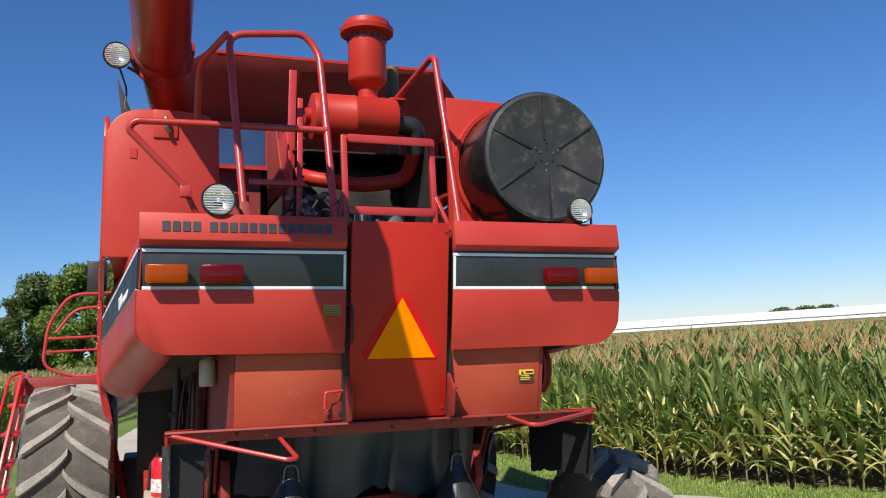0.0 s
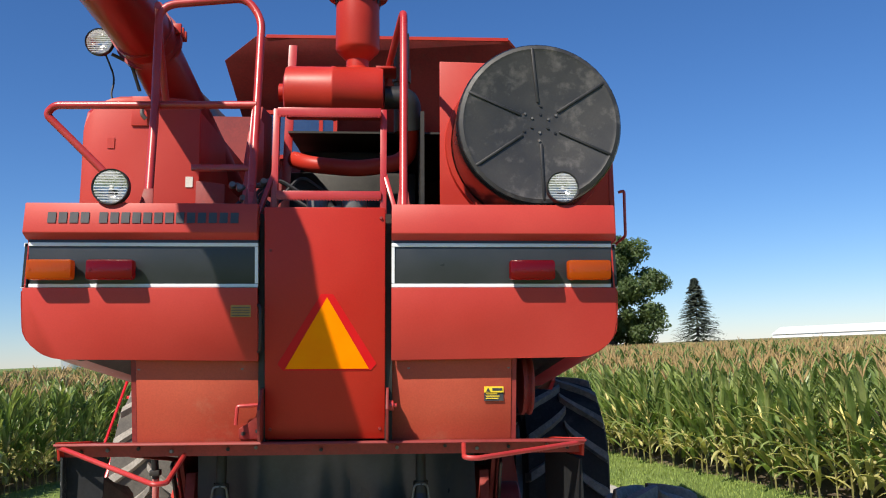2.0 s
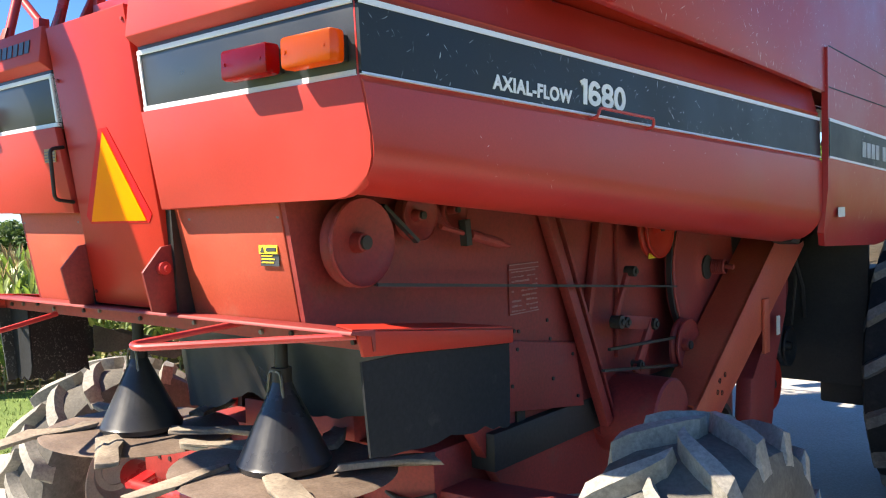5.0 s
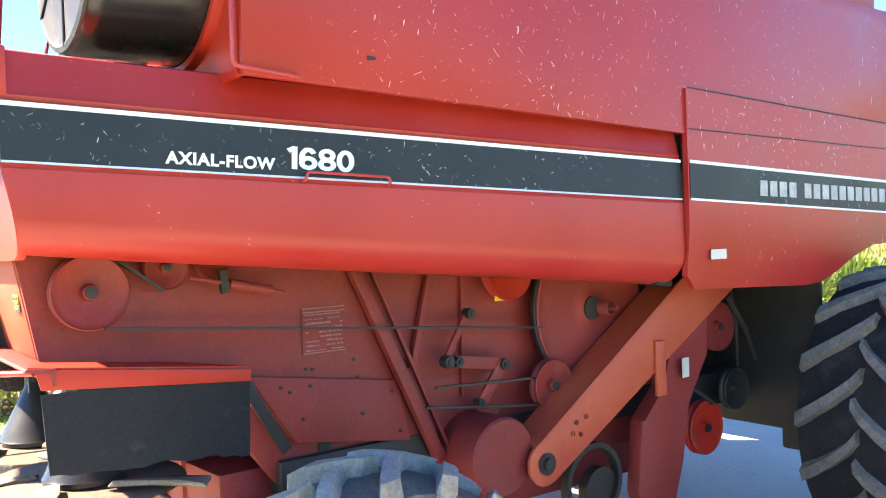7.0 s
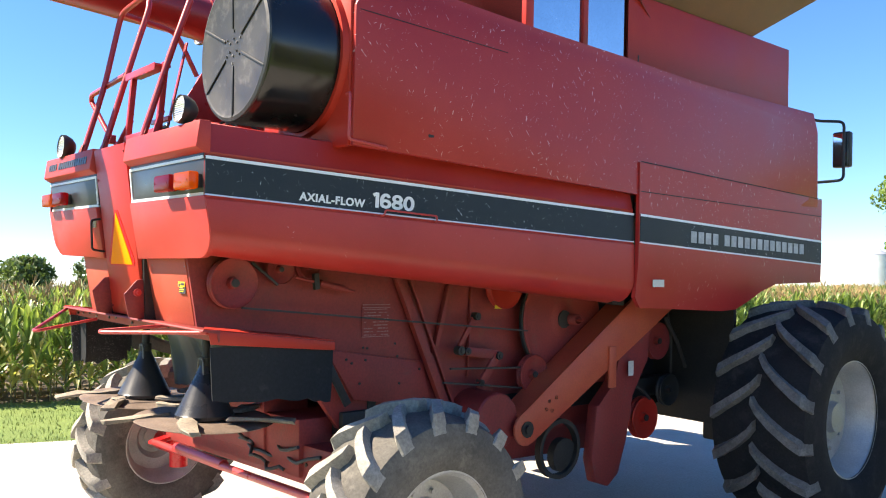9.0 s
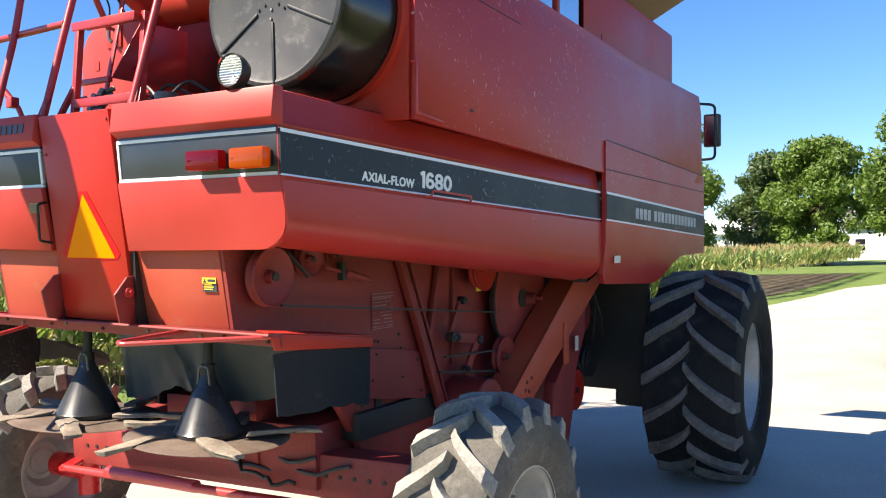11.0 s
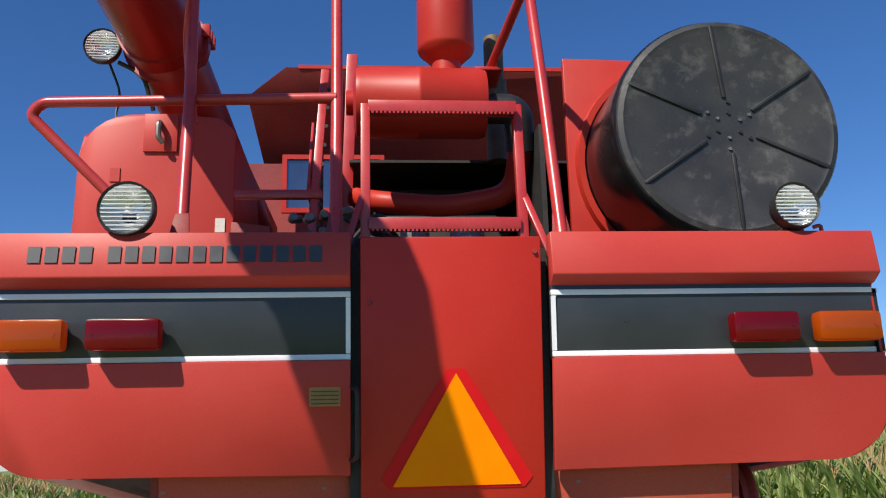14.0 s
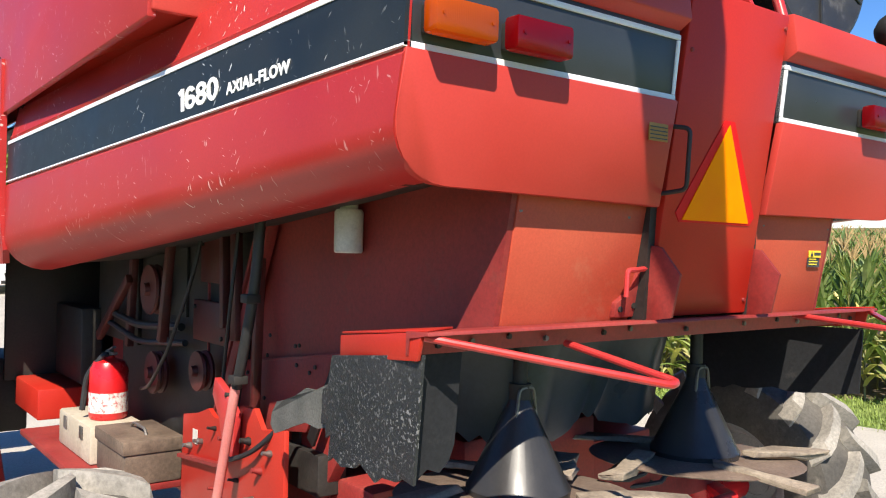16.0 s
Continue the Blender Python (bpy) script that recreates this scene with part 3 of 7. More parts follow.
for x, z in ((-0.232, 2.46), (0.24, 2.6), (-0.235, 1.70), (0.235, 1.70)):
    bm = bmesh.new()
    lathe(bm, [(-0.006, 0.0), (-0.006, 0.006), (0.002, 0.008)], (x, door_y(z), z), (0, 1, 0), 10)
    part("bolt", bm, RED_GRIME, door)
# side latches of the door
for s in (1, -1):
    bm = bmesh.new()
    prism(bm, [(s * 0.262, 0.13, 1.64), (s * 0.262, 0.02, 1.66), (s * 0.262, -0.01, 1.79), (s * 0.262, 0.06, 1.87), (s * 0.262, 0.13, 1.88)], (s * 0.012, 0, 0), 0.002)
    br = part("latch_bracket", bm, RED_GRIME, root, "grimy red latch bracket")
    bm = bmesh.new()
    if s < 0:
        tube(bm, bend([(-0.27, 0.11, 1.805), (-0.35, 0.10, 1.80), (-0.375, 0.10, 1.80), (-0.38, 0.10, 1.72)], 0.02, 3), 0.008, 8)
        part("latch_handle", bm, RED_RAIL, br, "bent red rod handle")
        bm = bmesh.new()
        prism(bm, [(-0.375, 0.150, 1.655), (-0.268, 0.150, 1.655), (-0.268, 0.118, 1.83), (-0.284, 0.118, 1.83), (-0.300, 0.132, 1.745), (-0.375, 0.140, 1.70)], (0, 0.03, 0), 0.003)
        part("latch_plate", bm, RED_GRIME, br, "grimy red latch plate")
        for x, z in ((-0.355, 1.68), (-0.295, 1.69)):
            bm = bmesh.new()
            lathe(bm, [(-0.008, 0), (-0.008, 0.009), (0.002, 0.010)], (x, 0.147, z), (0, 1, 0), 8)
            part("bolt", bm, DARK, br)
    else:
        lathe(bm, [(0.0, 0.0), (0.0, 0.022), (0.02, 0.022), (0.022, 0.010), (0.034, 0.010), (0.034, 0)], (0.274, 0.06, 1.80), (1, 0, 0), 12)
        part("latch_bolt", bm, RED_RAIL, br, "worn latch bolt")
bm = bmesh.new()
tube(bm, bend([(-0.285, 0.03, 2.23), (-0.265, -0.03, 2.22), (-0.265, -0.02, 2.04), (-0.285, 0.06, 2.03)], 0.02, 4), 0.007, 8)
part("door_handle", bm, DARK, door, "dark bent rod handle")

# tail lamps
for s in (1, -1):
    for x0, x1, mt, nm in ((0.79, 0.985, REDLENS, "red"), (1.04, 1.228, ORANGE, "amber")):
        bm = bmesh.new()
        box(bm, *sorted((s * (x0 + 0.012), s * (x1 - 0.012))), -0.012, 0.012, 2.34, 2.405, 0.003)
        base = part("tail_lamp", bm, DARK, root, nm + " tail lamp with dark base")
        bm = bmesh.new()
        box(bm, *sorted((s * x0, s * x1)), -0.064, -0.010, 2.332, 2.416, 0.012)
        part("lens", bm, mt, base)
        for xx in (x0 + 0.022, x1 - 0.022):
            bm = bmesh.new()
            lathe(bm, [(-0.067, 0), (-0.067, 0.005), (-0.057, 0.005)], (s * xx, 0, 2.374), (0, 1, 0), 8)
            part("screw", bm, mt, base)


def work_lamp(p, d, r=0.078, parent=root, label="round sealed-beam work lamp"):
    """A round lamp at p that faces d."""
    d = Vector(d).normalized()
    bm = bmesh.new()
    lathe(bm, [(0.0, r * 0.92), (-0.006, r), (0.018, r * 1.04), (0.03, r), (0.06, r * 0.82), (0.085, r * 0.45), (0.09, 0)], Vector(p), -d, 28)
    ob = part("work_lamp", bm, HOSE, parent, label)
    bm = bmesh.new()
    lathe(bm, [(0.045, 0), (0.043, r * 0.2), (0.034, r * 0.5), (0.018, r * 0.78), (0.003, r * 0.93)], Vector(p), -d, 28)
    part("reflector", bm, CHROME, ob, "bright dished reflector")
    bm = bmesh.new()
    lathe(bm, [(0.038, 0), (0.012, 0.010), (0.008, 0)], Vector(p), -d, 10)
    part("bulb", bm, LETTER, ob)
    u = d.cross(V(0, 0, 1)).normalized()
    w = u.cross(d)
    bm = bmesh.new()
    for i in range(-5, 6):
        hw = math.sqrt(max(0.02, 1 - (i / 6) ** 2)) * r * 0.88
        c = Vector(p) + d * 0.001 + w * (i / 6 * r * 0.95)
        prism(bm, [c - u * hw - w * 0.0018, c + u * hw - w * 0.0018, c + u * hw + w * 0.0018, c - u * hw + w * 0.0018], -d * 0.003)
    part("glass_rib", bm, LAMP_RIB, ob, "ribbed lamp glass")
    return ob


work_lamp((-0.905, -0.035, 2.728), (0, -1, 0.05))
work_lamp((1.03, -0.035, 2.737), (0, -1, 0.08), 0.070)
for x in (-0.905, 1.03):
    bm = bmesh.new()
    box(bm, x - 0.02, x + 0.02, 0.0, 0.03, 2.66, 2.72, 0.003)
    part("lamp_bracket", bm, DARK, root)

# ---- lower rear body ----
def lower_box(s):
    xi, xo = s * 0.285, s * 0.8135
    bm = bmesh.new()
    prism(bm, [(xi, 0.100, 2.02), (xo, 0.100, 2.02), (xo, 0.172, 1.635), (xi, 0.172, 1.635)], (0, 0.03, 0), 0.004)
    ob = part("lower_rear_panel", bm, RED_OLD, root, "sun-faded orange-red lower rear panel")
    for x, z in ((0.36, 1.96), (0.80, 1.96)):
        bm = bmesh.new()
        lathe(bm, [(-0.006, 0), (-0.006, 0.007), (0.004, 0.009)], (s * x, 0.110 + (2.0 - z) * 0.18, z), (0, 1, 0), 8)
        part("bolt", bm, STEEL, ob)
    return ob


for s in (1, -1):
    lower_box(s)


def wall_side(s):
    """The separator's side sheet behind the shields."""
    bm = bmesh.new()
    pts = [(0.106, 2.45), (0.106, 2.02), (0.176, 1.635), (0.95, 1.50), (1.15, 1.20), (1.75, 1.10), (2.0, 0.85), (3.35, 0.80), (3.35, 2.5), (0.3, 2.5)]
    prism(bm, [(s * 0.835, y, z) for y, z in pts], (-s * 0.02, 0, 0))
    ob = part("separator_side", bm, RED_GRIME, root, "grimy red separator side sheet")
    for p, q, w, h in (((0.845, 0.22, 1.585), (0.845, 1.70, 1.365), 0.02, 0.022), ((0.87, 1.44, 1.96), (0.89, 1.90, 0.98), 0.055, 0.045), ((0.87, 1.53, 1.96), (0.89, 1.97, 0.98), 0.018, 0.03),
                       ((0.86, 1.92, 1.95), (0.86, 1.775, 1.42), 0.035, 0.035), ((0.85, 2.10, 1.95), (0.85, 2.08, 1.25), 0.012, 0.02)):
        bm = bmesh.new()
        bar(bm, (s * p[0], p[1], p[2]), (s * q[0], q[1], q[2]), w, h, up=(1, 0, 0), bevel=0.003)
        part("side_brace", bm, RED_GRIME, ob, "grimy red angle brace")
    bm = bmesh.new()
    prism(bm, [(s * 0.845, 0.965, 1.475), (s * 0.845, 1.69, 1.365), (s * 0.845, 1.76, 1.085), (s * 0.845, 1.165, 1.175)], (s * 0.012, 0, 0), 0.003)
    lp = part("inspection_panel", bm, RED_GRIME, root, "bolted grimy red inspection panel")
    bm = bmesh.new()
    bar(bm, (s * 0.86, 0.94, 1.46), (s * 0.86, 1.12, 1.15), 0.05, 0.012, up=(1, 0, 0), bevel=0.002)
    part("folded_edge", bm, DARK, lp)
    for y, z in ((1.10, 1.42), (1.14, 1.395), (1.22, 1.485), (1.25, 1.48), (1.24, 1.41), (1.20, 1.27), (1.46, 1.50), (1.48, 1.42), (1.5, 1.25), (1.66, 1.33), (1.70, 1.14)):
        bm = bmesh.new()
        lathe(bm, [(0, 0), (0, 0.008), (0.006, 0.008), (0.006, 0)], (s * 0.858, y, z), (s, 0, 0), 8)
        part("bolt", bm, DARK, lp)
    # cleaning shoe below
    bm = bmesh.new()
    prism(bm, [(s * 0.80, 0.95, 1.20), (s * 0.80, 1.25, 0.80), (s * 0.80, 1.9, 0.64), (s * 0.80, 3.7, 0.60), (s * 0.80, 3.7, 1.3), (s * 0.80, 1.0, 1.4)], (-s * 0.05, 0, 0), 0.004)
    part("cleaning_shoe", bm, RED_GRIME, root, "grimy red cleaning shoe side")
    return ob


for s in (1, -1):
    wall_side(s)
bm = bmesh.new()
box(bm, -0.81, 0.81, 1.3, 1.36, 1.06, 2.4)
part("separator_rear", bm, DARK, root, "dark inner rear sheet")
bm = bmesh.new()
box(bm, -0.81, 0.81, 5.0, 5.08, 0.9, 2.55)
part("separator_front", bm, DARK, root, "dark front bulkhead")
# Dark sheets set back in the open front bay, standing in for its shade.
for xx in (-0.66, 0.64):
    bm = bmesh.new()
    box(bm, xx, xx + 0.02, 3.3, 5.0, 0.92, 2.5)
    part("separator_wall", bm, DARK, root, "dark inner sheet for the shade of the open bay")
# Added sheet closes the bright gap behind the wheel with a shade-dark colour.
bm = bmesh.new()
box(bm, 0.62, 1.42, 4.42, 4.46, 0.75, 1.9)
part("wheel_guard", bm, DARK, root, "dark sheet added to fill the shaded gap behind the wheel")
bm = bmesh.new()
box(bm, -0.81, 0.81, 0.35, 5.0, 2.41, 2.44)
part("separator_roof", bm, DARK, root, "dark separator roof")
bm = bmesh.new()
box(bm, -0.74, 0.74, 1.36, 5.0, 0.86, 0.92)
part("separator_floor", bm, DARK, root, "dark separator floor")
# Dark backdrop laid over the red wall as the left bay's shade.
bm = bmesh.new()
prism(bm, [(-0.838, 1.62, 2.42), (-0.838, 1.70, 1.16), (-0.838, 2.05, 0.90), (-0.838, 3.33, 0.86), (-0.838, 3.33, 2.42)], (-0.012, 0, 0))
part("side_opening", bm, DARK, root, "dark sheet for the shade in the open drive bay")

# cross beam, flap brackets and guard loops
bm = bmesh.new()
prism(bm, [(-1.13, 0.165, 1.645), (-1.13, 0.075, 1.650), (-1.13, 0.070, 1.640), (-1.13, 0.150, 1.630), (-1.13, 0.155, 1.585), (-1.13, 0.165, 1.585)], (2.26, 0, 0), 0.002)
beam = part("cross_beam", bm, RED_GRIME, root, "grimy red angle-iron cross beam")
for i, x in enumerate((-1.04, -0.93, -0.80, -0.66, -0.42, -0.30, -0.02, 0.31, 0.52, 0.66, 0.80, 0.97, 1.06)):
    bm = bmesh.new()
    lathe(bm, [(-0.010, 0), (-0.010, 0.0075), (0.002, 0.009)], (x, 0.153, 1.607 + 0.006 * (i % 3)), (0, 1, 0), 8)
    part("bolt", bm, STEEL if i % 2 else DARK, beam)
for s in (1, -1):
    bm = bmesh.new()
    ye = 0.86 if s > 0 else 0.52
    prism(bm, [(s * 1.128, 0.10, 1.648), (s * 1.128, 0.12, 1.575), (s * 1.105, ye, 1.51 if s > 0 else 1.54), (s * 1.105, ye, 1.555 if s > 0 else 1.60)], (-s * 0.012, 0, 0), 0.002)
    prism(bm, [(s * 1.125, 0.08, 1.650), (s * 1.10, ye, 1.560 if s > 0 else 1.605), (s * 1.03, min(ye, 0.6), 1.60), (s * 1.00, 0.14, 1.648)], (0, 0, 0.006), 0.002)
    part("flap_bracket", bm, RED, root, "red flap bracket")
    bm = bmesh.new()
    dz = 0.0 if s > 0 else -0.085
    p0 = (s * 0.60, 0.13, 1.635 + dz * 0.5), (s * 0.575, -0.235, 1.615 + dz), (s * 0.62, -0.25, 1.612 + dz), (s * 1.12, 0.10, 1.635)
    tube(bm, bend(p0, 0.09, 5), 0.0105, 10)
    part("guard_loop", bm, RED_RAIL, root, "bent red rod guard loop")


def ragged(bm, top, bot, n, amp, seed, th):
    """A hanging sheet between two lines, with a torn lower edge."""
    rnd = random.Random(seed)
    t0, t1, b0, b1 = (Vector(p) for p in (*top, *bot))
    rows = []
    jag = [rnd.random() for _ in range(n + 1)]
    for i in range(n + 1):
        f = i / n
        a, b = t0.lerp(t1, f), b0.lerp(b1, f)
        b = a.lerp(b, 1 - amp * jag[i] ** 2 - amp * 0.5 * (0.5 + 0.5 * math.sin(f * 9 + seed)))
        sag = V(0, 0.025 * math.sin(f * 7 + seed), 0)
        rows.append([a, a.lerp(b, 0.4) + sag * 0.5, a.lerp(b, 0.75) + sag, b + sag * 1.6])
    loft(bm, rows)
    thick(bm, th)


bm = bmesh.new()
ragged(bm, ((1.118, 0.12, 1.56), (1.088, 0.86, 1.55)), ((1.128, 0.13, 1.29), (1.09, 0.87, 1.215)), 14, 0.06, 3, 0.008)
part("side_flap", bm, RUBBER, root, "black belted rubber side flap")
bm = bmesh.new()
rnd = random.Random(5)
torn = [(0.115, 1.59), (0.145, 1.262)]
for y, z in ((0.22, 1.262), (0.31, 1.243), (0.40, 1.262), (0.46, 1.248), (0.53, 1.252), (0.545, 1.31), (0.575, 1.345)):
    torn += [(y - 0.025, z + 0.012 * rnd.random()), (y, z - 0.010 * rnd.random())]
torn += [(0.57, 1.44), (0.535, 1.46), (0.53, 1.50), (0.518, 1.545)]
prism(bm, [(-1.122 + 0.01 * math.sin(9 * y), y, z) for y, z in torn], (0.009, 0, 0))
fl = part("side_flap", bm, FLAP, root, "torn black belted rubber side flap with frayed cord", smooth=0)
bm = bmesh.new()
torn = [(-1.112, 1.60), (-1.112, 1.28), (-1.07, 1.262), (-1.04, 1.285), (-1.0, 1.27), (-0.97, 1.30), (-0.955, 1.34), (-0.945, 1.60)]
prism(bm, [(x, 0.168 + 0.05 * (1.6 - z), z) for x, z in torn], (0, 0.008, 0))
part("rear_flap", bm, RUBBER, root, "narrow black rubber rear flap", smooth=0)
bm = bmesh.new()
torn = [(0.55, 1.335), (0.62, 1.318), (0.70, 1.322), (0.80, 1.290), (0.88, 1.262), (0.96, 1.238), (1.01, 1.258), (0.995, 1.300), (0.94, 1.345), (0.87, 1.362), (0.775, 1.391), (0.70, 1.425), (0.64, 1.428), (0.55, 1.462)]
prism(bm, [(-1.116 + 0.25 * max(0, y - 0.6) ** 2, y, z) for y, z in torn], (0.007, 0, 0))
part("torn_strip", bm, BELT, fl, "torn strip of grey rubber belting", smooth=0)
bm = bmesh.new()
rnd = random.Random(11)
hem = [(-0.70, 1.21), (-0.52, 1.205), (-0.40, 1.175), (-0.20, 1.175), (-0.02, 1.255), (0.10, 1.22), (0.22, 1.19), (0.30, 1.215), (0.42, 1.20), (0.55, 1.235), (0.70, 1.20)]
rows = []
for i in range(67):
    x = lerp(-0.70, 0.70, i / 66)
    fwd = 0.38 * max(0, (abs(x) - 0.28) / 0.42) ** 1.3
    low = float(np.interp(x, [h[0] for h in hem], [h[1] for h in hem])) + 0.016 * noise.noise((x * 22, 1.7, 0)) + (0.03 * rnd.random() if rnd.random() < 0.16 else 0)
    wave = 0.022 * math.sin(x * 9 + 1) + 0.010 * math.sin(x * 21)
    col = []
    for k in range(8):
        t = k / 7
        col.append((x + 0.03 * t * ((x > 0.3) - (x < -0.3)), 0.44 + fwd + 0.15 * t ** 0.8 + wave * t * (1 + 0.6 * t) + 0.008 * noise.noise((x * 6, t * 4, 3)), lerp(1.60, low, t)))
    rows.append(col)
loft(bm, rows)
thick(bm, 0.005)
part("rear_curtain", bm, CURTAIN, root, "hanging slate-black rubber curtain with torn lower edge")
bm = bmesh.new()
box(bm, -0.80, 0.80, 0.36, 0.46, 1.575, 1.625, 0.006)
part("curtain_rail", bm, DARK, root, "dark bar that holds the curtain")
# straw spreader: two cones on discs with worn bats
for k, (cx, cy) in enumerate(((-0.50, 0.42), (0.42, 0.42))):
    bm = bmesh.new()
    lathe(bm, [(0, 0.165), (0.02, 0.168), (0.03, 0.160), (0.27, 0.045), (0.30, 0.034), (0.30, 0)], (cx, cy, 1.085), (0, 0, 1), 32)
    sp = part("spreader_cone", bm, CONE, root, "smooth black spreader cone")
    bm = bmesh.new()
    tube(bm, [(cx, cy, 1.34), (cx, cy, 1.60)], 0.024, 14)
    tube(bm, [(cx, cy, 1.37), (cx, cy, 1.43)], 0.036, 14)
    part("shaft", bm, DARK, sp)
    bm = bmesh.new()
    tube(bm, bend([(cx - 0.045, cy - 0.03, 1.30), (cx - 0.03, cy - 0.03, 1.42), (cx + 0.03, cy - 0.03, 1.42), (cx + 0.045, cy - 0.03, 1.30)], 0.02, 3), 0.006, 6)
    part("bail", bm, STEEL, sp)
    bm = bmesh.new()
    lathe(bm, [(0.0, 0), (0.0, 0.38), (0.008, 0.40), (0.016, 0.38), (0.016, 0)], (cx, cy, 1.065), (0.04, 0.03, 1), 36)
    disc = part("spreader_disc", bm, RUST, root, "rusty brown spreader disc")
    for i in range(5):
        a = radians(i * 72 + 20 + 15 * k)
        d = V(math.cos(a), math.sin(a), 0)
        n2 = V(-d.y, d.x, 0)
        bm = bmesh.new()
        p, q = V(cx, cy, 1.100) + d * 0.20 - n2 * 0.06, V(cx, cy, 1.088) + d * 0.54 + n2 * 0.07
        bar(bm, p, q, 0.07, 0.022, bevel=0.004)
        bmesh.ops.subdivide_edges(bm, edges=bm.edges[:], cuts=2)
        for v in bm.verts:
            v.co += V(0, 0, 0.02 * noise.noise(v.co * 8)) + n2 * 0.045 * noise.noise(v.co * 9) + d * 0.05 * noise.noise(v.co * 14 + V(3, 1, 0))
        part("bat", bm, BAT, disc, "frayed rubber bat")

# ---- upper body ----
def upper_side(s):
    """Tall side sheet above the shield, with a rounded upper rear corner."""
    bm = bmesh.new()
    if s > 0:
        pts = [(0.71, 2.60), (3.0, 2.50), (5.35, 2.55), (5.35, 3.20), (5.28, 3.35), (3.75, 3.36), (3.28, 3.385), (2.85, 3.412), (2.0, 3.45), (1.42, 3.487), (1.12, 3.513), (0.95, 3.505), (0.83, 3.46), (0.75, 3.40), (0.715, 3.33)]
    else:
        pts = [(1.12, 2.56), (3.0, 2.46), (5.35, 2.5), (5.35, 3.20), (5.28, 3.35), (3.5, 3.42), (1.5, 3.47), (1.27, 3.46), (1.17, 3.40), (1.125, 3.30)]
    prism(bm, [(s * (1.455 + 0.040 * (y - 0.7) - 0.012 * (z - 2.6)), y, z) for y, z in pts], (-s * 0.03, 0, 0), 0.006)
    return part("upper_side_panel", bm, RED_SIDE, root, "tall scuffed red upper side panel")


for s in (1, -1):
    up = upper_side(s)
    if s > 0:
        bm = bmesh.new()
        tube(bm, bend([(1.46, 0.66, 2.85), (1.49, 0.66, 2.86), (1.49, 0.66, 2.62), (1.49, 0.9, 2.60), (1.46, 0.9, 2.60)], 0.02, 3), 0.008, 8)
        part("grab_handle", bm, RED_RAIL, up)
        bm = bmesh.new()
        box(bm, 1.455, 1.475, 1.19, 1.27, 2.69, 2.71, 0.004)
        part("latch", bm, DARK, up)
        bm = bmesh.new()
        ux = lambda y, z: 1.456 + 0.040 * (y - 0.7) - 0.012 * (z - 2.6)
        prism(bm, [(ux(0.74, 3.31), 0.74, 3.306), (ux(1.77, 3.26), 1.77, 3.256), (ux(1.77, 3.26), 1.77, 3.260), (ux(0.74, 3.31), 0.74, 3.310)], (0.002, 0, 0))
        part("panel_line", bm, DARK, up)
        bm = bmesh.new()
        prism(bm, [(1.53, 2.965, 2.50), (1.53, 2.965, 3.45), (1.53, 2.972, 3.45), (1.53, 2.972, 2.50)], (0.006, 0, 0))
        part("seam", bm, DARK, up)
bm = bmesh.new()
prism(bm, [(0.53, 0.70, 2.60), (1.42, 0.70, 2.60), (1.42, 0.70, 3.36), (1.36, 0.70, 3.50), (1.28, 0.70, 3.545), (0.53, 0.70, 3.56)], (0, 0.03, 0), 0.005)
part("upper_rear_panel", bm, RED, root, "red panel behind the black tank")
bm = bmesh.new()
pts = [(-0.80, 2.58), (-1.462, 2.58)] + [(-1.455 + 0.20 - 0.20 * math.cos(radians(a)), 3.27 + 0.20 * math.sin(radians(a))) for a in range(0, 91, 15)] + [(-1.05, 3.475), (-0.88, 3.46), (-0.81, 3.40)]
prism(bm, [(x, 1.10, z) for x, z in pts], (0, 0.03, 0), 0.01)
part("upper_rear_panel", bm, RED_REAR, root, "faded red radiator housing end with rounded corner")
bm = bmesh.new()
prism(bm, [(-1.43, 1.13, 2.6), (-0.82, 1.13, 2.6), (-0.82, 1.13, 3.40), (-1.25, 1.13, 3.455), (-1.42, 1.13, 3.30)], (0, 1.6, 0))
part("radiator_housing", bm, RED, root, "red radiator housing")
bm = bmesh.new()
prism(bm, [(-0.80, 1.0, 2.6), (-0.64, 1.0, 2.6), (-0.64, 1.0, 2.95), (-0.80, 1.0, 2.97)], (0, 0.5, 0), 0.006)
part("side_cover", bm, RED_GRIME, root, "dull red cover beside the engine")
# small hanging plate with a bolt on the housing
bm = bmesh.new()
box(bm, -1.19, -1.05, 1.088, 1.10, 3.30, 3.47, 0.003)
hk = part("hook_plate", bm, RED_REAR, root, "small red hook plate")
bm = bmesh.new()
tube(bm, bend([(-1.12, 1.09, 3.42), (-1.12, 1.05, 3.42), (-1.12, 1.05, 3.35), (-1.10, 1.06, 3.33)], 0.02, 4), 0.012, 8)
part("hook", bm, STEEL, hk, "bright steel hook")
for x, z in ((-1.30, 3.20), (-0.86, 2.98)):
    bm = bmesh.new()
    box(bm, x - 0.02, x + 0.02, 1.095, 1.10, z - 0.03, z + 0.03)
    part("label_plate", bm, PALE if x > -1 else RED_REAR, root)

# engine deck and bulkhead, coloured dark for the bay's deep shade
bm = bmesh.new()
prism(bm, [(-1.18, 0.10, 2.575), (1.18, 0.10, 2.575), (1.36, 2.9, 2.47), (1.40, 5.2, 2.47), (-1.40, 5.2, 2.47), (-1.36, 2.9, 2.47)], (0, 0, 0.012))
part("engine_deck", bm, DARK, root, "dark engine deck")
bm = bmesh.new()
box(bm, -0.80, 1.30, 3.06, 3.08, 2.5, 3.60)
part("tank_bulkhead", bm, DARK, root, "bulkhead behind the engine, deep shade in its dark colour")
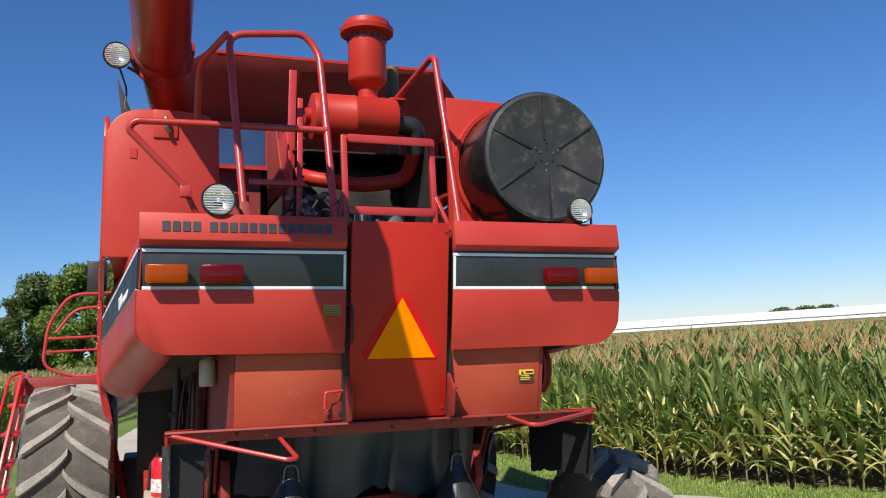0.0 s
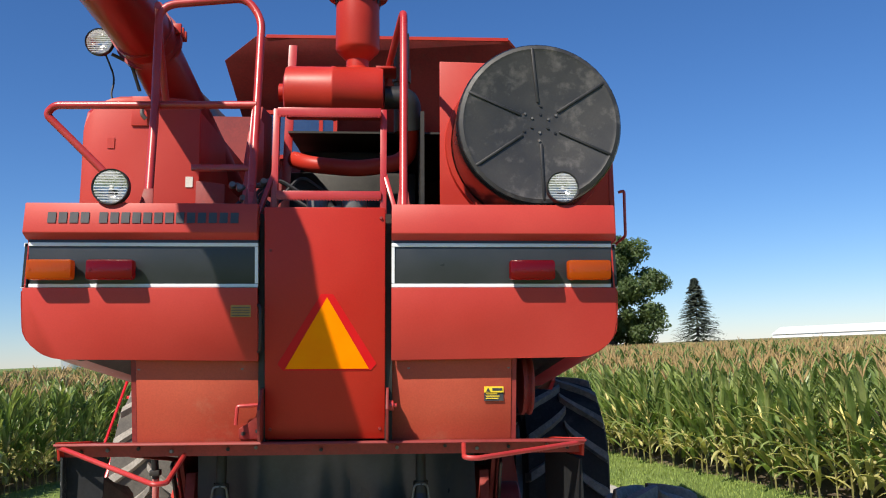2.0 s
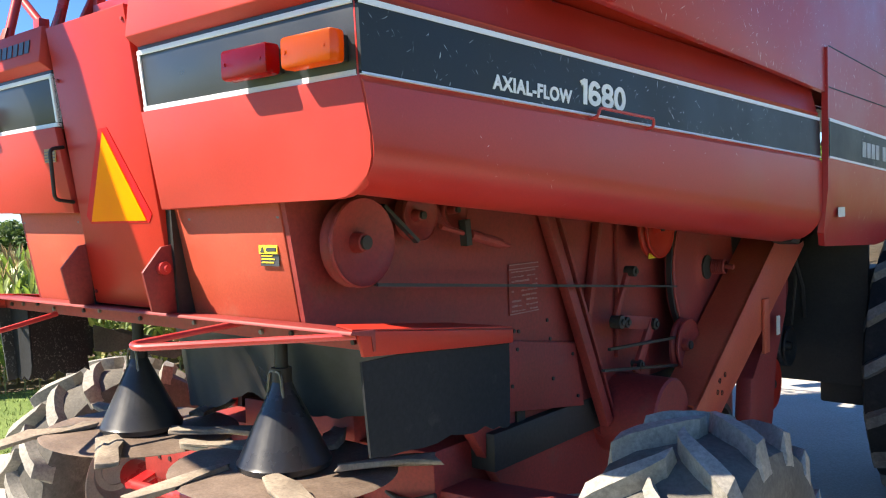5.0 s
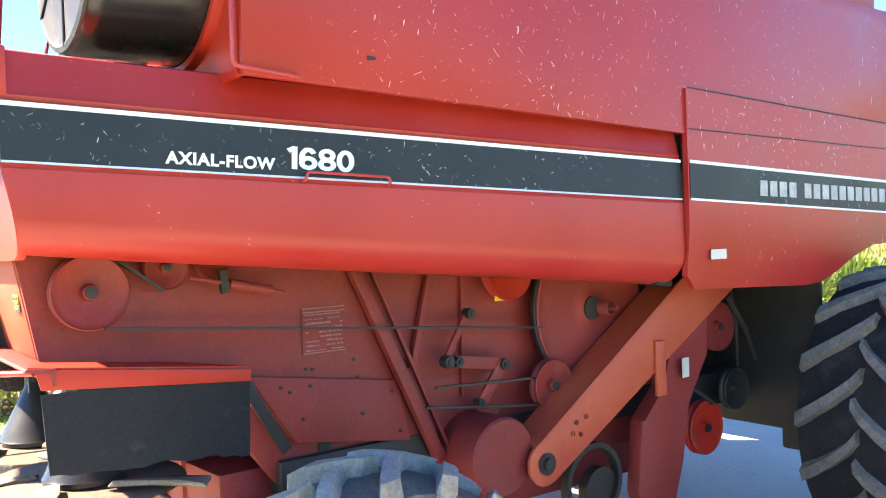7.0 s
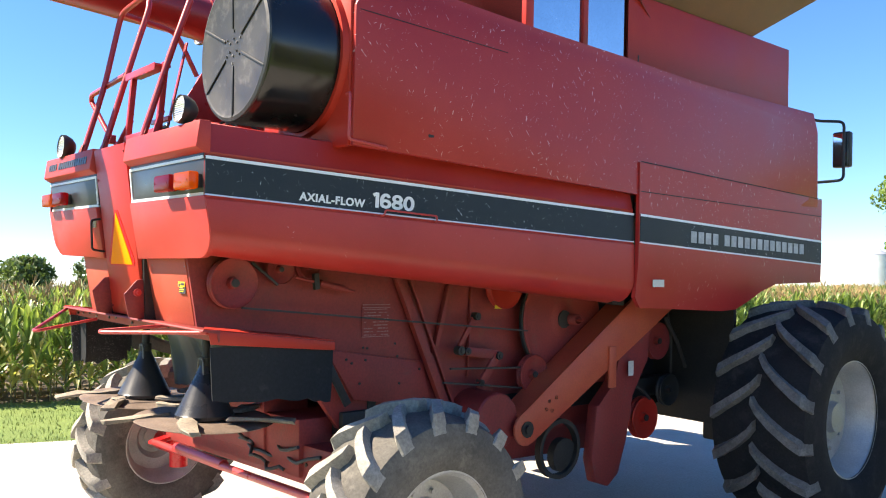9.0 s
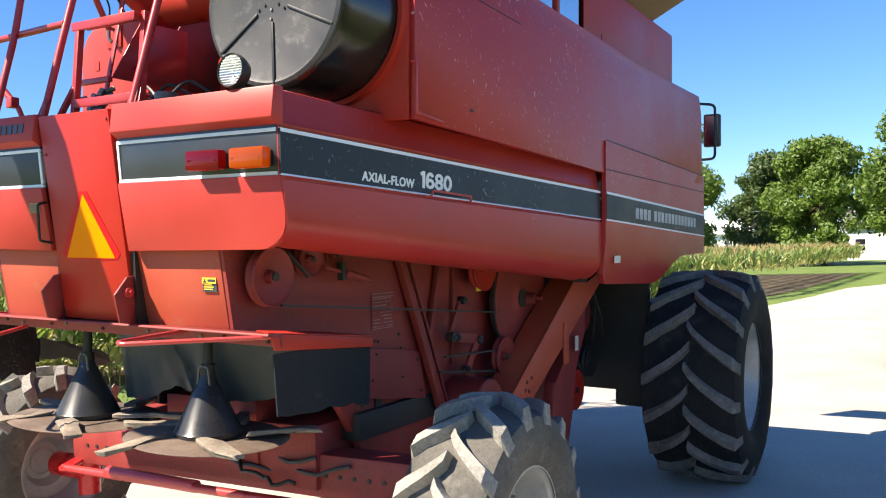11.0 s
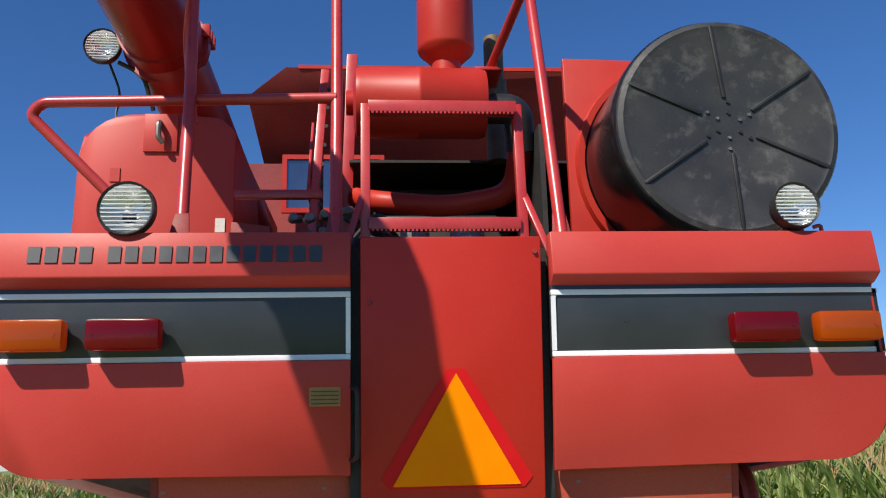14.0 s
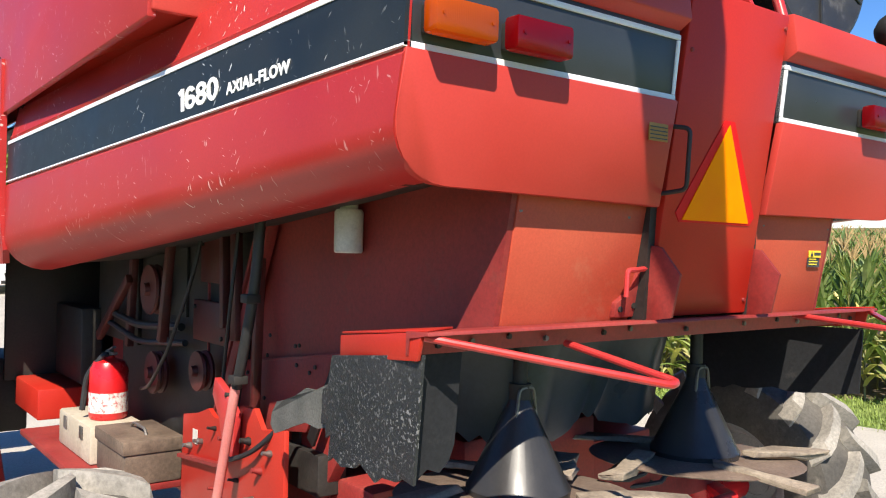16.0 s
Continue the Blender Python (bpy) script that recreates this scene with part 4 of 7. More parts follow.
# Added plate that keeps the sun out of the engine bay.
bm = bmesh.new()
prism(bm, [(-0.33, 1.22, 3.30), (1.30, 1.22, 3.30), (1.30, 3.06, 3.40), (-0.33, 3.06, 3.40)], (0, 0, 0.012))
part("engine_cover", bm, DARK, root, "dark sheet added over the engine to shade the bay")
bm = bmesh.new()
box(bm, -1.30, -0.33, 2.86, 2.88, 2.58, 3.86)
part("tank_rear_sheet", bm, RED_GRIME, root, "grimy grain tank rear sheet")
for s in (1, -1):
    bm = bmesh.new()
    y0 = 0.80 if s > 0 else 1.25
    prism(bm, [(s * (hood_x(y) - 0.06), y, 2.46) for y in (y0, 2.9)] + [(s * 1.45, 5.3, 2.46), (s * 1.45, 5.3, 3.25), (s * (hood_x(2.9) - 0.06), 2.9, 3.25), (s * (hood_x(y0) - 0.06), y0, 3.25)], (-s * 0.012, 0, 0))
    part("inner_side_sheet", bm, RED, root, "red inner side sheet")
bm = bmesh.new()
# Side sheet coloured near black for the shade in the bay.
box(bm, 0.43, 0.45, 0.75, 3.06, 2.58, 3.30)
part("engine_side_sheet", bm, DARK, root, "sheet beside the engine, bay shade in its dark colour")
bm = bmesh.new()
for z in (3.50, 3.85):
    box(bm, -0.80, -0.16, 2.74, 2.77, z, z + 0.03)
for x in (-0.80, -0.30, -0.19):
    box(bm, x, x + 0.03, 2.74, 2.77, 3.53, 3.85)
wf = part("window_frame", bm, RED, root, "red tank window frame")
bm = bmesh.new()
box(bm, -0.775, -0.185, 2.755, 2.765, 3.525, 3.855)
part("pane", bm, DULL_PANE, wf, "glossy tank window pane")

# grain tank box, its side windows and the flared extensions
for s in (1, -1):
    bm = bmesh.new()
    box(bm, *sorted((s * 1.32, s * 1.36)), 3.08, 5.36, 3.30, 3.955, 0.004)
    if s > 0:
        box(bm, 1.32, 1.36, 2.05, 3.08, 3.30, 3.485, 0.004)
        box(bm, 1.32, 1.36, 2.05, 3.08, 3.90, 3.955, 0.004)
        box(bm, 1.32, 1.36, 2.05, 2.12, 3.485, 3.90, 0.004)
        box(bm, 1.322, 1.358, 2.60, 2.65, 3.485, 3.90, 0.004)
    tb = part("grain_tank_side", bm, RED, root, "red grain tank side")
    if s > 0:
        bm = bmesh.new()
        box(bm, 1.335, 1.339, 2.12, 3.08, 3.485, 3.90)
        part("pane", bm, DARK_PANE, tb, "pale glossy tank window pane")
    bm = bmesh.new()
    fx = 1.70 if s > 0 else 1.45
    prism(bm, [(s * 1.34, 2.85, 3.95), (s * 1.34, 4.75, 3.95), (s * fx, 5.55, 4.47), (s * fx, 3.15, 4.30)], (s * 0.008, 0, 0.008))
    part("tank_extension", bm, [BROWN], root, "brown flared tank extension")
bm = bmesh.new()
prism(bm, [(-0.90, 3.70, 3.58), (1.30, 3.70, 3.58), (1.45, 2.78, 4.16), (1.17, 2.64, 4.43), (-0.78, 2.64, 4.43), (-1.03, 2.74, 4.27)], (0, 0.009, 0.004), 0.002)
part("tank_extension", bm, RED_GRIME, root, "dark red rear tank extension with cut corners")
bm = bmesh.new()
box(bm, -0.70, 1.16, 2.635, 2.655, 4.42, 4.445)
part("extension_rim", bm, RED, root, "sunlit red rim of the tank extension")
bm = bmesh.new()
box(bm, 0.3, 1.33, 5.33, 5.36, 3.38, 3.95)
part("tank_front", bm, RED, root, "red grain tank front")

# ---- black poly tank ----
C = V(0.986, 0.265, 3.105)
DS = 1.065
bm = bmesh.new()
lathe(bm, [(a, r * DS) for a, r in ((0.012, 0), (0.012, 0.35), (0.010, 0.366), (0.02, 0.372), (0.06, 0.374), (0.30, 0.370), (0.42, 0.372), (0.435, 0.35), (0.435, 0))], C, (0, 1, 0), 56)
drum = part("water_tank", bm, POLY_GLOSS, root, "glossy black poly drum tank with dusty end")
bm = bmesh.new()
lathe(bm, [(a, r * DS) for a, r in ((0, 0), (0.0, 0.33), (-0.006, 0.345), (0.0, 0.362), (0.0095, 0.3655))], C, (0, 1, 0), 56)
part("tank_end", bm, POLY, drum, "dusty grey-black ribbed end")
for deg in (33, 95, 156, 214, 272, -24):
    a = radians(deg)
    d = V(math.cos(a), 0, math.sin(a))
    bm = bmesh.new()
    bar(bm, C + d * 0.10 + V(0, -0.003, 0), C + d * 0.372 + V(0, -0.003, 0), 0.014, 0.010, up=(0, 1, 0), bevel=0.004)
    part("rib", bm, HOSE, drum, "dark raised rib")
for i in range(6):
    a = radians(60 * i + 27)
    for r in (0.045, 0.085):
        bm = bmesh.new()
        lathe(bm, [(-0.006, 0), (-0.006, 0.006), (0.002, 0.007)], C + V(math.cos(a), 0, math.sin(a)) * r, (0, 1, 0), 8)
        part("bolt", bm, HOSE if i % 2 else STEEL, drum)
bm = bmesh.new()
lathe(bm, [(0.40, 0.400), (0.40, 0.425), (0.435, 0.43), (0.435, 0.40)], C, (0, 1, 0), 48, closed=True)
part("tank_cradle", bm, RED, root, "red tank ring and cradle")

# ---- air intake ----
bm = bmesh.new()
lathe(bm, [(0, 0), (0, 0.10), (0.012, 0.138), (0.03, 0.143), (0.25, 0.143), (0.256, 0.147), (0.27, 0.147), (0.276, 0.143), (0.50, 0.143), (0.53, 0.135), (0.54, 0.0)], (-0.30, 0.84, 3.42), (1, 0, 0), 36)
lathe(bm, [(-0.03, 0), (-0.03, 0.05), (0.0, 0.05)], (-0.30, 0.84, 3.42), (1, 0, 0), 16)
ac = part("air_cleaner", bm, RED, root, "red cylindrical air cleaner")
bm = bmesh.new()
lathe(bm, [(0, 0.07), (0.03, 0.085), (0.06, 0.062), (0.10, 0.062), (0.13, 0.09), (0.155, 0.116), (0.17, 0.122), (0.42, 0.120), (0.46, 0.12), (0.46, 0.13), (0.47, 0.168), (0.50, 0.172), (0.515, 0.150), (0.545, 0.145), (0.55, 0.08), (0.552, 0)], (0.085, 0.92, 3.53), (0, 0, 1), 36)
pre = part("intake_bowl", bm, RED, ac, "red intake pre-cleaner with a mushroom cap")
bm = bmesh.new()
for i in range(16):
    a = radians(i * 22.5)
    d, t = V(math.cos(a), math.sin(a), 0), V(-math.sin(a), math.cos(a), 0)
    c = V(0.085, 0.92, 3.95) + d * 0.1225
    prism(bm, [c - t * 0.016, c + t * 0.010 + V(0, 0, 0.0), c + t * 0.018 + V(0, 0, 0.028), c - t * 0.004 + V(0, 0, 0.03)], d * 0.003)
part("louvre", bm, DARK, ac)
bm = bmesh.new()
box(bm, 0.19, 0.30, 0.78, 0.96, 3.545, 3.56, 0.003)
part("bracket", bm, RED, ac)
bm = bmesh.new()
tube(bm, bend([(0.24, 0.84, 3.40), (0.37, 0.84, 3.40), (0.38, 0.90, 3.24)], 0.09, 6), 0.062, 16)
part("intake_elbow", bm, HOSE, ac, "black rubber elbow")
bm = bmesh.new()
tube(bm, bend([(0.38, 0.90, 3.26), (0.37, 1.05, 3.10), (0.10, 1.12, 3.065), (-0.20, 1.16, 3.10), (-0.30, 1.30, 3.16)], 0.10, 6), 0.048, 14)
part("intake_pipe", bm, RED, ac, "red intake pipe")
bm = bmesh.new()
tube(bm, [(0.33, 1.2, 3.3), (0.33, 1.2, 3.90)], 0.045, 16)
tube(bm, [(0.33, 1.2, 3.60), (0.33, 1.2, 3.68)], 0.055, 16)
part("exhaust_pipe", bm, surf("rusty_exhaust", (0.10, 0.06, 0.03), (0.22, 0.15, 0.08), 0.6, metal=0.4, big=5, fine=60), root, "rusty brown exhaust stack")

# engine: block, cover, hoses and small fittings in the dark bay
bm = bmesh.new()
box(bm, -0.35, 0.42, 1.35, 2.3, 2.5, 3.10, 0.03)
box(bm, -0.28, 0.35, 1.4, 2.2, 3.08, 3.24, 0.03)
for i in range(4):
    lathe(bm, [(0, 0.06), (0.1, 0.06), (0.1, 0)], (-0.2 + 0.15 * i, 1.36, 2.85), (0, -1, 0), 16)
eng = part("engine", bm, DARK, root, "oily dark diesel engine")
bm = bmesh.new()
for x, r, z0, z1 in ((-0.08, 0.05, 2.6, 2.78), (0.10, 0.06, 2.6, 2.80), (0.02, 0.035, 2.6, 2.73)):
    tube(bm, [(x, 0.45, z0), (x, 0.45, z1)], r, 16)
part("filter", bm, surf("grey_filter", (0.09, 0.09, 0.09), (0.15, 0.15, 0.145), 0.45), eng, "grey canister filter")
rnd = random.Random(4)
for i in range(7):
    bm = bmesh.new()
    p = V(-0.56 + 0.05 * i, 0.5 + 0.3 * rnd.random(), 2.66 + 0.2 * rnd.random())
    tube(bm, bend([p, p + V(0.1, 0.1, 0.15), p + V(0.25, 0.2 * rnd.random(), 0.05), p + V(0.3, 0.4, -0.02)], 0.06, 4), 0.010, 6)
    part("hose", bm, HOSE, eng)
for i in range(8):
    bm = bmesh.new()
    p = V(-0.52 + 0.05 * rnd.random() * 4, 0.30 + 0.2 * rnd.random(), 2.68 + 0.18 * rnd.random())
    tube(bm, [p, p + V(0.05 * rnd.random(), 0.03, 0.04 * rnd.random())], 0.014, 8)
    lathe(bm, [(0, 0), (0, 0.015), (0.03, 0.015), (0.03, 0)], p, (0.3, -1, 0.2), 8)
    part("fitting", bm, STEEL, eng)

# ---- rails, ladder ----
R0 = 0.019
bm = bmesh.new()
tube(bm, bend([(-0.774, 0.06, 2.66), (-0.80, 0.20, 3.15), (-0.83, 0.31, 3.68), (-0.42, 0.34, 3.735), (-0.345, 0.32, 3.62), (-0.335, 0.17, 3.1), (-0.33, 0.05, 2.66)], 0.09, 6), R0, 12)
rl = part("hand_rail", bm, RED_RAIL, root, "bent red tubular hand rail")
bm = bmesh.new()
tube(bm, bend([(-0.835, 0.31, 3.68), (-0.95, 0.75, 3.66), (-0.95, 0.92, 3.36)], 0.09, 5), R0, 12)
part("rail_leg", bm, RED_RAIL, rl)
bm = bmesh.new()
tube(bm, bend([(-0.335, 0.18, 3.155), (-1.28, 0.27, 3.17), (-1.32, 0.28, 3.13), (-1.03, 0.33, 2.84)], 0.05, 5), R0 * 0.95, 12)
tube(bm, [(-1.05, 0.33, 2.86), (-1.02, 0.36, 2.80), (-0.93, 0.38, 2.62)], R0 * 0.8, 12)
box(bm, -1.065, -1.01, 0.31, 0.36, 2.80, 2.86, 0.004)
part("rail_brace", bm, RED_RAIL, rl)
bm = bmesh.new()
tube(bm, bend([(0.336, 0.04, 2.66), (0.337, 0.20, 3.2), (0.338, 0.365, 3.70), (0.22, 1.1, 3.52)], 0.06, 6), R0, 12)
part("hand_rail", bm, RED_RAIL, root, "bent red tubular hand rail")
for x in (-0.774, -0.33, 0.336):
    bm = bmesh.new()
    prism(bm, [(x - 0.03, 0.03, 2.655), (x + 0.03, 0.03, 2.655), (x + 0.02, 0.06, 2.74), (x - 0.02, 0.06, 2.74)], (0, 0.008, 0), 0.002)
    part("rail_foot", bm, RED_GRIME, root, "worn red rail foot")
bm = bmesh.new()
box(bm, -0.235, 0.235, 0.16, 0.22, 2.722, 2.730)
for s in (1, -1):
    bar(bm, (s * 0.245, 0.20, 3.14), (s * 0.245, 0.16, 2.60), 0.03, 0.035, up=(0, 1, 0), bevel=0.003)
    bar(bm, (s * 0.245, 0.19, 2.86), (s * 0.31, 0.10, 2.62), 0.02, 0.03, up=(0, 1, 0), bevel=0.002)
lad = part("step_ladder", bm, RED_RAIL, root, "red folding step frame")
for z in (3.12, 2.735):
    bm = bmesh.new()
    box(bm, -0.235, 0.235, 0.145, 0.24, z - 0.004, z + 0.012, 0.003)
    box(bm, -0.235, 0.235, 0.140, 0.1445, z - 0.024, z + 0.014, 0.0015)
    for x in np.linspace(-0.222, 0.222, 34):
        box(bm, float(x) - 0.0035, float(x) + 0.0035, 0.1405, 0.1445, z - 0.030, z - 0.0235)
    part("tread", bm, RED_RAIL, lad, "serrated red step tread")
bm = bmesh.new()
bar(bm, (-0.44, 0.45, 2.62), (-0.40, 0.60, 3.45), 0.03, 0.012, up=(0, 1, 0), bevel=0.002)
bar(bm, (-0.36, 1.30, 2.62), (-0.32, 1.30, 3.86), 0.05, 0.012, up=(0, 1, 0), bevel=0.002)
bar(bm, (-0.70, 0.5, 2.93), (-0.40, 0.5, 2.93), 0.03, 0.03, bevel=0.002)
prism(bm, [(-0.46, 0.55, 2.95), (-0.46, 1.1, 2.95), (-0.46, 1.1, 3.32), (-0.46, 0.75, 3.30)], (0.01, 0, 0), 0.002)
eg = part("engine_guard", bm, RED_RAIL, root, "red perforated engine guard strips")
for i in range(10):
    bm = bmesh.new()
    lathe(bm, [(0, 0), (0, 0.008), (0.004, 0.008)], (-0.42 + 0.004 * i, 0.449 + 0.0148 * i - 0.004, 2.66 + 0.078 * i), (0, 1, 0), 6)
    part("guard_hole", bm, DARK, eg)

# ---- unloading auger ----
def along(p, q, t):
    return Vector(p).lerp(Vector(q), t)


A0, A1 = V(-1.145, 1.20, 3.841), V(-1.197, -0.95, 4.009)
ax = (A1 - A0).normalized()
bm = bmesh.new()
sp_end = A1 + V(-0.15, -0.62, -0.47)
path = [A0, A0.lerp(A1, 0.5)] + bend([A0.lerp(A1, 0.85), A1 + ax * 0.05, sp_end], 0.22, 7)
tube(bm, path, 0.166, 36, radii=[0.166, 0.166, 0.168] + [0.178 + 0.046 * min(1, i / 4) - 0.022 * max(0, i - 5) for i in range(len(path) - 3)])
lathe(bm, [(0.10, 0.166), (0.10, 0.176), (0.15, 0.176), (0.15, 0.166)], A0, ax, 40)
aug = part("unloading_auger", bm, RED_AUGER, root, "long red unloading auger tube with drooping spout")
bm = bmesh.new()
lathe(bm, [(-0.03, 0.15), (-0.03, 0.188), (0.015, 0.188), (0.015, 0.15)], A0, ax, 40, closed=True)
tube(bm, bend([A0 + ax * 0.02, V(-1.10, 1.32, 3.72), V(-0.95, 1.95, 3.30), V(-0.82, 2.5, 2.90)], 0.10, 5), 0.150, 28)
part("auger_elbow", bm, RED_AUGER, aug, "red lower auger tube and joint")
for k in range(3):
    bm = bmesh.new()
    p = A0 + V(0.15, -0.03 + 0.06 * k, 0.06)
    box(bm, p.x - 0.01, p.x + 0.045, p.y - 0.012, p.y + 0.012, p.z - 0.03, p.z + 0.03, 0.003)
    part("clamp_lug", bm, RED, aug)
wl_ob = work_lamp((-1.40, 1.12, 3.80), (0.05, -1, 0.0), 0.078)
bm = bmesh.new()
tube(bm, bend([(-1.34, 1.16, 3.74), (-1.24, 1.2, 3.70), (-1.2, 1.25, 3.55)], 0.04, 4), 0.010, 8)
part("lamp_stalk", bm, HOSE, wl_ob)

# red screen beside the engine and the lead of the auger lamp
bm = bmesh.new()
P0, P1, P2, P3 = V(-0.47, 0.80, 2.96), V(-0.47, 1.45, 2.96), V(-0.47, 1.45, 3.46), V(-0.47, 1.10, 3.42)
prism(bm, [P0, P1, P2, P3], (0.012, 0, 0), 0.003)
part("engine_screen", bm, RED_GRIME, root, "grimy red screen beside the engine")
bm = bmesh.new()
tube(bm, bend([(-1.40, 1.20, 3.78), (-1.34, 1.24, 3.62), (-1.36, 1.22, 3.50), (-1.28, 1.20, 3.42)], 0.06, 5), 0.006, 6)
part("lamp_lead", bm, HOSE, wl_ob)

# ---- wheels ----
def wheel(c, R, W, rim_r, lugs, out, depth, lug_h, lug_w=1.0, rubber=TYRE, bars=LUG):
    """A drive wheel centred at c; out is the side that the dish faces."""
    c = Vector(c)
    bm = bmesh.new()
    h = W / 2
    lathe(bm, [(-h * 0.86, rim_r + 0.02), (-h * 0.86, rim_r + 0.045), (-h * 0.72, rim_r), (-h * 0.3, rim_r - 0.04), (h * 0.3 * 0 + depth, rim_r - 0.05), (depth, rim_r * 0.55), (depth + 0.06, rim_r * 0.42), (depth + 0.06, 0.0)], c, (out, 0, 0), 48)
    lathe(bm, [(h * 0.86, rim_r + 0.02), (h * 0.86, rim_r + 0.045), (h * 0.74, rim_r), (h * 0.3, rim_r - 0.04), (depth, rim_r - 0.05)], c, (out, 0, 0), 48)
    wh = part("wheel", bm, RIM, root, "dusty silver-painted wheel")
    for i in range(10):
        bm = bmesh.new()
        a = radians(36 * i)
        lathe(bm, [(depth - 0.01, 0), (depth + 0.02, 0.016), (depth + 0.02, 0)], c + V(0, math.cos(a), math.sin(a)) * rim_r * 0.66, (out, 0, 0), 6)
        lathe(bm, [(depth + 0.0, 0.016), (depth + 0.025, 0.016), (depth + 0.025, 0)], c + V(0, math.cos(a), math.sin(a)) * rim_r * 0.66, (out, 0, 0), 6)
        part("wheel_nut", bm, RIM, wh)
    bm = bmesh.new()
    lathe(bm, [(depth + 0.05, rim_r * 0.3), (depth + 0.11, rim_r * 0.27), (depth + 0.12, 0)], c, (out, 0, 0), 20)
    part("hub", bm, RIM, wh)
    Rc = R - lug_h
    prof = [(-h * 0.84, rim_r + 0.02), (-h * 0.93, rim_r + 0.06), (-h * 1.0, lerp(rim_r, Rc, 0.45)), (-h * 0.99, lerp(rim_r, Rc, 0.75)), (-h * 0.92, Rc - 0.035), (-h * 0.6, Rc - 0.008), (0, Rc),
            (h * 0.6, Rc - 0.008), (h * 0.92, Rc - 0.035), (h * 0.99, lerp(rim_r, Rc, 0.75)), (h * 1.0, lerp(rim_r, Rc, 0.45)), (h * 0.93, rim_r + 0.06), (h * 0.84, rim_r + 0.02)]
    bm = bmesh.new()
    lathe(bm, prof, c, (1, 0, 0), 64)
    ty = part("tyre", bm, rubber, wh, "dusty black tractor tyre")
    # lugs: slanting bars from the middle out over the shoulder
    def surf_r(x):
        u = abs(x) / h
        return float(np.interp(u, [0, 0.6, 0.92, 0.99], [Rc, Rc - 0.008, Rc - 0.035, lerp(rim_r, Rc, 0.75)]))
    bm = bmesh.new()
    step = 2 * math.pi / lugs
    for sd in (1, -1):
        for i in range(lugs):
            a0 = step * (i + (0.5 if sd > 0 else 0.0))
            secs = []
            for f in (0.0, 0.12, 0.35, 0.7, 0.9, 1.0):
                x = sd * lerp(-0.02 * W, h * 0.99, f)
                sweep = a0 + (W * 0.40 / Rc) * (f ** 0.75)
                rr = surf_r(x)
                top = min(R, rr + lug_h * (1.0 if f < 0.95 else 0.75)) if f < 0.95 else rr + 0.012
                wb, wt = 0.036 * (1 + 0.4 * f) * R / 0.8 * lug_w, 0.022 * (1 + 0.4 * f) * R / 0.8 * lug_w
                jj = 0.006 * noise.noise((i * 1.7, f * 3, sd))
                ring = []
                for rad, wid in ((rr - 0.01, -wb), (top + jj, -wt), (top + jj, wt), (rr - 0.01, wb)):
                    a = sweep + wid / R
                    ring.append(c + V(x, math.cos(a) * rad, math.sin(a) * rad))
                secs.append(ring)
            r = loft(bm, secs, closed=True)
            bm.faces.new(r[0]), bm.faces.new(r[-1][::-1])
    part("tread", bm, bars, ty, "worn tread lugs grey with dust")
    return wh


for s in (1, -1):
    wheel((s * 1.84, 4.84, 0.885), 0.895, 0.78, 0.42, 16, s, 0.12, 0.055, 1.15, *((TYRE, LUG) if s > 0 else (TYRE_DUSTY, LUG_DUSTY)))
    wheel((s * 1.70, 1.00, 0.655 if s > 0 else 0.53), 0.655, 0.45, 0.30, 16, s, 0.02, 0.06, 1.45, TYRE_DUSTY, LUG_DUSTY)

# ---- axles and frame ----
bm = bmesh.new()
box(bm, -1.30, 1.30, 1.05, 1.25, 0.72, 0.95, 0.01)
box(bm, -0.35, 0.35, 1.0, 1.32, 0.85, 1.22, 0.01)
box(bm, -0.74, 0.74, 1.02, 1.50, 0.76, 1.10, 0.01)
axle = part("rear_axle", bm, RED_GRIME, root, "grimy red steering axle beam")
for x in np.linspace(0.5, 1.15, 8):
    for s in (1, -1):
        bm = bmesh.new()
        lathe(bm, [(-0.006, 0), (-0.006, 0.012), (0.01, 0.012)], (s * float(x), 1.05, 0.84), (0, 1, 0), 8)
        part("bolt_hole", bm, DARK, axle)
bm = bmesh.new()
tube(bm, [(-1.22, 0.92, 0.72), (1.22, 0.92, 0.72)], 0.025, 12)
tube(bm, [(-0.80, 0.93, 0.735), (-0.05, 0.93, 0.725)], 0.036, 14)
part("tie_rod", bm, RED_RAIL, axle, "red tie rod and steering cylinder")
for s in (1, -1):
    bm = bmesh.new()
    tube(bm, [(s * 1.28, 1.15, 0.50), (s * 1.28, 1.15, 0.90)], 0.07, 16)
    tube(bm, [(s * 1.25, 1.15, 0.66), (s * 1.60, 1.15, 0.66)], 0.08, 16)
    bar(bm, (s * 1.28, 1.12, 0.74), (s * 1.18, 0.90, 0.72), 0.08, 0.03, bevel=0.004)
    part("steering_knuckle", bm, EXT_RED, axle, "red steering knuckle")
TIP = Matrix.Translation((1.6, -0.15, 0.66)) @ pose(0, 0, 0, 0, -2.24, 0) @ Matrix.Translation((-1.6, 0, -0.66))
axle.matrix_basis = TIP
bm = bmesh.new()
box(bm, -1.45, 1.45, 4.65, 4.95, 0.72, 1.02, 0.01)
for s in (1, -1):
    box(bm, *sorted((s * 0.72, s * 0.84)), 1.1, 5.0, 0.95, 1.1, 0.006)
    box(bm, *sorted((s * 1.10, s * 1.38)), 4.5, 5.1, 0.6, 1.5 if s > 0 else 1.08, 0.02)
part("main_frame", bm, DARK, root, "dark main frame and drive axle")


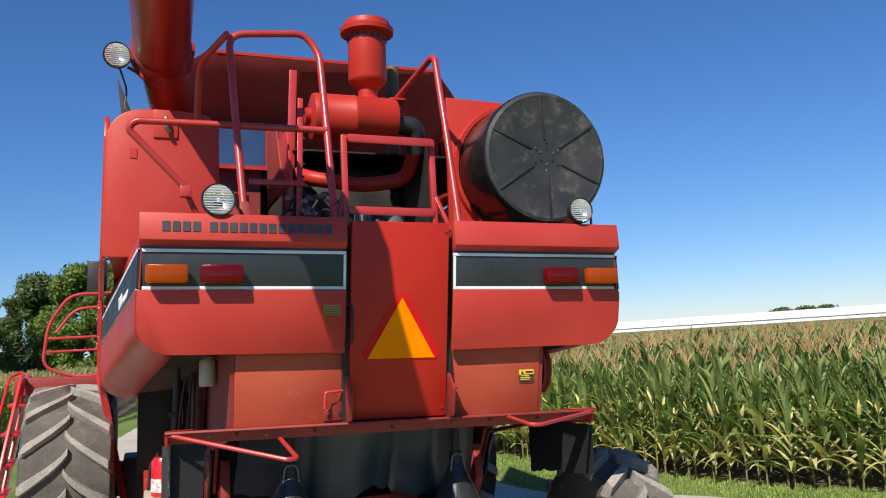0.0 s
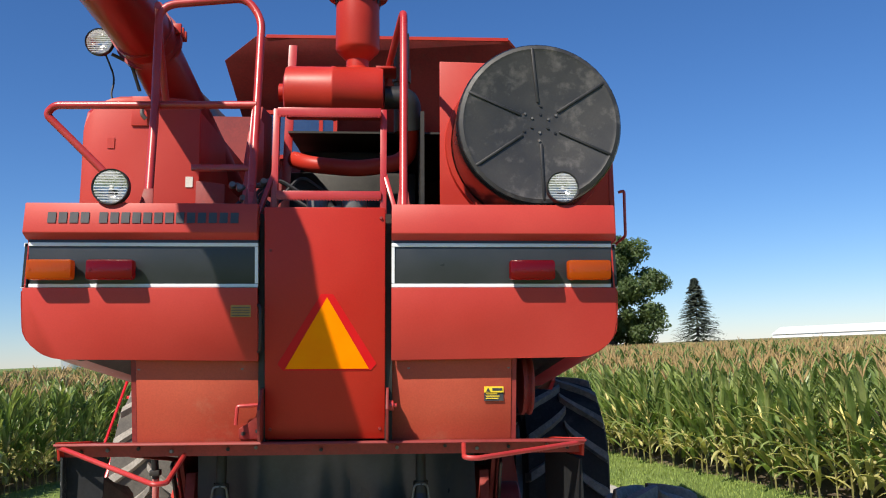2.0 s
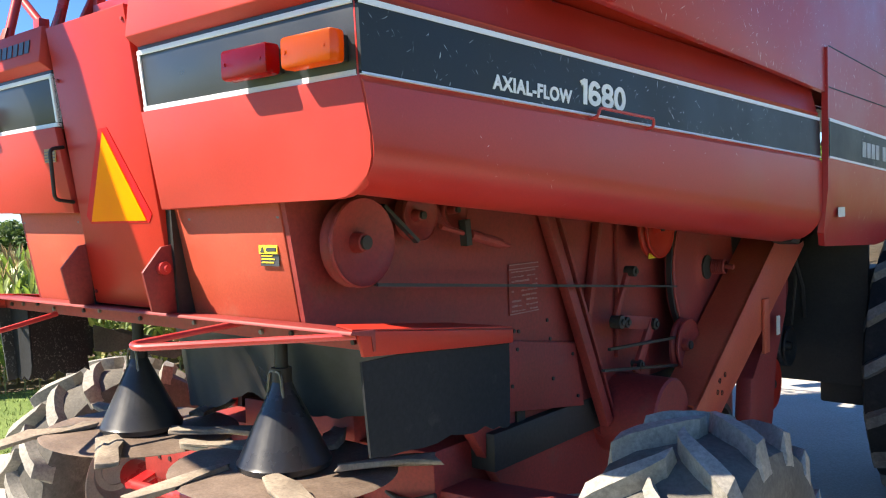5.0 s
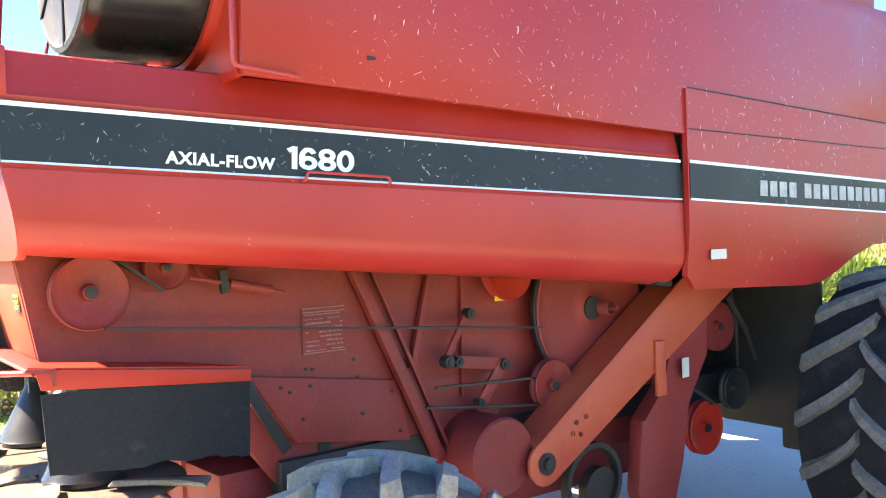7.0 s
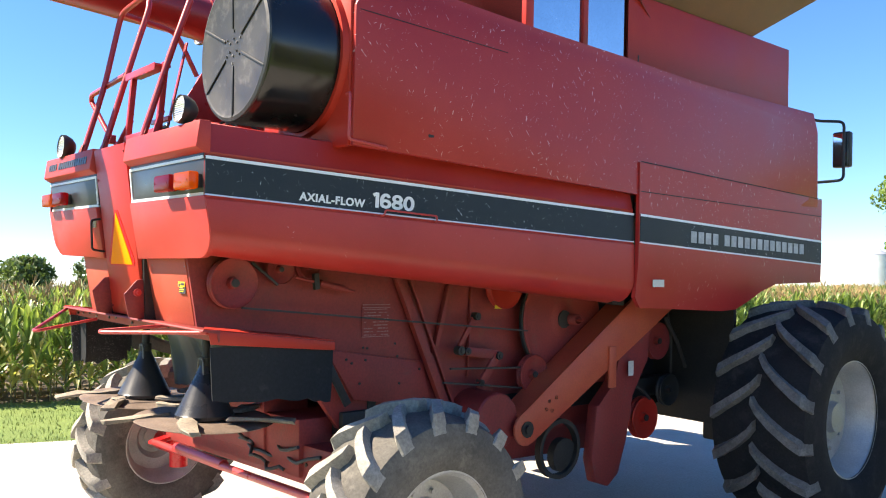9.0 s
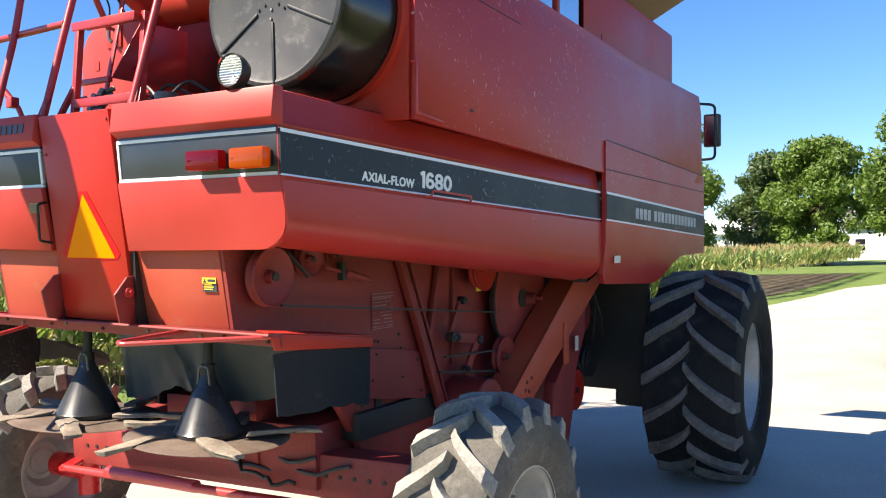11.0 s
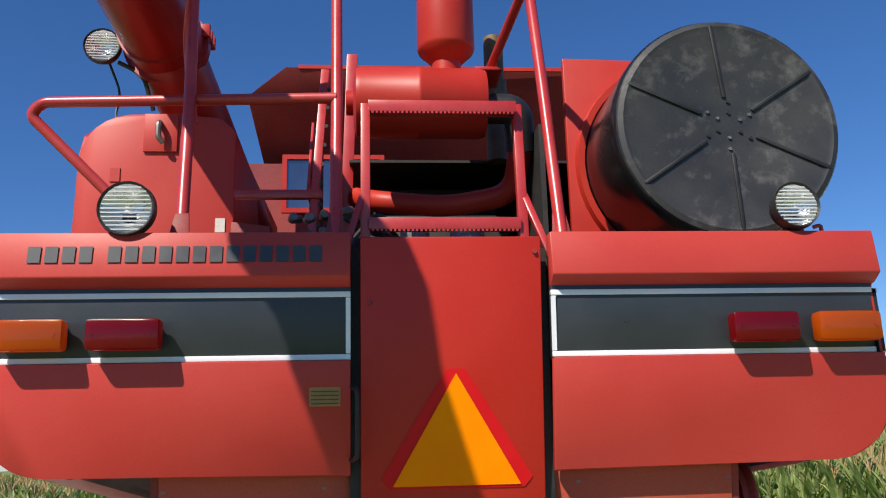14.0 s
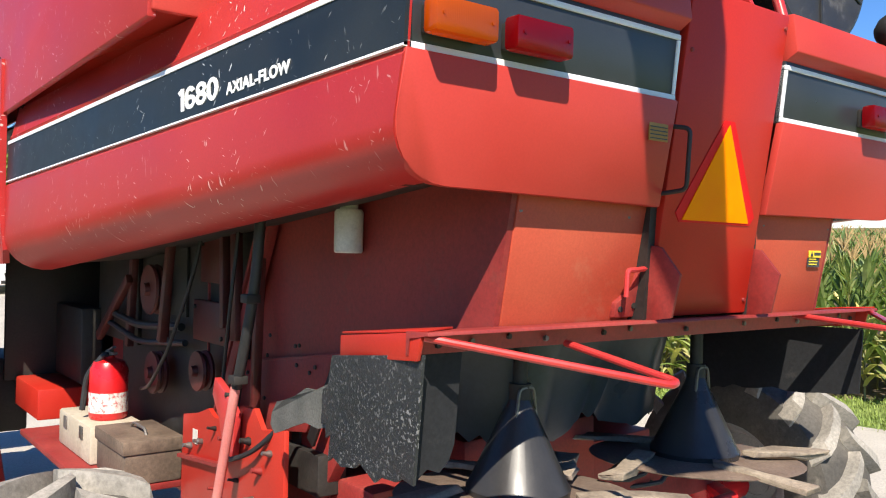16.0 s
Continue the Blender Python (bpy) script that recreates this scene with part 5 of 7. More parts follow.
def link_arm(s):
    bm = bmesh.new()
    p, q = V(s * 1.16, 2.34, 0.92), V(s * 1.16, 3.86, 1.86)
    d = (q - p).normalized()
    n = V(0, -d.z, d.y)
    w = 0.11
    pts = [p + n * w]
    for i in range(1, 8):
        a = radians(90 + 22.5 * i)
        pts.append(p + d * math.cos(a) * w + n * math.sin(a) * w)
    pts += [p - n * w, q - n * (w + 0.09), q + n * (w + 0.03)]
    prism(bm, pts, (-s * 0.02, 0, 0), 0.004)
    prism(bm, [p + n * w, p + n * w - n * 0.012, q + n * (w + 0.03) - n * 0.012, q + n * (w + 0.03)], (-s * 0.20, 0, 0))
    ob = part("support_arm", bm, RED_LINK, root, "heavy orange-red diagonal support arm")
    bm = bmesh.new()
    lathe(bm, [(0, 0), (0.0, 0.05), (0.012, 0.055), (0.012, 0.03), (0.03, 0.03), (0.03, 0)], p, (s, 0, 0), 20)
    part("pivot_pin", bm, DARK, ob)
    for a, b in ((0.22, 0.0), (0.27, 0.03), (0.26, -0.04), (0.34, 0.01)):
        bm = bmesh.new()
        lathe(bm, [(0, 0), (0, 0.013), (0.004, 0.013)], p + d * a + n * b, (s, 0, 0), 10)
        part("bolt_hole", bm, DARK, ob)
    bm = bmesh.new()
    box(bm, *sorted((s * 1.162, s * 1.18)), 3.17, 3.25, 1.13, 1.43, 0.003)
    part("stop_plate", bm, RED_LINK, ob)
    return ob


link_arm(1)


def pulley(c, r, wd, s, mat=RED_GRIME, dish=0.03, name="pulley", label="grimy red belt pulley"):
    bm = bmesh.new()
    lathe(bm, [(-wd, 0), (-wd, r), (-wd * 0.75, r), (-wd * 0.5, r * 0.92), (-wd * 0.25, r), (-0.004, r), (0, r * 0.97), (-0.006, r * 0.93), (-dish * 0.35, r * 0.80), (-dish * 0.7, r * 0.55), (-dish, r * 0.34), (-dish, r * 0.24), (0.0, r * 0.2), (0.01, 0)], c, (s, 0, 0), 40)
    ob = part(name, bm, mat, root, label)
    bm = bmesh.new()
    lathe(bm, [(-dish, r * 0.16), (0.012, r * 0.16), (0.015, 0)], Vector(c), (s, 0, 0), 12)
    part("hub", bm, DARK, ob)
    return ob


# Grimy red like its neighbours, chosen also to darken its shaded corner.
pulley((0.93, 0.337, 1.874), 0.138, 0.05, 1, RED_GRIME, 0.035)
pulley((0.92, 0.616, 1.95), 0.085, 0.045, 1)
pulley((0.92, 0.80, 1.965), 0.065, 0.045, 1)
pulley((0.98, 2.31, 1.86), 0.155, 0.05, 1, RED)
pulley((0.95, 2.92, 1.62), 0.41, 0.05, 1, RED_GRIME, 0.010)
pulley((1.0, 2.575, 1.25), 0.135, 0.05, 1)
pulley((1.0, 3.86, 0.82), 0.165, 0.06, 1, RED)
pulley((1.0, 4.02, 1.42), 0.15, 0.05, 1)


def belt(p, q, w=0.028, h=0.012, label="black drive belt"):
    bm = bmesh.new()
    bar(bm, p, q, w, h)
    part("drive_belt", bm, HOSE, root, label)


bm = bmesh.new()
lathe(bm, [(-0.015, 0.405), (-0.015, 0.425), (-0.04, 0.425), (-0.04, 0.405)], (0.955, 2.92, 1.62), (1, 0, 0), 56, closed=True)
part("drive_belt", bm, HOSE, root, "wide black belt round the large pulley")
belt((0.93, 0.38, 1.742), (0.94, 2.55, 1.548), 0.02, 0.010)
belt((0.91, 0.44, 1.985), (0.91, 0.60, 1.865), 0.022, 0.012)
belt((0.97, 2.48, 1.30), (0.93, 1.86, 1.325), 0.016, 0.012)
belt((0.97, 2.48, 1.16), (0.93, 1.80, 1.24), 0.016, 0.012)
bm = bmesh.new()
tube(bm, [(0.93, 0.70, 1.91), (0.93, 1.10, 1.825)], 0.009, 8)
tube(bm, [(0.93, 0.86, 1.876), (0.93, 1.04, 1.838)], 0.020, 10)
part("tension_rod", bm, RED_GRIME, root, "spring-loaded belt tension rod")
bm = bmesh.new()
bar(bm, (0.93, 0.83, 1.93), (0.93, 0.84, 1.84), 0.03, 0.03, up=(1, 0, 0))
part("rod_bracket", bm, DARK, root)
for k, (p, q, w, h) in enumerate((((0.92, 2.07, 1.66), (0.92, 1.93, 1.44), 0.035, 0.02), ((0.93, 1.98, 1.435), (0.93, 2.29, 1.39), 0.06, 0.02), ((0.935, 2.28, 1.40), (0.935, 2.12, 1.20), 0.06, 0.02), ((0.93, 2.10, 1.21), (0.93, 2.24, 1.16), 0.05, 0.02))):
    bm = bmesh.new()
    bar(bm, p, q, h, w, up=(0, 0.5, 1), bevel=0.003)
    part("linkage_bar", bm, RED_GRIME, root, "grimy red bell-crank bar")
for y, z, r in ((1.93, 1.44, 0.03), (1.99, 1.433, 0.025), (2.28, 1.39, 0.028), (2.07, 1.66, 0.025), (2.05, 1.10, 0.032), (2.12, 1.22, 0.02)):
    bm = bmesh.new()
    lathe(bm, [(0, 0), (0, r), (0.05, r), (0.052, r * 0.5), (0.06, r * 0.5), (0.06, 0)], (0.91, y, z), (1, 0, 0), 12)
    part("pivot_bolt", bm, DARK, root)
bm = bmesh.new()
for i in range(7):
    lathe(bm, [(i * 0.012, 0.034), (i * 0.012 + 0.006, 0.042), (i * 0.012 + 0.012, 0.034)], (0.955, 2.98, 1.62), (1, 0, 0), 12)
tube(bm, [(0.955, 2.98, 1.62), (1.08, 2.98, 1.62)], 0.014, 8)
part("spring", bm, RED_GRIME, root, "red coil spring with bright bolt")
# chain case and lower drive housing in front of the arm
bm = bmesh.new()
prism(bm, [(1.13, 3.40, 1.56), (1.13, 3.72, 1.56), (1.13, 3.70, 1.30), (1.13, 3.50, 1.05), (1.13, 3.44, 0.72), (1.13, 3.36, 0.48), (1.13, 3.24, 0.40), (1.13, 3.10, 0.45), (1.13, 3.05, 0.62), (1.13, 3.10, 1.00), (1.13, 3.30, 1.15)], (-0.09, 0, 0), 0.012)
part("chain_case", bm, RED_GRIME, root, "dull red chain case")
bm = bmesh.new()
lathe(bm, [(0, 0.19), (0.30, 0.19), (0.31, 0.18), (0.31, 0)], (0.80, 2.12, 0.98), (1, 0, 0.0), 28)
part("auger_trough", bm, RED_GRIME, root, "rounded red auger trough end")
bm = bmesh.new()
lathe(bm, [(0, 0.21), (0.05, 0.21), (0.05, 0.18), (0, 0.18)], (1.02, 2.78, 0.72), (1, 0, 0), 32, closed=True)
lathe(bm, [(0, 0.12), (0.06, 0.12), (0.06, 0)], (0.98, 2.86, 0.66), (1, 0, 0), 24)
part("shaft_guard", bm, DARK, root, "dark round shaft guard with a pale rim")
# decals
def decal(name, c, w, h, s, mat, parent=root, label="", axis='x'):
    bm = bmesh.new()
    x, y, z = c
    if axis == 'x':
        box(bm, *sorted((x, x + s * 0.003)), y - w / 2, y + w / 2, z - h / 2, z + h / 2)
    else:
        box(bm, x - w / 2, x + w / 2, y - 0.003, y, z - h / 2, z + h / 2)
    return part(name, bm, mat, parent, label)


GREY_DECAL = surf("worn_grey_decal", (0.30, 0.10, 0.09), (0.38, 0.20, 0.18), 0.6, big=20, fine=90, spread=0.2)
dg = decal("instruction_decal", (0.838, 1.325, 1.645), 0.21, 0.20, 1, RED_GRIME, root, "worn printed instruction decal")
bm = bmesh.new()
rnd = random.Random(7)
for r in range(9):
    y = 1.235
    while y < 1.415:
        w = 0.012 + 0.03 * rnd.random()
        if rnd.random() < 0.75:
            box(bm, 0.8415, 0.8435, y, min(y + w, 1.42), 1.555 + r * 0.0195, 1.559 + r * 0.0195 + 0.004 * rnd.random())
        y += w + 0.006
for z in (1.545, 1.722, 1.740):
    box(bm, 0.8415, 0.8435, 1.222, 1.43, z, z + 0.004)
part("print", bm, GREY_DECAL, dg)
wd = decal("warning_decal", (0.735, 0.1275, 1.862), 0.085, 0.026, 1, YELLOW, root, "yellow and black warning decal", 'y')
wd2 = decal("warning_decal", (0.735, 0.1335, 1.830), 0.085, 0.036, 1, LETTER_DARK, root, "black lower half of a warning decal", 'y')
bm = bmesh.new()
for i, (w, z) in enumerate(((0.05, 1.841), (0.06, 1.831), (0.055, 1.821))):
    box(bm, 0.70, 0.70 + w, 0.1283, 0.1304, z, z + 0.004)
part("print", bm, YELLOW, wd2)
bm = bmesh.new()
prism(bm, [(0.700, 0.1225, 1.853), (0.720, 0.1225, 1.853), (0.710, 0.1225, 1.871)], (0, 0.002, 0))
box(bm, 0.728, 0.772, 0.1225, 0.1244, 1.857, 1.868)
part("print", bm, LETTER_DARK, wd)
wd3 = decal("warning_decal", (-0.355, 0.0165, 2.205), 0.085, 0.055, 1, surf("faded_yellow_decal", (0.36, 0.17, 0.03), (0.42, 0.23, 0.04), 0.5), root, "faded yellow warning decal", 'y')
bm = bmesh.new()
for i in range(4):
    box(bm, -0.393, -0.317, 0.0112, 0.0133, 2.183 + i * 0.011, 2.186 + i * 0.011)
part("print", bm, LETTER_DARK, wd3)
sp = decal("serial_plate", (1.563, 3.20, 1.90), 0.13, 0.05, 1, PALE, root, "small pale serial plate")
decal("warning_decal", (0.95, 2.28, 1.72), 0.11, 0.025, 1, YELLOW, root, "small yellow warning decal")
tag = decal("paper_tag", (1.163, 3.44, 1.255), 0.06, 0.11, 1, PALE, root, "small white paper tag")


# ---- lettering ----
def words(text, width, height, m, mat, parent, label, name="lettering", bold=0.0, gap=1.1):
    """Letters of the built-in font, fitted to a width and a height."""
    cu = bpy.data.curves.new(name, 'FONT')
    cu.body, cu.size, cu.extrude, cu.offset, cu.space_character = text, 0.1, 0.0006, bold, gap
    tmp = bpy.data.objects.new(name, cu)
    scene.collection.objects.link(tmp)
    bpy.context.view_layer.update()
    me = bpy.data.meshes.new_from_object(tmp.evaluated_get(bpy.context.evaluated_depsgraph_get()))
    bpy.data.objects.remove(tmp)
    bpy.data.curves.remove(cu)
    me.name = name
    co = [v.co for v in me.vertices]
    x0, x1, y0, y1 = min(c.x for c in co), max(c.x for c in co), min(c.y for c in co), max(c.y for c in co)
    me.transform(Matrix.Diagonal((width / (x1 - x0), height / (y1 - y0), 2, 1)) @ Matrix.Translation((-x0, -y0, 0)))
    me.transform(m)
    me.materials.clear()
    me.materials.append(mat)
    ob = new(name, me)
    ob.parent = parent
    return tagged(ob, label)


def side_frame(s, y, z, slope, off=0.016):
    """Text lies on the side: baseline along the stripe."""
    x = s * (hood_x(y) + off)
    along_y = V(s * 0.0885, 1, -slope).normalized() if s > 0 else V(-0.0885 * -1, -1, slope).normalized()
    if s < 0:
        along_y = V(0.0885, -1, slope).normalized()
    up = V(0, 0, 1)
    n = along_y.cross(up).normalized()
    up = n.cross(along_y)
    m = Matrix((along_y, up, n)).transposed().to_4x4()
    m.translation = (x, y, z)
    return m


words("AXIAL-FLOW", 0.385, 0.044, side_frame(1, 0.488, 2.307, 0.043), LETTER, shields[1], "white model lettering", bold=0.0035)
def number(width, height, m, mat, parent, label):
    """The model number, drawn in bold strokes."""
    def arc(cx, cy, rx, ry, a0, a1, n=18):
        return [(cx + rx * math.cos(radians(lerp(a0, a1, i / n))), cy + ry * math.sin(radians(lerp(a0, a1, i / n)))) for i in range(n + 1)]
    w = 0.19
    glyphs = {"1": [[(0.30, 0.0), (0.30, 1.0)], [(0.08, 0.80), (0.30, 0.94)]],
              "6": [arc(0.33, 0.31, 0.235, 0.215, 0, 360), arc(0.33, 0.52, 0.235, 0.385, 200, 35)],
              "8": [arc(0.33, 0.29, 0.235, 0.195, 0, 360), arc(0.33, 0.71, 0.215, 0.195, 0, 360)],
              "0": [arc(0.33, 0.50, 0.235, 0.405, 0, 360)]}
    bm = bmesh.new()
    x0, lift = 0.0, 0
    for ch in "1680":
        for pts in glyphs[ch]:
            lift += 1
            ring = len(pts) > 2 and abs(pts[0][0] - pts[-1][0]) + abs(pts[0][1] - pts[-1][1]) < 1e-6
            ps = [Vector((p[0], p[1])) for p in (pts[:-1] if ring else pts)]
            sec = []
            for i, p in enumerate(ps):
                a = ps[i - 1] if i or ring else p
                b = ps[(i + 1) % len(ps)] if i < len(ps) - 1 or ring else p
                d = (b - a).normalized()
                nn = Vector((-d.y, d.x)) * w / 2
                q = [p + nn, p - nn]
                z = 0.0006 + 0.0003 * (lift % 3)
                sec.append([m @ V((x0 + q[k].x) * width / 2.5, q[k].y * height, zz) for k, zz in ((0, z), (1, z), (1, -0.002), (0, -0.002))])
            if ring:
                sec.append(sec[0])
            r = loft(bm, sec, closed=True)
            if not ring:
                bm.faces.new(r[0]), bm.faces.new(r[-1][::-1])
        x0 += 0.46 if ch == "1" else 0.68
    return part("model_number", bm, mat, parent, label)


number(0.275, 0.082, side_frame(1, 0.912, 2.297, 0.043), LETTER, shields[1], "white model number")
words("AXIAL-FLOW", 0.345, 0.036, side_frame(-1, 0.81, 2.287, 0.060), LETTER, shields[-1], "white model lettering", bold=0.0035)
number(0.27, 0.072, side_frame(-1, 1.125, 2.268, 0.060), LETTER, shields[-1], "white model number")


def name_bars(parent, mat, at, count, w, h, gap):
    """Plain blocks of the size of the letters in a maker's name."""
    k = 0
    for n in count:
        for _ in range(n):
            bm = bmesh.new()
            prism(bm, [at(k, 0), at(k + w, 0), at(k + w, h), at(k, h)], at(0, 0, 1) - at(0, 0))
            part("letter_block", bm, mat, parent)
            k += w + gap
        k += w * 0.9


name_bars(rear[-1], LETTER_DARK, lambda u, v, d=0: V(-1.156 + u, -0.0415 + 0.13 * v - 0.002 * d, 2.572 + v), (4, 13), 0.034, 0.046, 0.0115)
name_bars(fronts[1], LETTER_WORN, lambda u, v, d=0: V(1.5645 + 0.034 * (u + 0.54) + 0.004 * d, 3.555 + u, 2.195 - 0.030 * u + v), (4, 13), 0.064, 0.082, 0.026)

bm = bmesh.new()
tube(bm, bend([(1.345, 0.975, 2.250), (1.378, 0.975, 2.256), (1.384, 0.980, 2.284), (1.414, 1.315, 2.268), (1.410, 1.320, 2.240), (1.378, 1.320, 2.234)], 0.012, 4), 0.0055, 8)
part("shield_handle", bm, RED_RAIL, shields[1], "bent red rod handle")

# ---- mirror, ladder and platform at the front ----
bm = bmesh.new()
tube(bm, bend([(1.20, 5.38, 3.50), (1.45, 5.70, 3.36), (1.66, 5.78, 3.34), (1.66, 5.78, 2.82), (1.35, 5.5, 2.78)], 0.05, 4), 0.013, 10)
ma = part("mirror_arm", bm, HOSE, root, "black tubular mirror arm")
bm = bmesh.new()
box(bm, 1.54, 1.70, 5.81, 5.88, 2.94, 3.26, 0.02)
part("mirror_shell", bm, HOSE, ma)
bm = bmesh.new()
prism(bm, [(1.555, 5.809, 2.96), (1.685, 5.809, 2.96), (1.685, 5.809, 3.24), (1.555, 5.809, 3.24)], (0, -0.004, 0))
part("mirror_glass", bm, MIRROR, ma)
bm = bmesh.new()
tube(bm, bend([(-1.42, 5.4, 3.10), (-1.66, 5.7, 3.08), (-1.66, 5.75, 2.7)], 0.05, 4), 0.014, 10)
ma = part("mirror_arm", bm, HOSE, root, "black tubular mirror arm")
bm = bmesh.new()
box(bm, -1.80, -1.60, 5.78, 5.86, 2.70, 3.08, 0.02)
part("mirror_shell", bm, HOSE, ma)
bm = bmesh.new()
box(bm, -2.45, -1.45, 5.55, 6.2, 1.66, 1.84, 0.008)
plat = part("platform", bm, RED_GRIME, root, "rusty red operator platform")
bm = bmesh.new()
tube(bm, bend([(-1.50, 5.6, 2.72), (-1.95, 5.6, 2.70), (-2.15, 5.6, 2.4), (-2.2, 5.6, 1.95), (-1.9, 5.6, 1.84), (-1.45, 5.6, 1.86)], 0.12, 5), 0.018, 10)
tube(bm, bend([(-1.55, 5.6, 1.86), (-1.55, 5.6, 2.58), (-1.9, 5.6, 2.55), (-2.08, 5.6, 2.3)], 0.1, 5), 0.016, 10)
tube(bm, [(-2.15, 5.6, 2.24), (-1.5, 5.6, 2.26)], 0.016, 10)
tube(bm, [(-2.18, 5.6, 2.10), (-1.62, 5.6, 2.12)], 0.014, 10)
tube(bm, [(-1.46, 5.6, 1.86), (-1.46, 5.6, 2.75)], 0.018, 10)
part("platform_rail", bm, RED_RAIL, plat, "bent red platform rail")
bm = bmesh.new()
bar(bm, (-2.36, 5.5, 1.86), (-2.52, 4.6, 0.42), 0.03, 0.13, bevel=0.004)
bar(bm, (-2.36, 6.0, 1.86), (-2.52, 5.2, 0.42), 0.03, 0.13, bevel=0.004)
for i in range(5):
    z = 0.5 + 0.27 * i
    yy = lerp(4.65, 5.45, i / 5)
    bar(bm, (-2.51 + 0.03 * i, yy, z), (-2.51 + 0.03 * i, yy + 0.5, z), 0.16, 0.03, bevel=0.003)
tube(bm, bend([(-2.38, 5.5, 1.9), (-2.48, 5.45, 1.86), (-2.66, 4.6, 0.5)], 0.08, 4), 0.014, 8)
part("access_ladder", bm, EXT_RED, plat, "red access ladder")

# ---- left side fittings ----
bm = bmesh.new()
lathe(bm, [(0, 0), (0, 0.042), (0.006, 0.048), (0.135, 0.048), (0.145, 0.042), (0.145, 0.03), (0.20, 0.03), (0.20, 0)], (-0.885, 0.85, 1.83), (0, 0, 1), 24)
part("oil_filter", bm, PALE, root, "pale canister oil filter")
for pts, r in (([(-0.93, 1.95, 2.0), (-0.97, 1.98, 1.72), (-1.0, 2.2, 1.36), (-0.98, 2.5, 1.16), (-0.95, 2.7, 1.12)], 0.009), ([(-0.90, 2.75, 2.1), (-0.94, 2.9, 1.86), (-0.94, 3.02, 1.80), (-0.90, 3.1, 1.95)], 0.011),
               ([(-0.90, 2.30, 1.46), (-0.94, 2.8, 1.43), (-0.92, 3.3, 1.46)], 0.020), ([(-0.90, 2.25, 1.39), (-0.95, 2.75, 1.35), (-0.92, 3.35, 1.40)], 0.016),
               ([(-0.92, 1.62, 2.0), (-0.95, 1.64, 1.6), (-0.93, 1.74, 1.30), (-0.95, 1.70, 1.16)], 0.008), ([(-0.92, 1.15, 1.25), (-1.0, 1.28, 1.10), (-1.02, 1.50, 1.02), (-0.97, 1.62, 1.12)], 0.010)):
    bm = bmesh.new()
    tube(bm, bend(pts, 0.12, 5), r, 8)
    part("hydraulic_hose", bm, HOSE, root, "black hydraulic hose")
bm = bmesh.new()
tube(bm, bend([(-1.03, 1.19, 2.1), (-1.04, 1.22, 1.70), (-1.05, 1.29, 1.45), (-1.05, 1.335, 1.33)], 0.15, 5), 0.020, 12)
hs = part("hydraulic_hose", bm, HOSE, root, "thick sleeved hydraulic hose")
for t, z in ((1.235, 1.66), (1.325, 1.36)):
    bm = bmesh.new()
    box(bm, -1.078, -1.022, t - 0.028, t + 0.028, z - 0.016, z + 0.016, 0.005)
    part("clamp", bm, DARK, hs)
bm = bmesh.new()
tube(bm, [(-1.05, 1.335, 1.36), (-1.09, 1.50, 0.62)], 0.0185, 12)
part("jack_rod", bm, RED_PINK, root, "pinkish red support rod")
# Struts, plates and pulleys have the bay's shade put into their colour.
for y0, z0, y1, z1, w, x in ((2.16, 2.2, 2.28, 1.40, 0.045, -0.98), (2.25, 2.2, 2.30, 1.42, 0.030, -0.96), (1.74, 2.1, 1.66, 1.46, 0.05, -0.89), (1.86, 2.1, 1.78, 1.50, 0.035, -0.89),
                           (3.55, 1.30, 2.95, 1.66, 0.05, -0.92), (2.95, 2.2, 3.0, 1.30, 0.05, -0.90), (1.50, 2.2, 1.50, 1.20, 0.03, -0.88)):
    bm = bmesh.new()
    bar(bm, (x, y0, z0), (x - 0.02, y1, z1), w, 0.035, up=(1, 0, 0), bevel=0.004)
    part("side_strut", bm, RED_SHADED, root, "dark red strut with bay shade in its colour")
for y0, y1, z0, z1, x, m in ((1.80, 2.16, 1.42, 1.60, -0.90, RED_SHADED), (1.82, 2.12, 1.68, 1.88, -0.885, RED_SHADED), (3.02, 3.75, 1.30, 1.95, -0.87, DARK), (2.34, 2.92, 1.50, 1.95, -0.865, DARK)):
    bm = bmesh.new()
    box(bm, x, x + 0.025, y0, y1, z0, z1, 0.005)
    pl = part("cover_plate", bm, m, root, "dull cover plate with bay shade in its colour")
    for y, z in ((y0 + 0.03, z0 + 0.03), (y1 - 0.03, z1 - 0.03)):
        bm = bmesh.new()
        lathe(bm, [(0, 0.010), (0.01, 0.010), (0.01, 0)], (x, y, z), (-1, 0, 0), 8)
        part("bolt", bm, DARK, pl)
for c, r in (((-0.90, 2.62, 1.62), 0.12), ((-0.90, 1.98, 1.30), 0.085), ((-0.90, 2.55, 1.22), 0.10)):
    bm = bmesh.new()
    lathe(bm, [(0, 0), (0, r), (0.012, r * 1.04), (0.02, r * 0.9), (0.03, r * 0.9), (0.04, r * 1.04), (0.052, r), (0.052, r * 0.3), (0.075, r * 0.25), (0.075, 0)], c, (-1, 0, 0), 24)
    part("drive_pulley", bm, RED_SHADED, root, "dark red drive pulley with bay shade in its colour")
bm = bmesh.new()
prism(bm, [(-0.965, 1.12, 1.20), (-0.965, 1.30, 1.17), (-0.965, 1.36, 1.24), (-0.965, 1.46, 1.23), (-0.965, 1.50, 1.15), (-0.965, 1.74, 1.14), (-0.965, 1.80, 1.17), (-0.965, 1.92, 1.13), (-0.965, 2.08, 1.10), (-0.965, 2.10, 0.55), (-0.965, 1.12, 0.55)], (0.02, 0, 0), 0.003)
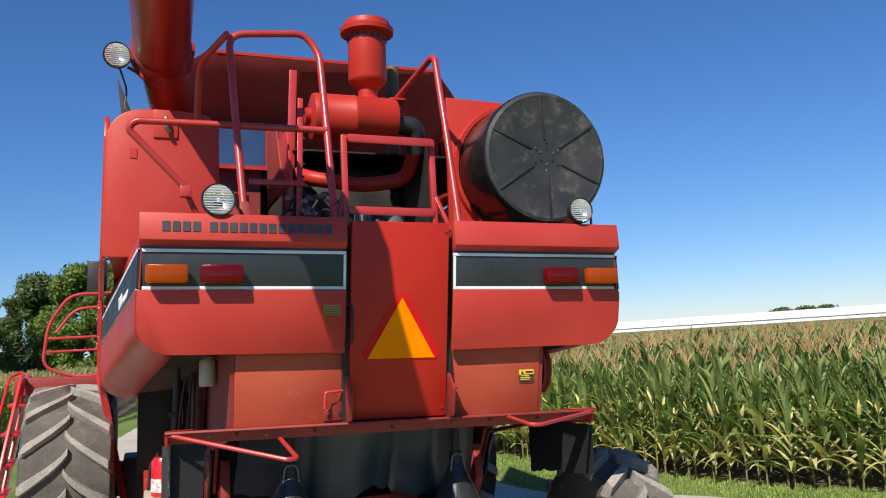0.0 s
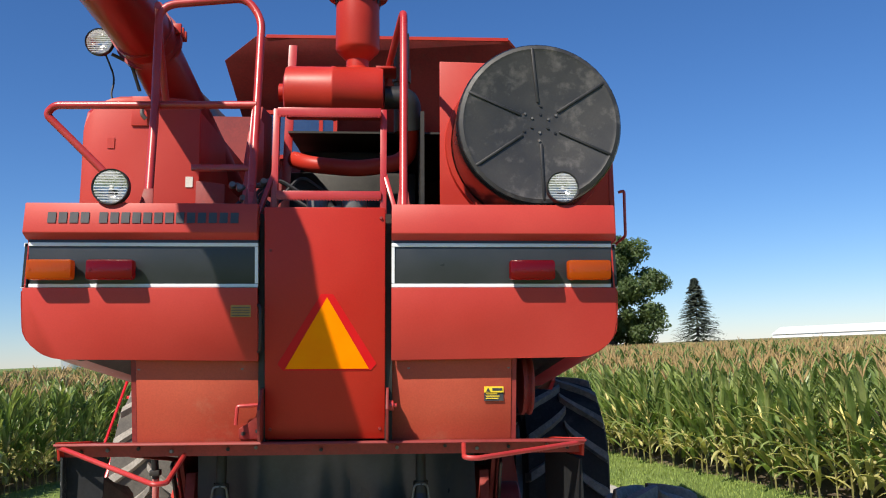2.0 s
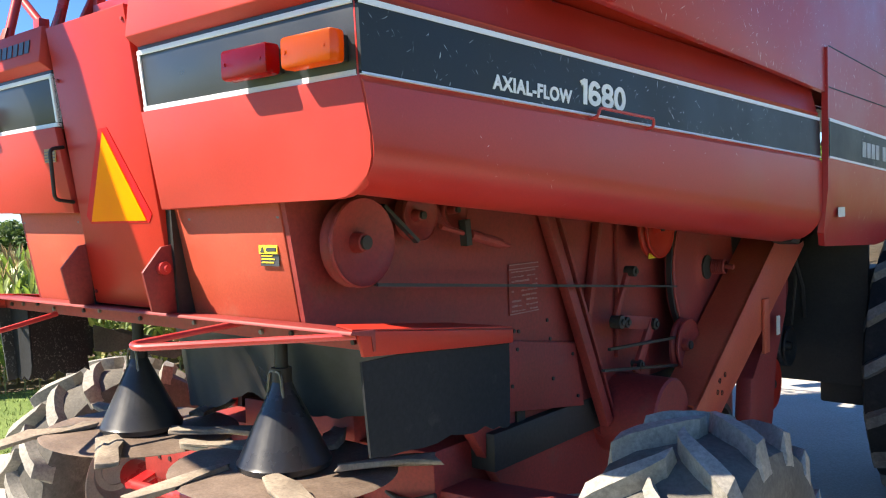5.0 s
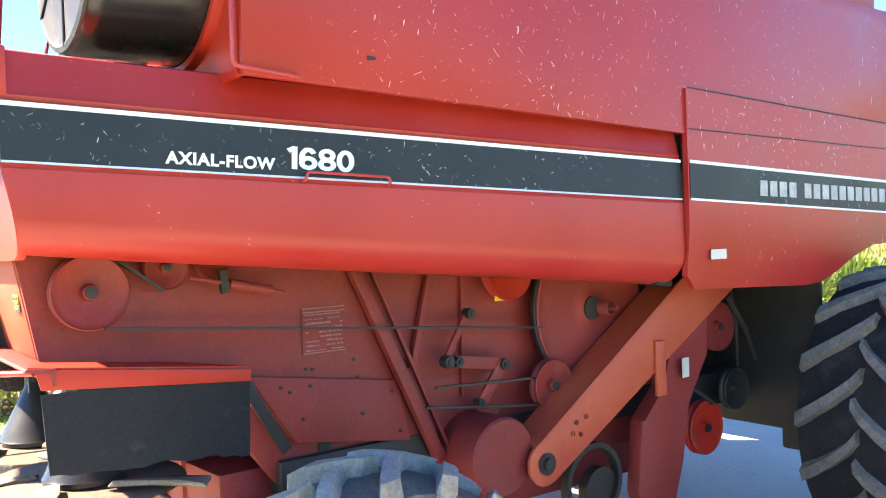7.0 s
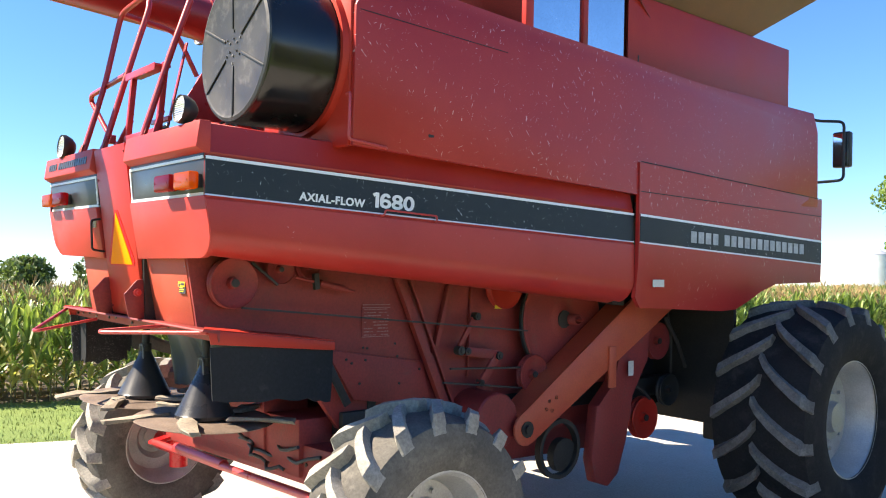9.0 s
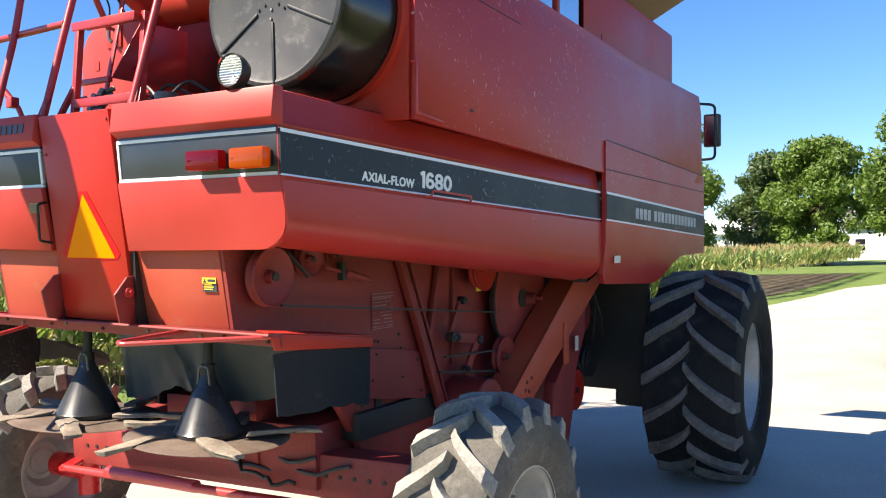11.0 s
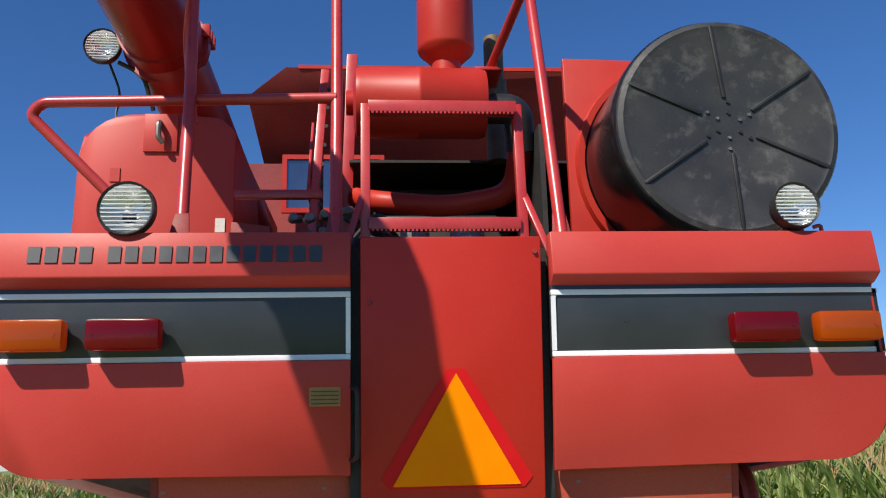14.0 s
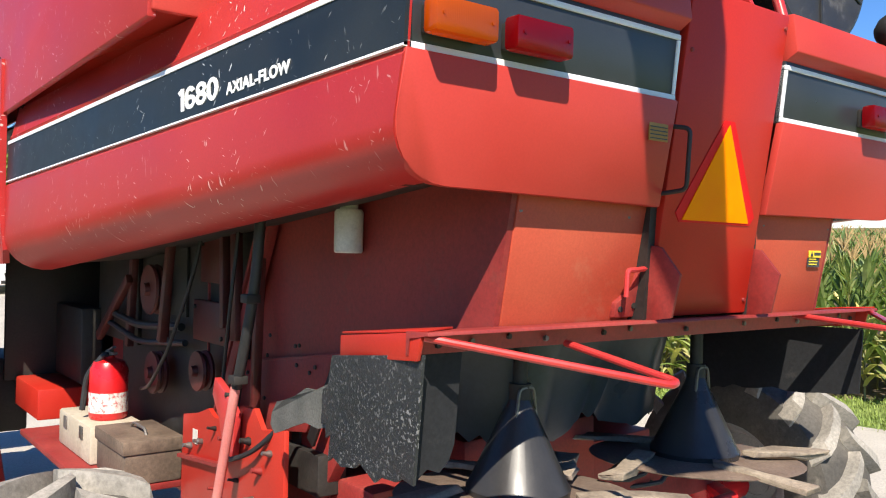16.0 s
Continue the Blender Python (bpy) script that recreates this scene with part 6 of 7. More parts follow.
brk = part("side_bracket", bm, RED, root, "red side bracket plate with a cut upper edge")
bm = bmesh.new()
prism(bm, [(-1.0, 1.46, 1.20), (-1.0, 1.56, 1.28), (-1.0, 1.66, 1.32), (-1.0, 1.68, 1.25), (-1.0, 1.60, 1.16), (-1.0, 1.56, 1.02), (-1.0, 1.48, 1.02)], (0.03, 0, 0), 0.004)
part("lever", bm, RED_RAIL, brk, "bright red bent lever")
bm = bmesh.new()
prism(bm, [(-0.99, 1.62, 0.98), (-0.99, 2.08, 0.93), (-0.99, 2.08, 0.915), (-0.99, 1.62, 0.965)], (0.026, 0, 0))
part("folded_edge", bm, RED_GRIME, brk)
rnd = random.Random(9)
for i, (y, z) in enumerate(((1.22, 1.10), (1.30, 1.02), (1.40, 1.11), (1.36, 0.90), (1.60, 1.08), (1.72, 1.10), (1.86, 1.02), (1.24, 0.86), (1.50, 0.94), (1.98, 0.98), (1.70, 0.86), (1.54, 1.26))):
    bm = bmesh.new()
    r = 0.008 + 0.009 * rnd.random()
    lathe(bm, [(0, r), (0.012 + 0.015 * rnd.random(), r), (0.03, r * 0.6), (0.045, r * 0.6), (0.045, 0)], (-0.96, y, z), (-1, 0.3 * rnd.random() - 0.15, 0.2), 10)
    part("valve_fitting", bm, (STEEL, RED_GRIME, DARK)[i % 3], brk)
decal("label_plate", (-0.967, 1.93, 1.03), 0.05, 0.06, -1, PALE, root, "small pale plate")
# Left counterpart: added dark sheet where the gap lies in shade.
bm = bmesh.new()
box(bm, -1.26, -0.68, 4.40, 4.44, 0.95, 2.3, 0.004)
part("wheel_guard", bm, DARK, root, "dark sheet added to fill the shaded gap behind the wheel")
bm = bmesh.new()
box(bm, -1.20, -0.90, 3.75, 4.38, 0.80, 0.98, 0.01)
part("side_beam", bm, RED, root, "red axle beam end")
bm = bmesh.new()
box(bm, -1.30, -0.86, 2.2, 3.7, 0.745, 0.775, 0.004)
part("side_shelf", bm, RED_GRIME, root, "grimy red side shelf")
bm = bmesh.new()
box(bm, -0.98, -0.86, 3.7, 4.3, 1.0, 1.45, 0.01)
part("side_tank", bm, DARK, root, "dark side tank")

# hoses along the steering axle and clutter behind the arm
for k, (p, q, sag) in enumerate((((-0.55, 1.02, 1.02), (0.75, 1.02, 0.93), 0.07), ((-0.30, 1.01, 1.05), (0.95, 1.02, 0.90), 0.12), ((0.10, 0.98, 0.95), (0.62, 0.96, 0.80), 0.05))):
    p, q = V(*p), V(*q)
    bm = bmesh.new()
    tube(bm, [p.lerp(q, i / 14) + V(0, -0.03 * math.sin(i * 1.1 + k), -sag * math.sin(math.pi * i / 14) + 0.012 * math.sin(i * 1.9 + k)) for i in range(15)], 0.011, 8)
    part("axle_hose", bm, HOSE, axle, "black hydraulic hose along the axle")
pulley((1.04, 3.62, 1.28), 0.10, 0.05, 1, DARK, label="dark belt pulley")
pulley((1.02, 4.15, 1.02), 0.13, 0.05, 1, DARK, label="dark belt pulley")
for p, q, r in (((1.06, 3.70, 1.70), (1.04, 3.62, 1.28), 0.012), ((1.08, 4.0, 1.72), (1.02, 4.16, 1.16), 0.010), ((1.05, 3.60, 1.12), (1.05, 3.84, 0.98), 0.014), ((1.10, 3.95, 1.62), (1.06, 4.30, 1.20), 0.016)):
    bm = bmesh.new()
    tube(bm, [p, V(*p).lerp(V(*q), 0.5) + V(0.02, 0, 0), q], r, 8)
    part("control_rod", bm, DARK, root, "dark control rod")


# ---- loose things on the machine ----
def on_machine(ob):
    ob.matrix_world = ROOT @ ob.matrix_world
    return ob


EX = V(-1.06, 2.86, 0.960)
bm = bmesh.new()
lathe(bm, [(0, 0), (0, 0.086), (0.012, 0.093), (0.25, 0.093), (0.285, 0.075), (0.302, 0.03), (0.315, 0.024), (0.315, 0)], EX, (0, 0, 1), 28)
ext = on_machine(tagged(link("fire_extinguisher", bm, EXT_RED), "bright red fire extinguisher with worn white label band", "fire extinguisher"))
bm = bmesh.new()
lathe(bm, [(0.035, 0.0945), (0.135, 0.0945)], EX, (0, 0, 1), 28)
part("label_band", bm, surf("peeling_label", (0.68, 0.62, 0.58), (0.74, 0.70, 0.66), 0.6, big=14, dust=(0.5, 0.02, 0.02), dust_at=(0.5, 0.6)), ext, "peeling white label")
bm = bmesh.new()
tube(bm, bend([EX + V(0, 0, 0.31), EX + V(-0.03, -0.03, 0.33), EX + V(-0.10, 0.03, 0.22), EX + V(-0.11, 0.06, 0.04)], 0.05, 4), 0.014, 8)
part("hose", bm, HOSE, ext)
bm = bmesh.new()
bar(bm, EX + V(0, 0.02, 0.32), EX + V(0, -0.10, 0.335), 0.02, 0.012)
bar(bm, EX + V(0, 0.02, 0.335), EX + V(0, -0.08, 0.365), 0.02, 0.008)
tube(bm, [EX + V(0, 0, 0.29), EX + V(0, 0, 0.34)], 0.02, 10)
part("valve", bm, STEEL, ext)
bm = bmesh.new()
box(bm, -1.18, -0.92, 2.20, 2.62, 0.777, 0.945, 0.012)
box(bm, -1.188, -0.912, 2.192, 2.628, 0.915, 0.975, 0.006)
tb = on_machine(tagged(link("tool_box", bm, surf("rusty_box", (0.10, 0.07, 0.05), (0.17, 0.12, 0.085), 0.7, big=6, fine=60, bump=0.3, spread=0.25)), "rusty brown steel tool box on the side shelf", "tool box"))
bm = bmesh.new()
tube(bm, bend([(-1.05, 2.3, 0.972), (-1.05, 2.33, 1.0), (-1.05, 2.49, 1.0), (-1.05, 2.52, 0.972)], 0.02, 3), 0.007, 8)
part("handle", bm, STEEL, tb)
bm = bmesh.new()
box(bm, -1.20, -0.94, 2.66, 3.25, 0.777, 0.958, 0.012)
jc = on_machine(tagged(link("storage_box", bm, surf("cream_box", (0.42, 0.36, 0.27), (0.52, 0.46, 0.36), 0.6, big=6, fine=60, bump=0.1, dust=(0.2, 0.13, 0.08), dust_at=(0.55, 0.8))), "grimy cream box beside the tool box", "box"))
for y in (2.78, 3.08):
    bm = bmesh.new()
    box(bm, -1.208, -1.198, y, y + 0.05, 0.88, 0.94, 0.003)
    part("latch", bm, STEEL, jc)


# ---- corn ----
def strip(verts, faces, mats, pts, widths, up, mi):
    """A folded ribbon along the points: three vertices across."""
    base = len(verts)
    n = len(pts)
    for i in range(n):
        p = pts[i]
        d = pts[min(i + 1, n - 1)] - pts[max(i - 1, 0)]
        side = np.cross(d, up)
        side = side / (np.linalg.norm(side) + 1e-9)
        w = widths[i]
        nn = np.cross(side, d)
        nn = nn / (np.linalg.norm(nn) + 1e-9)
        verts += [p - side * w + nn * w * 0.35, p, p + side * w + nn * w * 0.35]
    for i in range(n - 1):
        a = base + 3 * i
        faces += [(a, a + 1, a + 4, a + 3), (a + 1, a + 2, a + 5, a + 4)]
        mats += [mi, mi]


def corn(seed, h=1.9, leaves=18, seg=6, bottom=0.12, tassel=True):
    """One corn plant as vertices, faces and material slots: 0 leaf, 1 dry leaf, 2 stalk, 3 tassel, 4 ear."""
    r = np.random.RandomState(seed)
    v, f, m = [], [], []
    lean = r.normal(0, 0.05, 2)
    stem = lambda z: np.array([lean[0] * (z / h) ** 2, lean[1] * (z / h) ** 2, z])
    zs = [-0.03, h * 0.3, h * 0.6, h * 0.88] if bottom < 0.5 else [bottom, h * 0.7, h * 0.88]
    base = len(v)
    for i, z in enumerate(zs):
        rad = 0.014 * (1 - 0.6 * z / h)
        for k in range(4):
            v.append(stem(z) + np.array([math.cos(k * 1.571) * rad, math.sin(k * 1.571) * rad, 0]))
    for i in range(len(zs) - 1):
        for k in range(4):
            f.append((base + 4 * i + k, base + 4 * i + (k + 1) % 4, base + 4 * i + 4 + (k + 1) % 4, base + 4 * i + 4 + k))
            m.append(2)
    az0 = r.uniform(0, 6.28)
    for i in range(leaves):
        t = (i + 0.5) / leaves
        z = lerp(max(bottom, 0.10), h * 0.76, t)
        az = az0 + (math.pi if i % 2 else 0) + r.normal(0, 0.45)
        ln = (0.42 + 0.38 * math.sin(math.pi * min(t * 0.9 + 0.15, 1))) * r.uniform(0.8, 1.15)
        rise = lerp(0.75, 1.38, min(1, t * 1.5)) + r.normal(0, 0.10)
        droop = r.uniform(0.5, 1.9) * lerp(1.7, 0.75, min(1, t * 1.6))
        d = np.array([math.cos(az), math.sin(az), 0])
        p = stem(z)
        pts = [p.copy()]
        ang = rise
        for k in range(seg):
            p = p + (d * math.cos(ang) + np.array([0, 0, math.sin(ang)])) * ln / seg
            ang -= droop / seg * (0.5 + k / seg)
            pts.append(p.copy())
        wm = 0.042 * r.uniform(0.8, 1.15)
        prof = [0.55, 0.9, 1.0, 0.95, 0.75, 0.45, 0.04] if seg == 6 else list(np.interp(np.linspace(0, 1, seg + 1), [0, 0.3, 0.7, 1], [0.6, 1, 0.8, 0.04]))
        dry = (t < 0.24 and r.rand() < 0.7) or (t < 0.5 and r.rand() < 0.12)
        strip(v, f, m, pts, [wm * q for q in prof], np.array([0, 0, 1.0]), 1 if dry else 0)
    if bottom < 0.5 and seed % 3:
        # one pale ear held against the stalk
        for z in (h * (0.42 + 0.08 * (seed % 2)),):
            az = r.uniform(0, 6.28)
            d = np.array([math.cos(az), math.sin(az), 0])
            up = np.array([d[0] * 0.42, d[1] * 0.42, 0.9])
            sd, fw = np.array([-d[1], d[0], 0]), np.array([-d[0] * 0.9, -d[1] * 0.9, 0.42])
            base = len(v)
            for q, rad in ((0.0, 0.014), (0.06, 0.030), (0.15, 0.028), (0.25, 0.006)):
                for k in range(5):
                    a = k * 1.2566
                    v.append(stem(z) + d * 0.012 + up * q + (sd * math.cos(a) + fw * math.sin(a)) * rad)
            for i in range(3):
                for k in range(5):
                    f.append((base + 5 * i + k, base + 5 * i + (k + 1) % 5, base + 5 * i + 5 + (k + 1) % 5, base + 5 * i + 5 + k))
                    m.append(4)
            for k in range(2):
                az2 = az + (1.3 if k else -1.3)
                o = np.array([math.cos(az2), math.sin(az2), 0])
                p = stem(z)
                strip(v, f, m, [p, p + up * 0.10 + o * 0.05, p + up * 0.18 + o * 0.13], [0.016, 0.024, 0.003], np.array([0, 0, 1.0]), 4)
    if tassel:
        for i in range(7):
            az = r.uniform(0, 6.28)
            p = stem(h * 0.88)
            sp = 0.02 if i == 0 else r.uniform(0.05, 0.12)
            q = p + np.array([math.cos(az) * sp, math.sin(az) * sp, r.uniform(0.14, 0.24)])
            strip(v, f, m, [p, (p + q) / 2 + np.array([0, 0, 0.02]), q], [0.005, 0.010, 0.004], np.array([math.sin(az), -math.cos(az), 0.3]), 3)
    return np.array(v), f, m


def mesh_of(name, v, f, m, mats):
    me = bpy.data.meshes.new(name)
    me.from_pydata(list(map(tuple, v)), [], f)
    for mt in mats:
        me.materials.append(mt)
    me.polygons.foreach_set("material_index", m)
    me.update()
    return me


CORN_MATS = [CORN_LEAF, CORN_DRY, CORN_STALK, TASSEL, CORN_EAR]
kinds = [corn(100 + i, h=1.70 + 0.032 * i) for i in range(9)]
lows = [corn(200 + i, h=1.72 + 0.036 * i, leaves=7, seg=3, bottom=0.95) for i in range(6)]


def split(v, f, m, keep):
    """The faces of some slots as a mesh of their own."""
    idx = [i for i, k in enumerate(m) if k in keep]
    used = sorted({a for i in idx for a in f[i]})
    re = {a: b for b, a in enumerate(used)}
    return v[used], [tuple(re[a] for a in f[i]) for i in idx], [keep.index(m[i]) for i in idx]


plant_parts = []
for k, (v, f, m) in enumerate(kinds):
    ears = [mesh_of("ear", *split(v, f, m, [4]), [CORN_EAR])] if 4 in m else []
    plant_parts.append((mesh_of("stalk", *split(v, f, m, [2]), [CORN_STALK]), mesh_of("leaves", *split(v, f, m, [0, 1]), [CORN_LEAF, CORN_DRY]), mesh_of("tassel", *split(v, f, m, [3]), [TASSEL]), *ears))


def corn_plant(x, y, k, turn, sc):
    e = tagged(new("corn_plant"), "tall green corn plant with drying lower leaves and brown tassel", "corn plant", "corn along the field edge")
    e.matrix_world = pose(x, y, lay(x, y) - 0.01, 0, 0, turn) @ Matrix.Diagonal((sc, sc, sc, 1))
    for nm, me in zip(("stalk", "leaves", "tassel", "ear"), plant_parts[k]):
        o = new(nm, me)
        o.parent = e


class Heap:
    """Collects many plants into one mesh."""
    def __init__(self):
        self.v, self.f, self.m, self.n = [], [], [], 0

    def add(self, kind, x, y, z, turn, sc):
        v, f, m = kind
        c, s = math.cos(turn), math.sin(turn)
        w = v * sc
        self.v.append(np.stack([x + w[:, 0] * c - w[:, 1] * s, y + w[:, 0] * s + w[:, 1] * c, z + w[:, 2]], 1))
        self.f += [tuple(a + self.n for a in q) for q in f]
        self.m += m
        self.n += len(v)

    def done(self, name, mats):
        return new(name, mesh_of(name, np.concatenate(self.v), self.f, self.m, mats))


rnd = np.random.RandomState(5)
singles = 0
field_r, field_l = Heap(), Heap()


def offset_edge(table, y, s, d):
    return edge(table, y) + s * d


for heap, table, s, y0, y1, near in ((field_r, CORN_R, 1, 0.5, 70, (3.0, 17.0)), (field_l, CORN_L, -1, -3.0, 54, (0.5, 12.0))):
    row = 0
    d = 0.12
    while d < 46:
        y = y0
        gap = 0.17 if row < 4 else (0.24 if row < 10 else (0.5 if row < 30 else 0.9))
        while y < y1:
            slope = (edge(table, y + 0.5) - edge(table, y - 0.5))
            x = offset_edge(table, y, s, d * math.sqrt(1 + slope * slope)) + rnd.normal(0, 0.05)
            sc = 1.0 + rnd.normal(0, 0.035) - (0.04 if row == 0 else 0)
            if row < 1 and near[0] < y < near[1] and singles < 290:
                corn_plant(x, y, rnd.randint(9), math.degrees(rnd.uniform(0, 6.28)), sc)
                singles += 1
            elif row < 3 and y < 24:
                heap.add(kinds[rnd.randint(9)], x, y, lay(x, y) - 0.01, rnd.uniform(0, 6.28), sc)
            else:
                heap.add(lows[rnd.randint(6)], x, y, lay(x, y), rnd.uniform(0, 6.28), sc)
            y += gap * rnd.uniform(0.8, 1.2) * (1 if y < 25 else 1.7)
        d += 0.76 if row < 30 else 1.3
        row += 1
tagged(field_r.done("corn_field", CORN_MATS), "dense green corn field with browning tassels", "corn field", kind="stuff")
tagged(field_l.done("corn_field", CORN_MATS), "dense green corn field with browning tassels", "corn field", kind="stuff")
# soil under the corn and the dense canopy that closes the far field
for nm, table, s, y0, y1 in (("field_soil", CORN_R, 1, -2, 90), ("field_soil", CORN_L, -1, -10, 54)):
    bm = bmesh.new()
    rows = []
    for y in np.linspace(y0, y1, 60):
        a = edge(table, y) + s * 0.02
        rows.append([bm.verts.new((a + s * dx, y, lay(a + s * dx, y) - (0.012 if dx else 0.03))) for dx in (0, 0.3, 1, 3, 8, 20, 60)])
    for a, b in zip(rows, rows[1:]):
        for k in range(6):
            bm.faces.new((a[k], a[k + 1], b[k + 1], b[k]))
    tagged(link(nm, bm, SOIL), "bare brown soil under the corn", "soil", kind="structure")
CANOPY = surf("corn_canopy", (0.10, 0.12, 0.035), (0.22, 0.18, 0.075), 0.9, big=0.8, fine=7, bump=0.8, depth=0.08, spread=0.45, stretch=(1, 0.25, 1))
for x0, x1, y0, y1 in ((30, 700, 4, 420), (8, 32, 66, 420), (-420, -34, -40, 54)):
    bm = bmesh.new()
    nx, ny = 60, 60
    g = [[bm.verts.new((lerp(x0, x1, (i / nx) ** 2), lerp(y0, y1, (j / ny) ** 1.6), 1.78 + 0.12 * noise.noise((i * 1.3, j * 1.7, 2)))) for i in range(nx + 1)] for j in range(ny + 1)]
    for a, b in zip(g, g[1:]):
        for i in range(nx):
            bm.faces.new((a[i], a[i + 1], b[i + 1], b[i]))
    tagged(link("corn_canopy", bm, CANOPY), "brownish green top of the distant corn", "corn field", kind="stuff")

# grass blades along the verges
gv, gf = [], []
rg = np.random.RandomState(8)
for s, A, B, y0, y1, n in ((1, DRIVE_R, CORN_R, 1.0, 20, 26000), (-1, DRIVE_L, CORN_L, -2, 12, 12000), (1, DRIVE_R, CORN_R, 20, 34, 6000)):
    for _ in range(n):
        y = y0 + (y1 - y0) * rg.rand() ** 1.3
        a, b = edge(A, y) + s * 0.02, edge(B, y) + s * 0.3
        x = lerp(a, b, rg.rand())
        if rg.rand() < 0.12:
            x = a + rg.normal(0, 0.10)
        h, az = rg.uniform(0.025, 0.06), rg.uniform(0, 6.28)
        dx, dy = math.cos(az), math.sin(az)
        z = lay(x, y) - 0.02
        k = len(gv)
        w = 0.006
        gv += [(x - dy * w, y + dx * w, z), (x + dy * w, y - dx * w, z), (x + dx * h * 0.5, y + dy * h * 0.5, z + h)]
        gf.append((k, k + 1, k + 2))
me = bpy.data.meshes.new("grass")
me.from_pydata(gv, [], gf)
me.materials.append(BLADE)
tagged(new("grass", me), "short mown grass along the drive", "grass", kind="stuff")


# ---- trees ----
def unit(a):
    return a / (np.linalg.norm(a, axis=1)[:, None] + 1e-9)


def leaf_cloud(rs, centres, per, size):
    """Many small folded leaf sprays scattered in clumps."""
    out = []
    for c, rad in centres:
        n = max(4, int(per * rad ** 2))
        d = unit(rs.normal(0, 1, (n, 3)))
        q = np.array(c) + d * rad * (0.2 + 1.05 * rs.rand(n, 1) ** 0.75) * np.array([1, 1, 0.85])
        t = unit(np.cross(d + rs.normal(0, 0.8, (n, 3)), rs.normal(0, 1, (n, 3))))
        b = unit(np.cross(d + rs.normal(0, 0.6, (n, 3)), t))
        z = size * rs.uniform(0.6, 1.3, (n, 1))
        out.append(np.stack([q - t * z, q + b * z * 0.45, q + t * z, q - b * z * 0.45 - z * np.array([0, 0, 0.2])], 1).reshape(-1, 3))
    v = np.concatenate(out)
    return v.tolist(), np.arange(len(v)).reshape(-1, 4).tolist()


def tree(x, y, h, w, seed, mat, label, base=0.12, per=60, size=0.22):
    rs = np.random.RandomState(seed)
    e = tagged(new("tree"), label, "tree")
    e.location = (x, y, lay(x, y))
    bm = bmesh.new()
    th = h * 0.55
    tube(bm, [(0, 0, -0.1), (0.05, 0, th * 0.4), (0.1, 0.1, th), (0.1, 0.1, h * 0.8)], 0.2, 10, radii=[h * 0.035, h * 0.026, h * 0.016, h * 0.005])
    centres = []
    for i in range(110):
        t = rs.uniform(base + 0.06, 1.0)
        az = rs.uniform(0, 6.28)
        env = math.sin(math.pi * min(1, (t - base) / (1 - base) * 0.80 + 0.17)) ** 0.6
        rad = w / 2 * env * rs.rand() ** 0.55
        cr = rs.uniform(0.06, 0.125) * w
        c = (math.cos(az) * rad, math.sin(az) * rad, min(t * h, h - cr * 0.7))
        centres.append((c, cr))
        if i < 18:
            z0 = lerp(th * 0.3, th, rs.rand())
            tube(bm, [(0.05, 0.05, z0), (c[0] * 0.5, c[1] * 0.5, lerp(z0, c[2], 0.6)), c], 0.1, 6, radii=[h * 0.011, h * 0.007, h * 0.002])
    part("trunk", bm, BARK, e)
    v, f = leaf_cloud(rs, centres, per, size)
    me = bpy.data.meshes.new("crown")
    me.from_pydata(list(map(tuple, v)), [], f)
    me.materials.append(mat)
    o = new("crown", me)
    o.parent = e
    return e


def spruce(x, y, h, w, seed, label="dense blue-grey spruce tree by farmstead"):
    rs = np.random.RandomState(seed)
    e = tagged(new("spruce_tree"), label, "tree")
    e.location = (x, y, 0)
    bm = bmesh.new()
    tube(bm, [(0, 0, -0.1), (0, 0, h * 0.98)], 0.1, 8, radii=[h * 0.02, 0.01])
    part("trunk", bm, BARK, e)
    v, f = [], []
    for i in range(900):
        t = rs.rand() ** 0.8
        z = h * (0.06 + 0.94 * t)
        R = w / 2 * (1 - t) ** 0.85 * rs.uniform(0.5, 1.05) + 0.05
        az = rs.uniform(0, 6.28)
        for j in range(4):
            r0 = R * (0.35 + 0.2 * j)
            q = np.array([math.cos(az) * r0, math.sin(az) * r0, z - r0 * 0.25 + 0.05 * j])
            d = np.array([math.cos(az), math.sin(az), -0.35])
            sd = np.array([-math.sin(az), math.cos(az), 0]) * 0.16 * h / 8
            k = len(v)
            v += [q - sd, q + d * 0.40 * h / 8, q + sd, q - d * 0.1 + np.array([0, 0, -0.08])]
            f.append((k, k + 1, k + 2, k + 3))
    me = bpy.data.meshes.new("crown")
    me.from_pydata(list(map(tuple, v)), [], f)
    me.materials.append(SPRUCE)
    o = new("crown", me)
    o.parent = e
    return e


def polar(az, d, cx=1.0, cy=-3.0):
    """A place d metres off, az degrees to the right of straight ahead."""
    return cx + d * math.sin(radians(az)), cy + d * math.cos(radians(az))


tree(5.2, 57.5, 11.4, 11.6, 31, TREE_LEAF, "broad bright green maple tree beside the drive", base=0.10, per=900, size=0.17)
tree(20.5, 75, 11.8, 10.0, 32, TREE_DARK, "tall dark green spreading tree", base=0.10, per=760, size=0.18)
tree(-4.8, 74, 10.4, 9.0, 33, TREE_LEAF, "rounded green lawn tree", base=0.10, per=420, size=0.20)
tree(-9.6, 80, 10.3, 8.0, 34, TREE_DARK, "dense dark green tree", base=0.05, per=420, size=0.20)
tree(-17.2, 69, 13.8, 11.0, 35, TREE_LEAF, "tall feathery green tree at the farmstead edge", base=0.06, per=420, size=0.20)
tree(11.5, 88, 12.0, 9.0, 37, TREE_LEAF, "green tree beside the farmhouse", base=0.08, per=150, size=0.24)
spruce(-12.6, 86, 8.2, 4.6, 41)
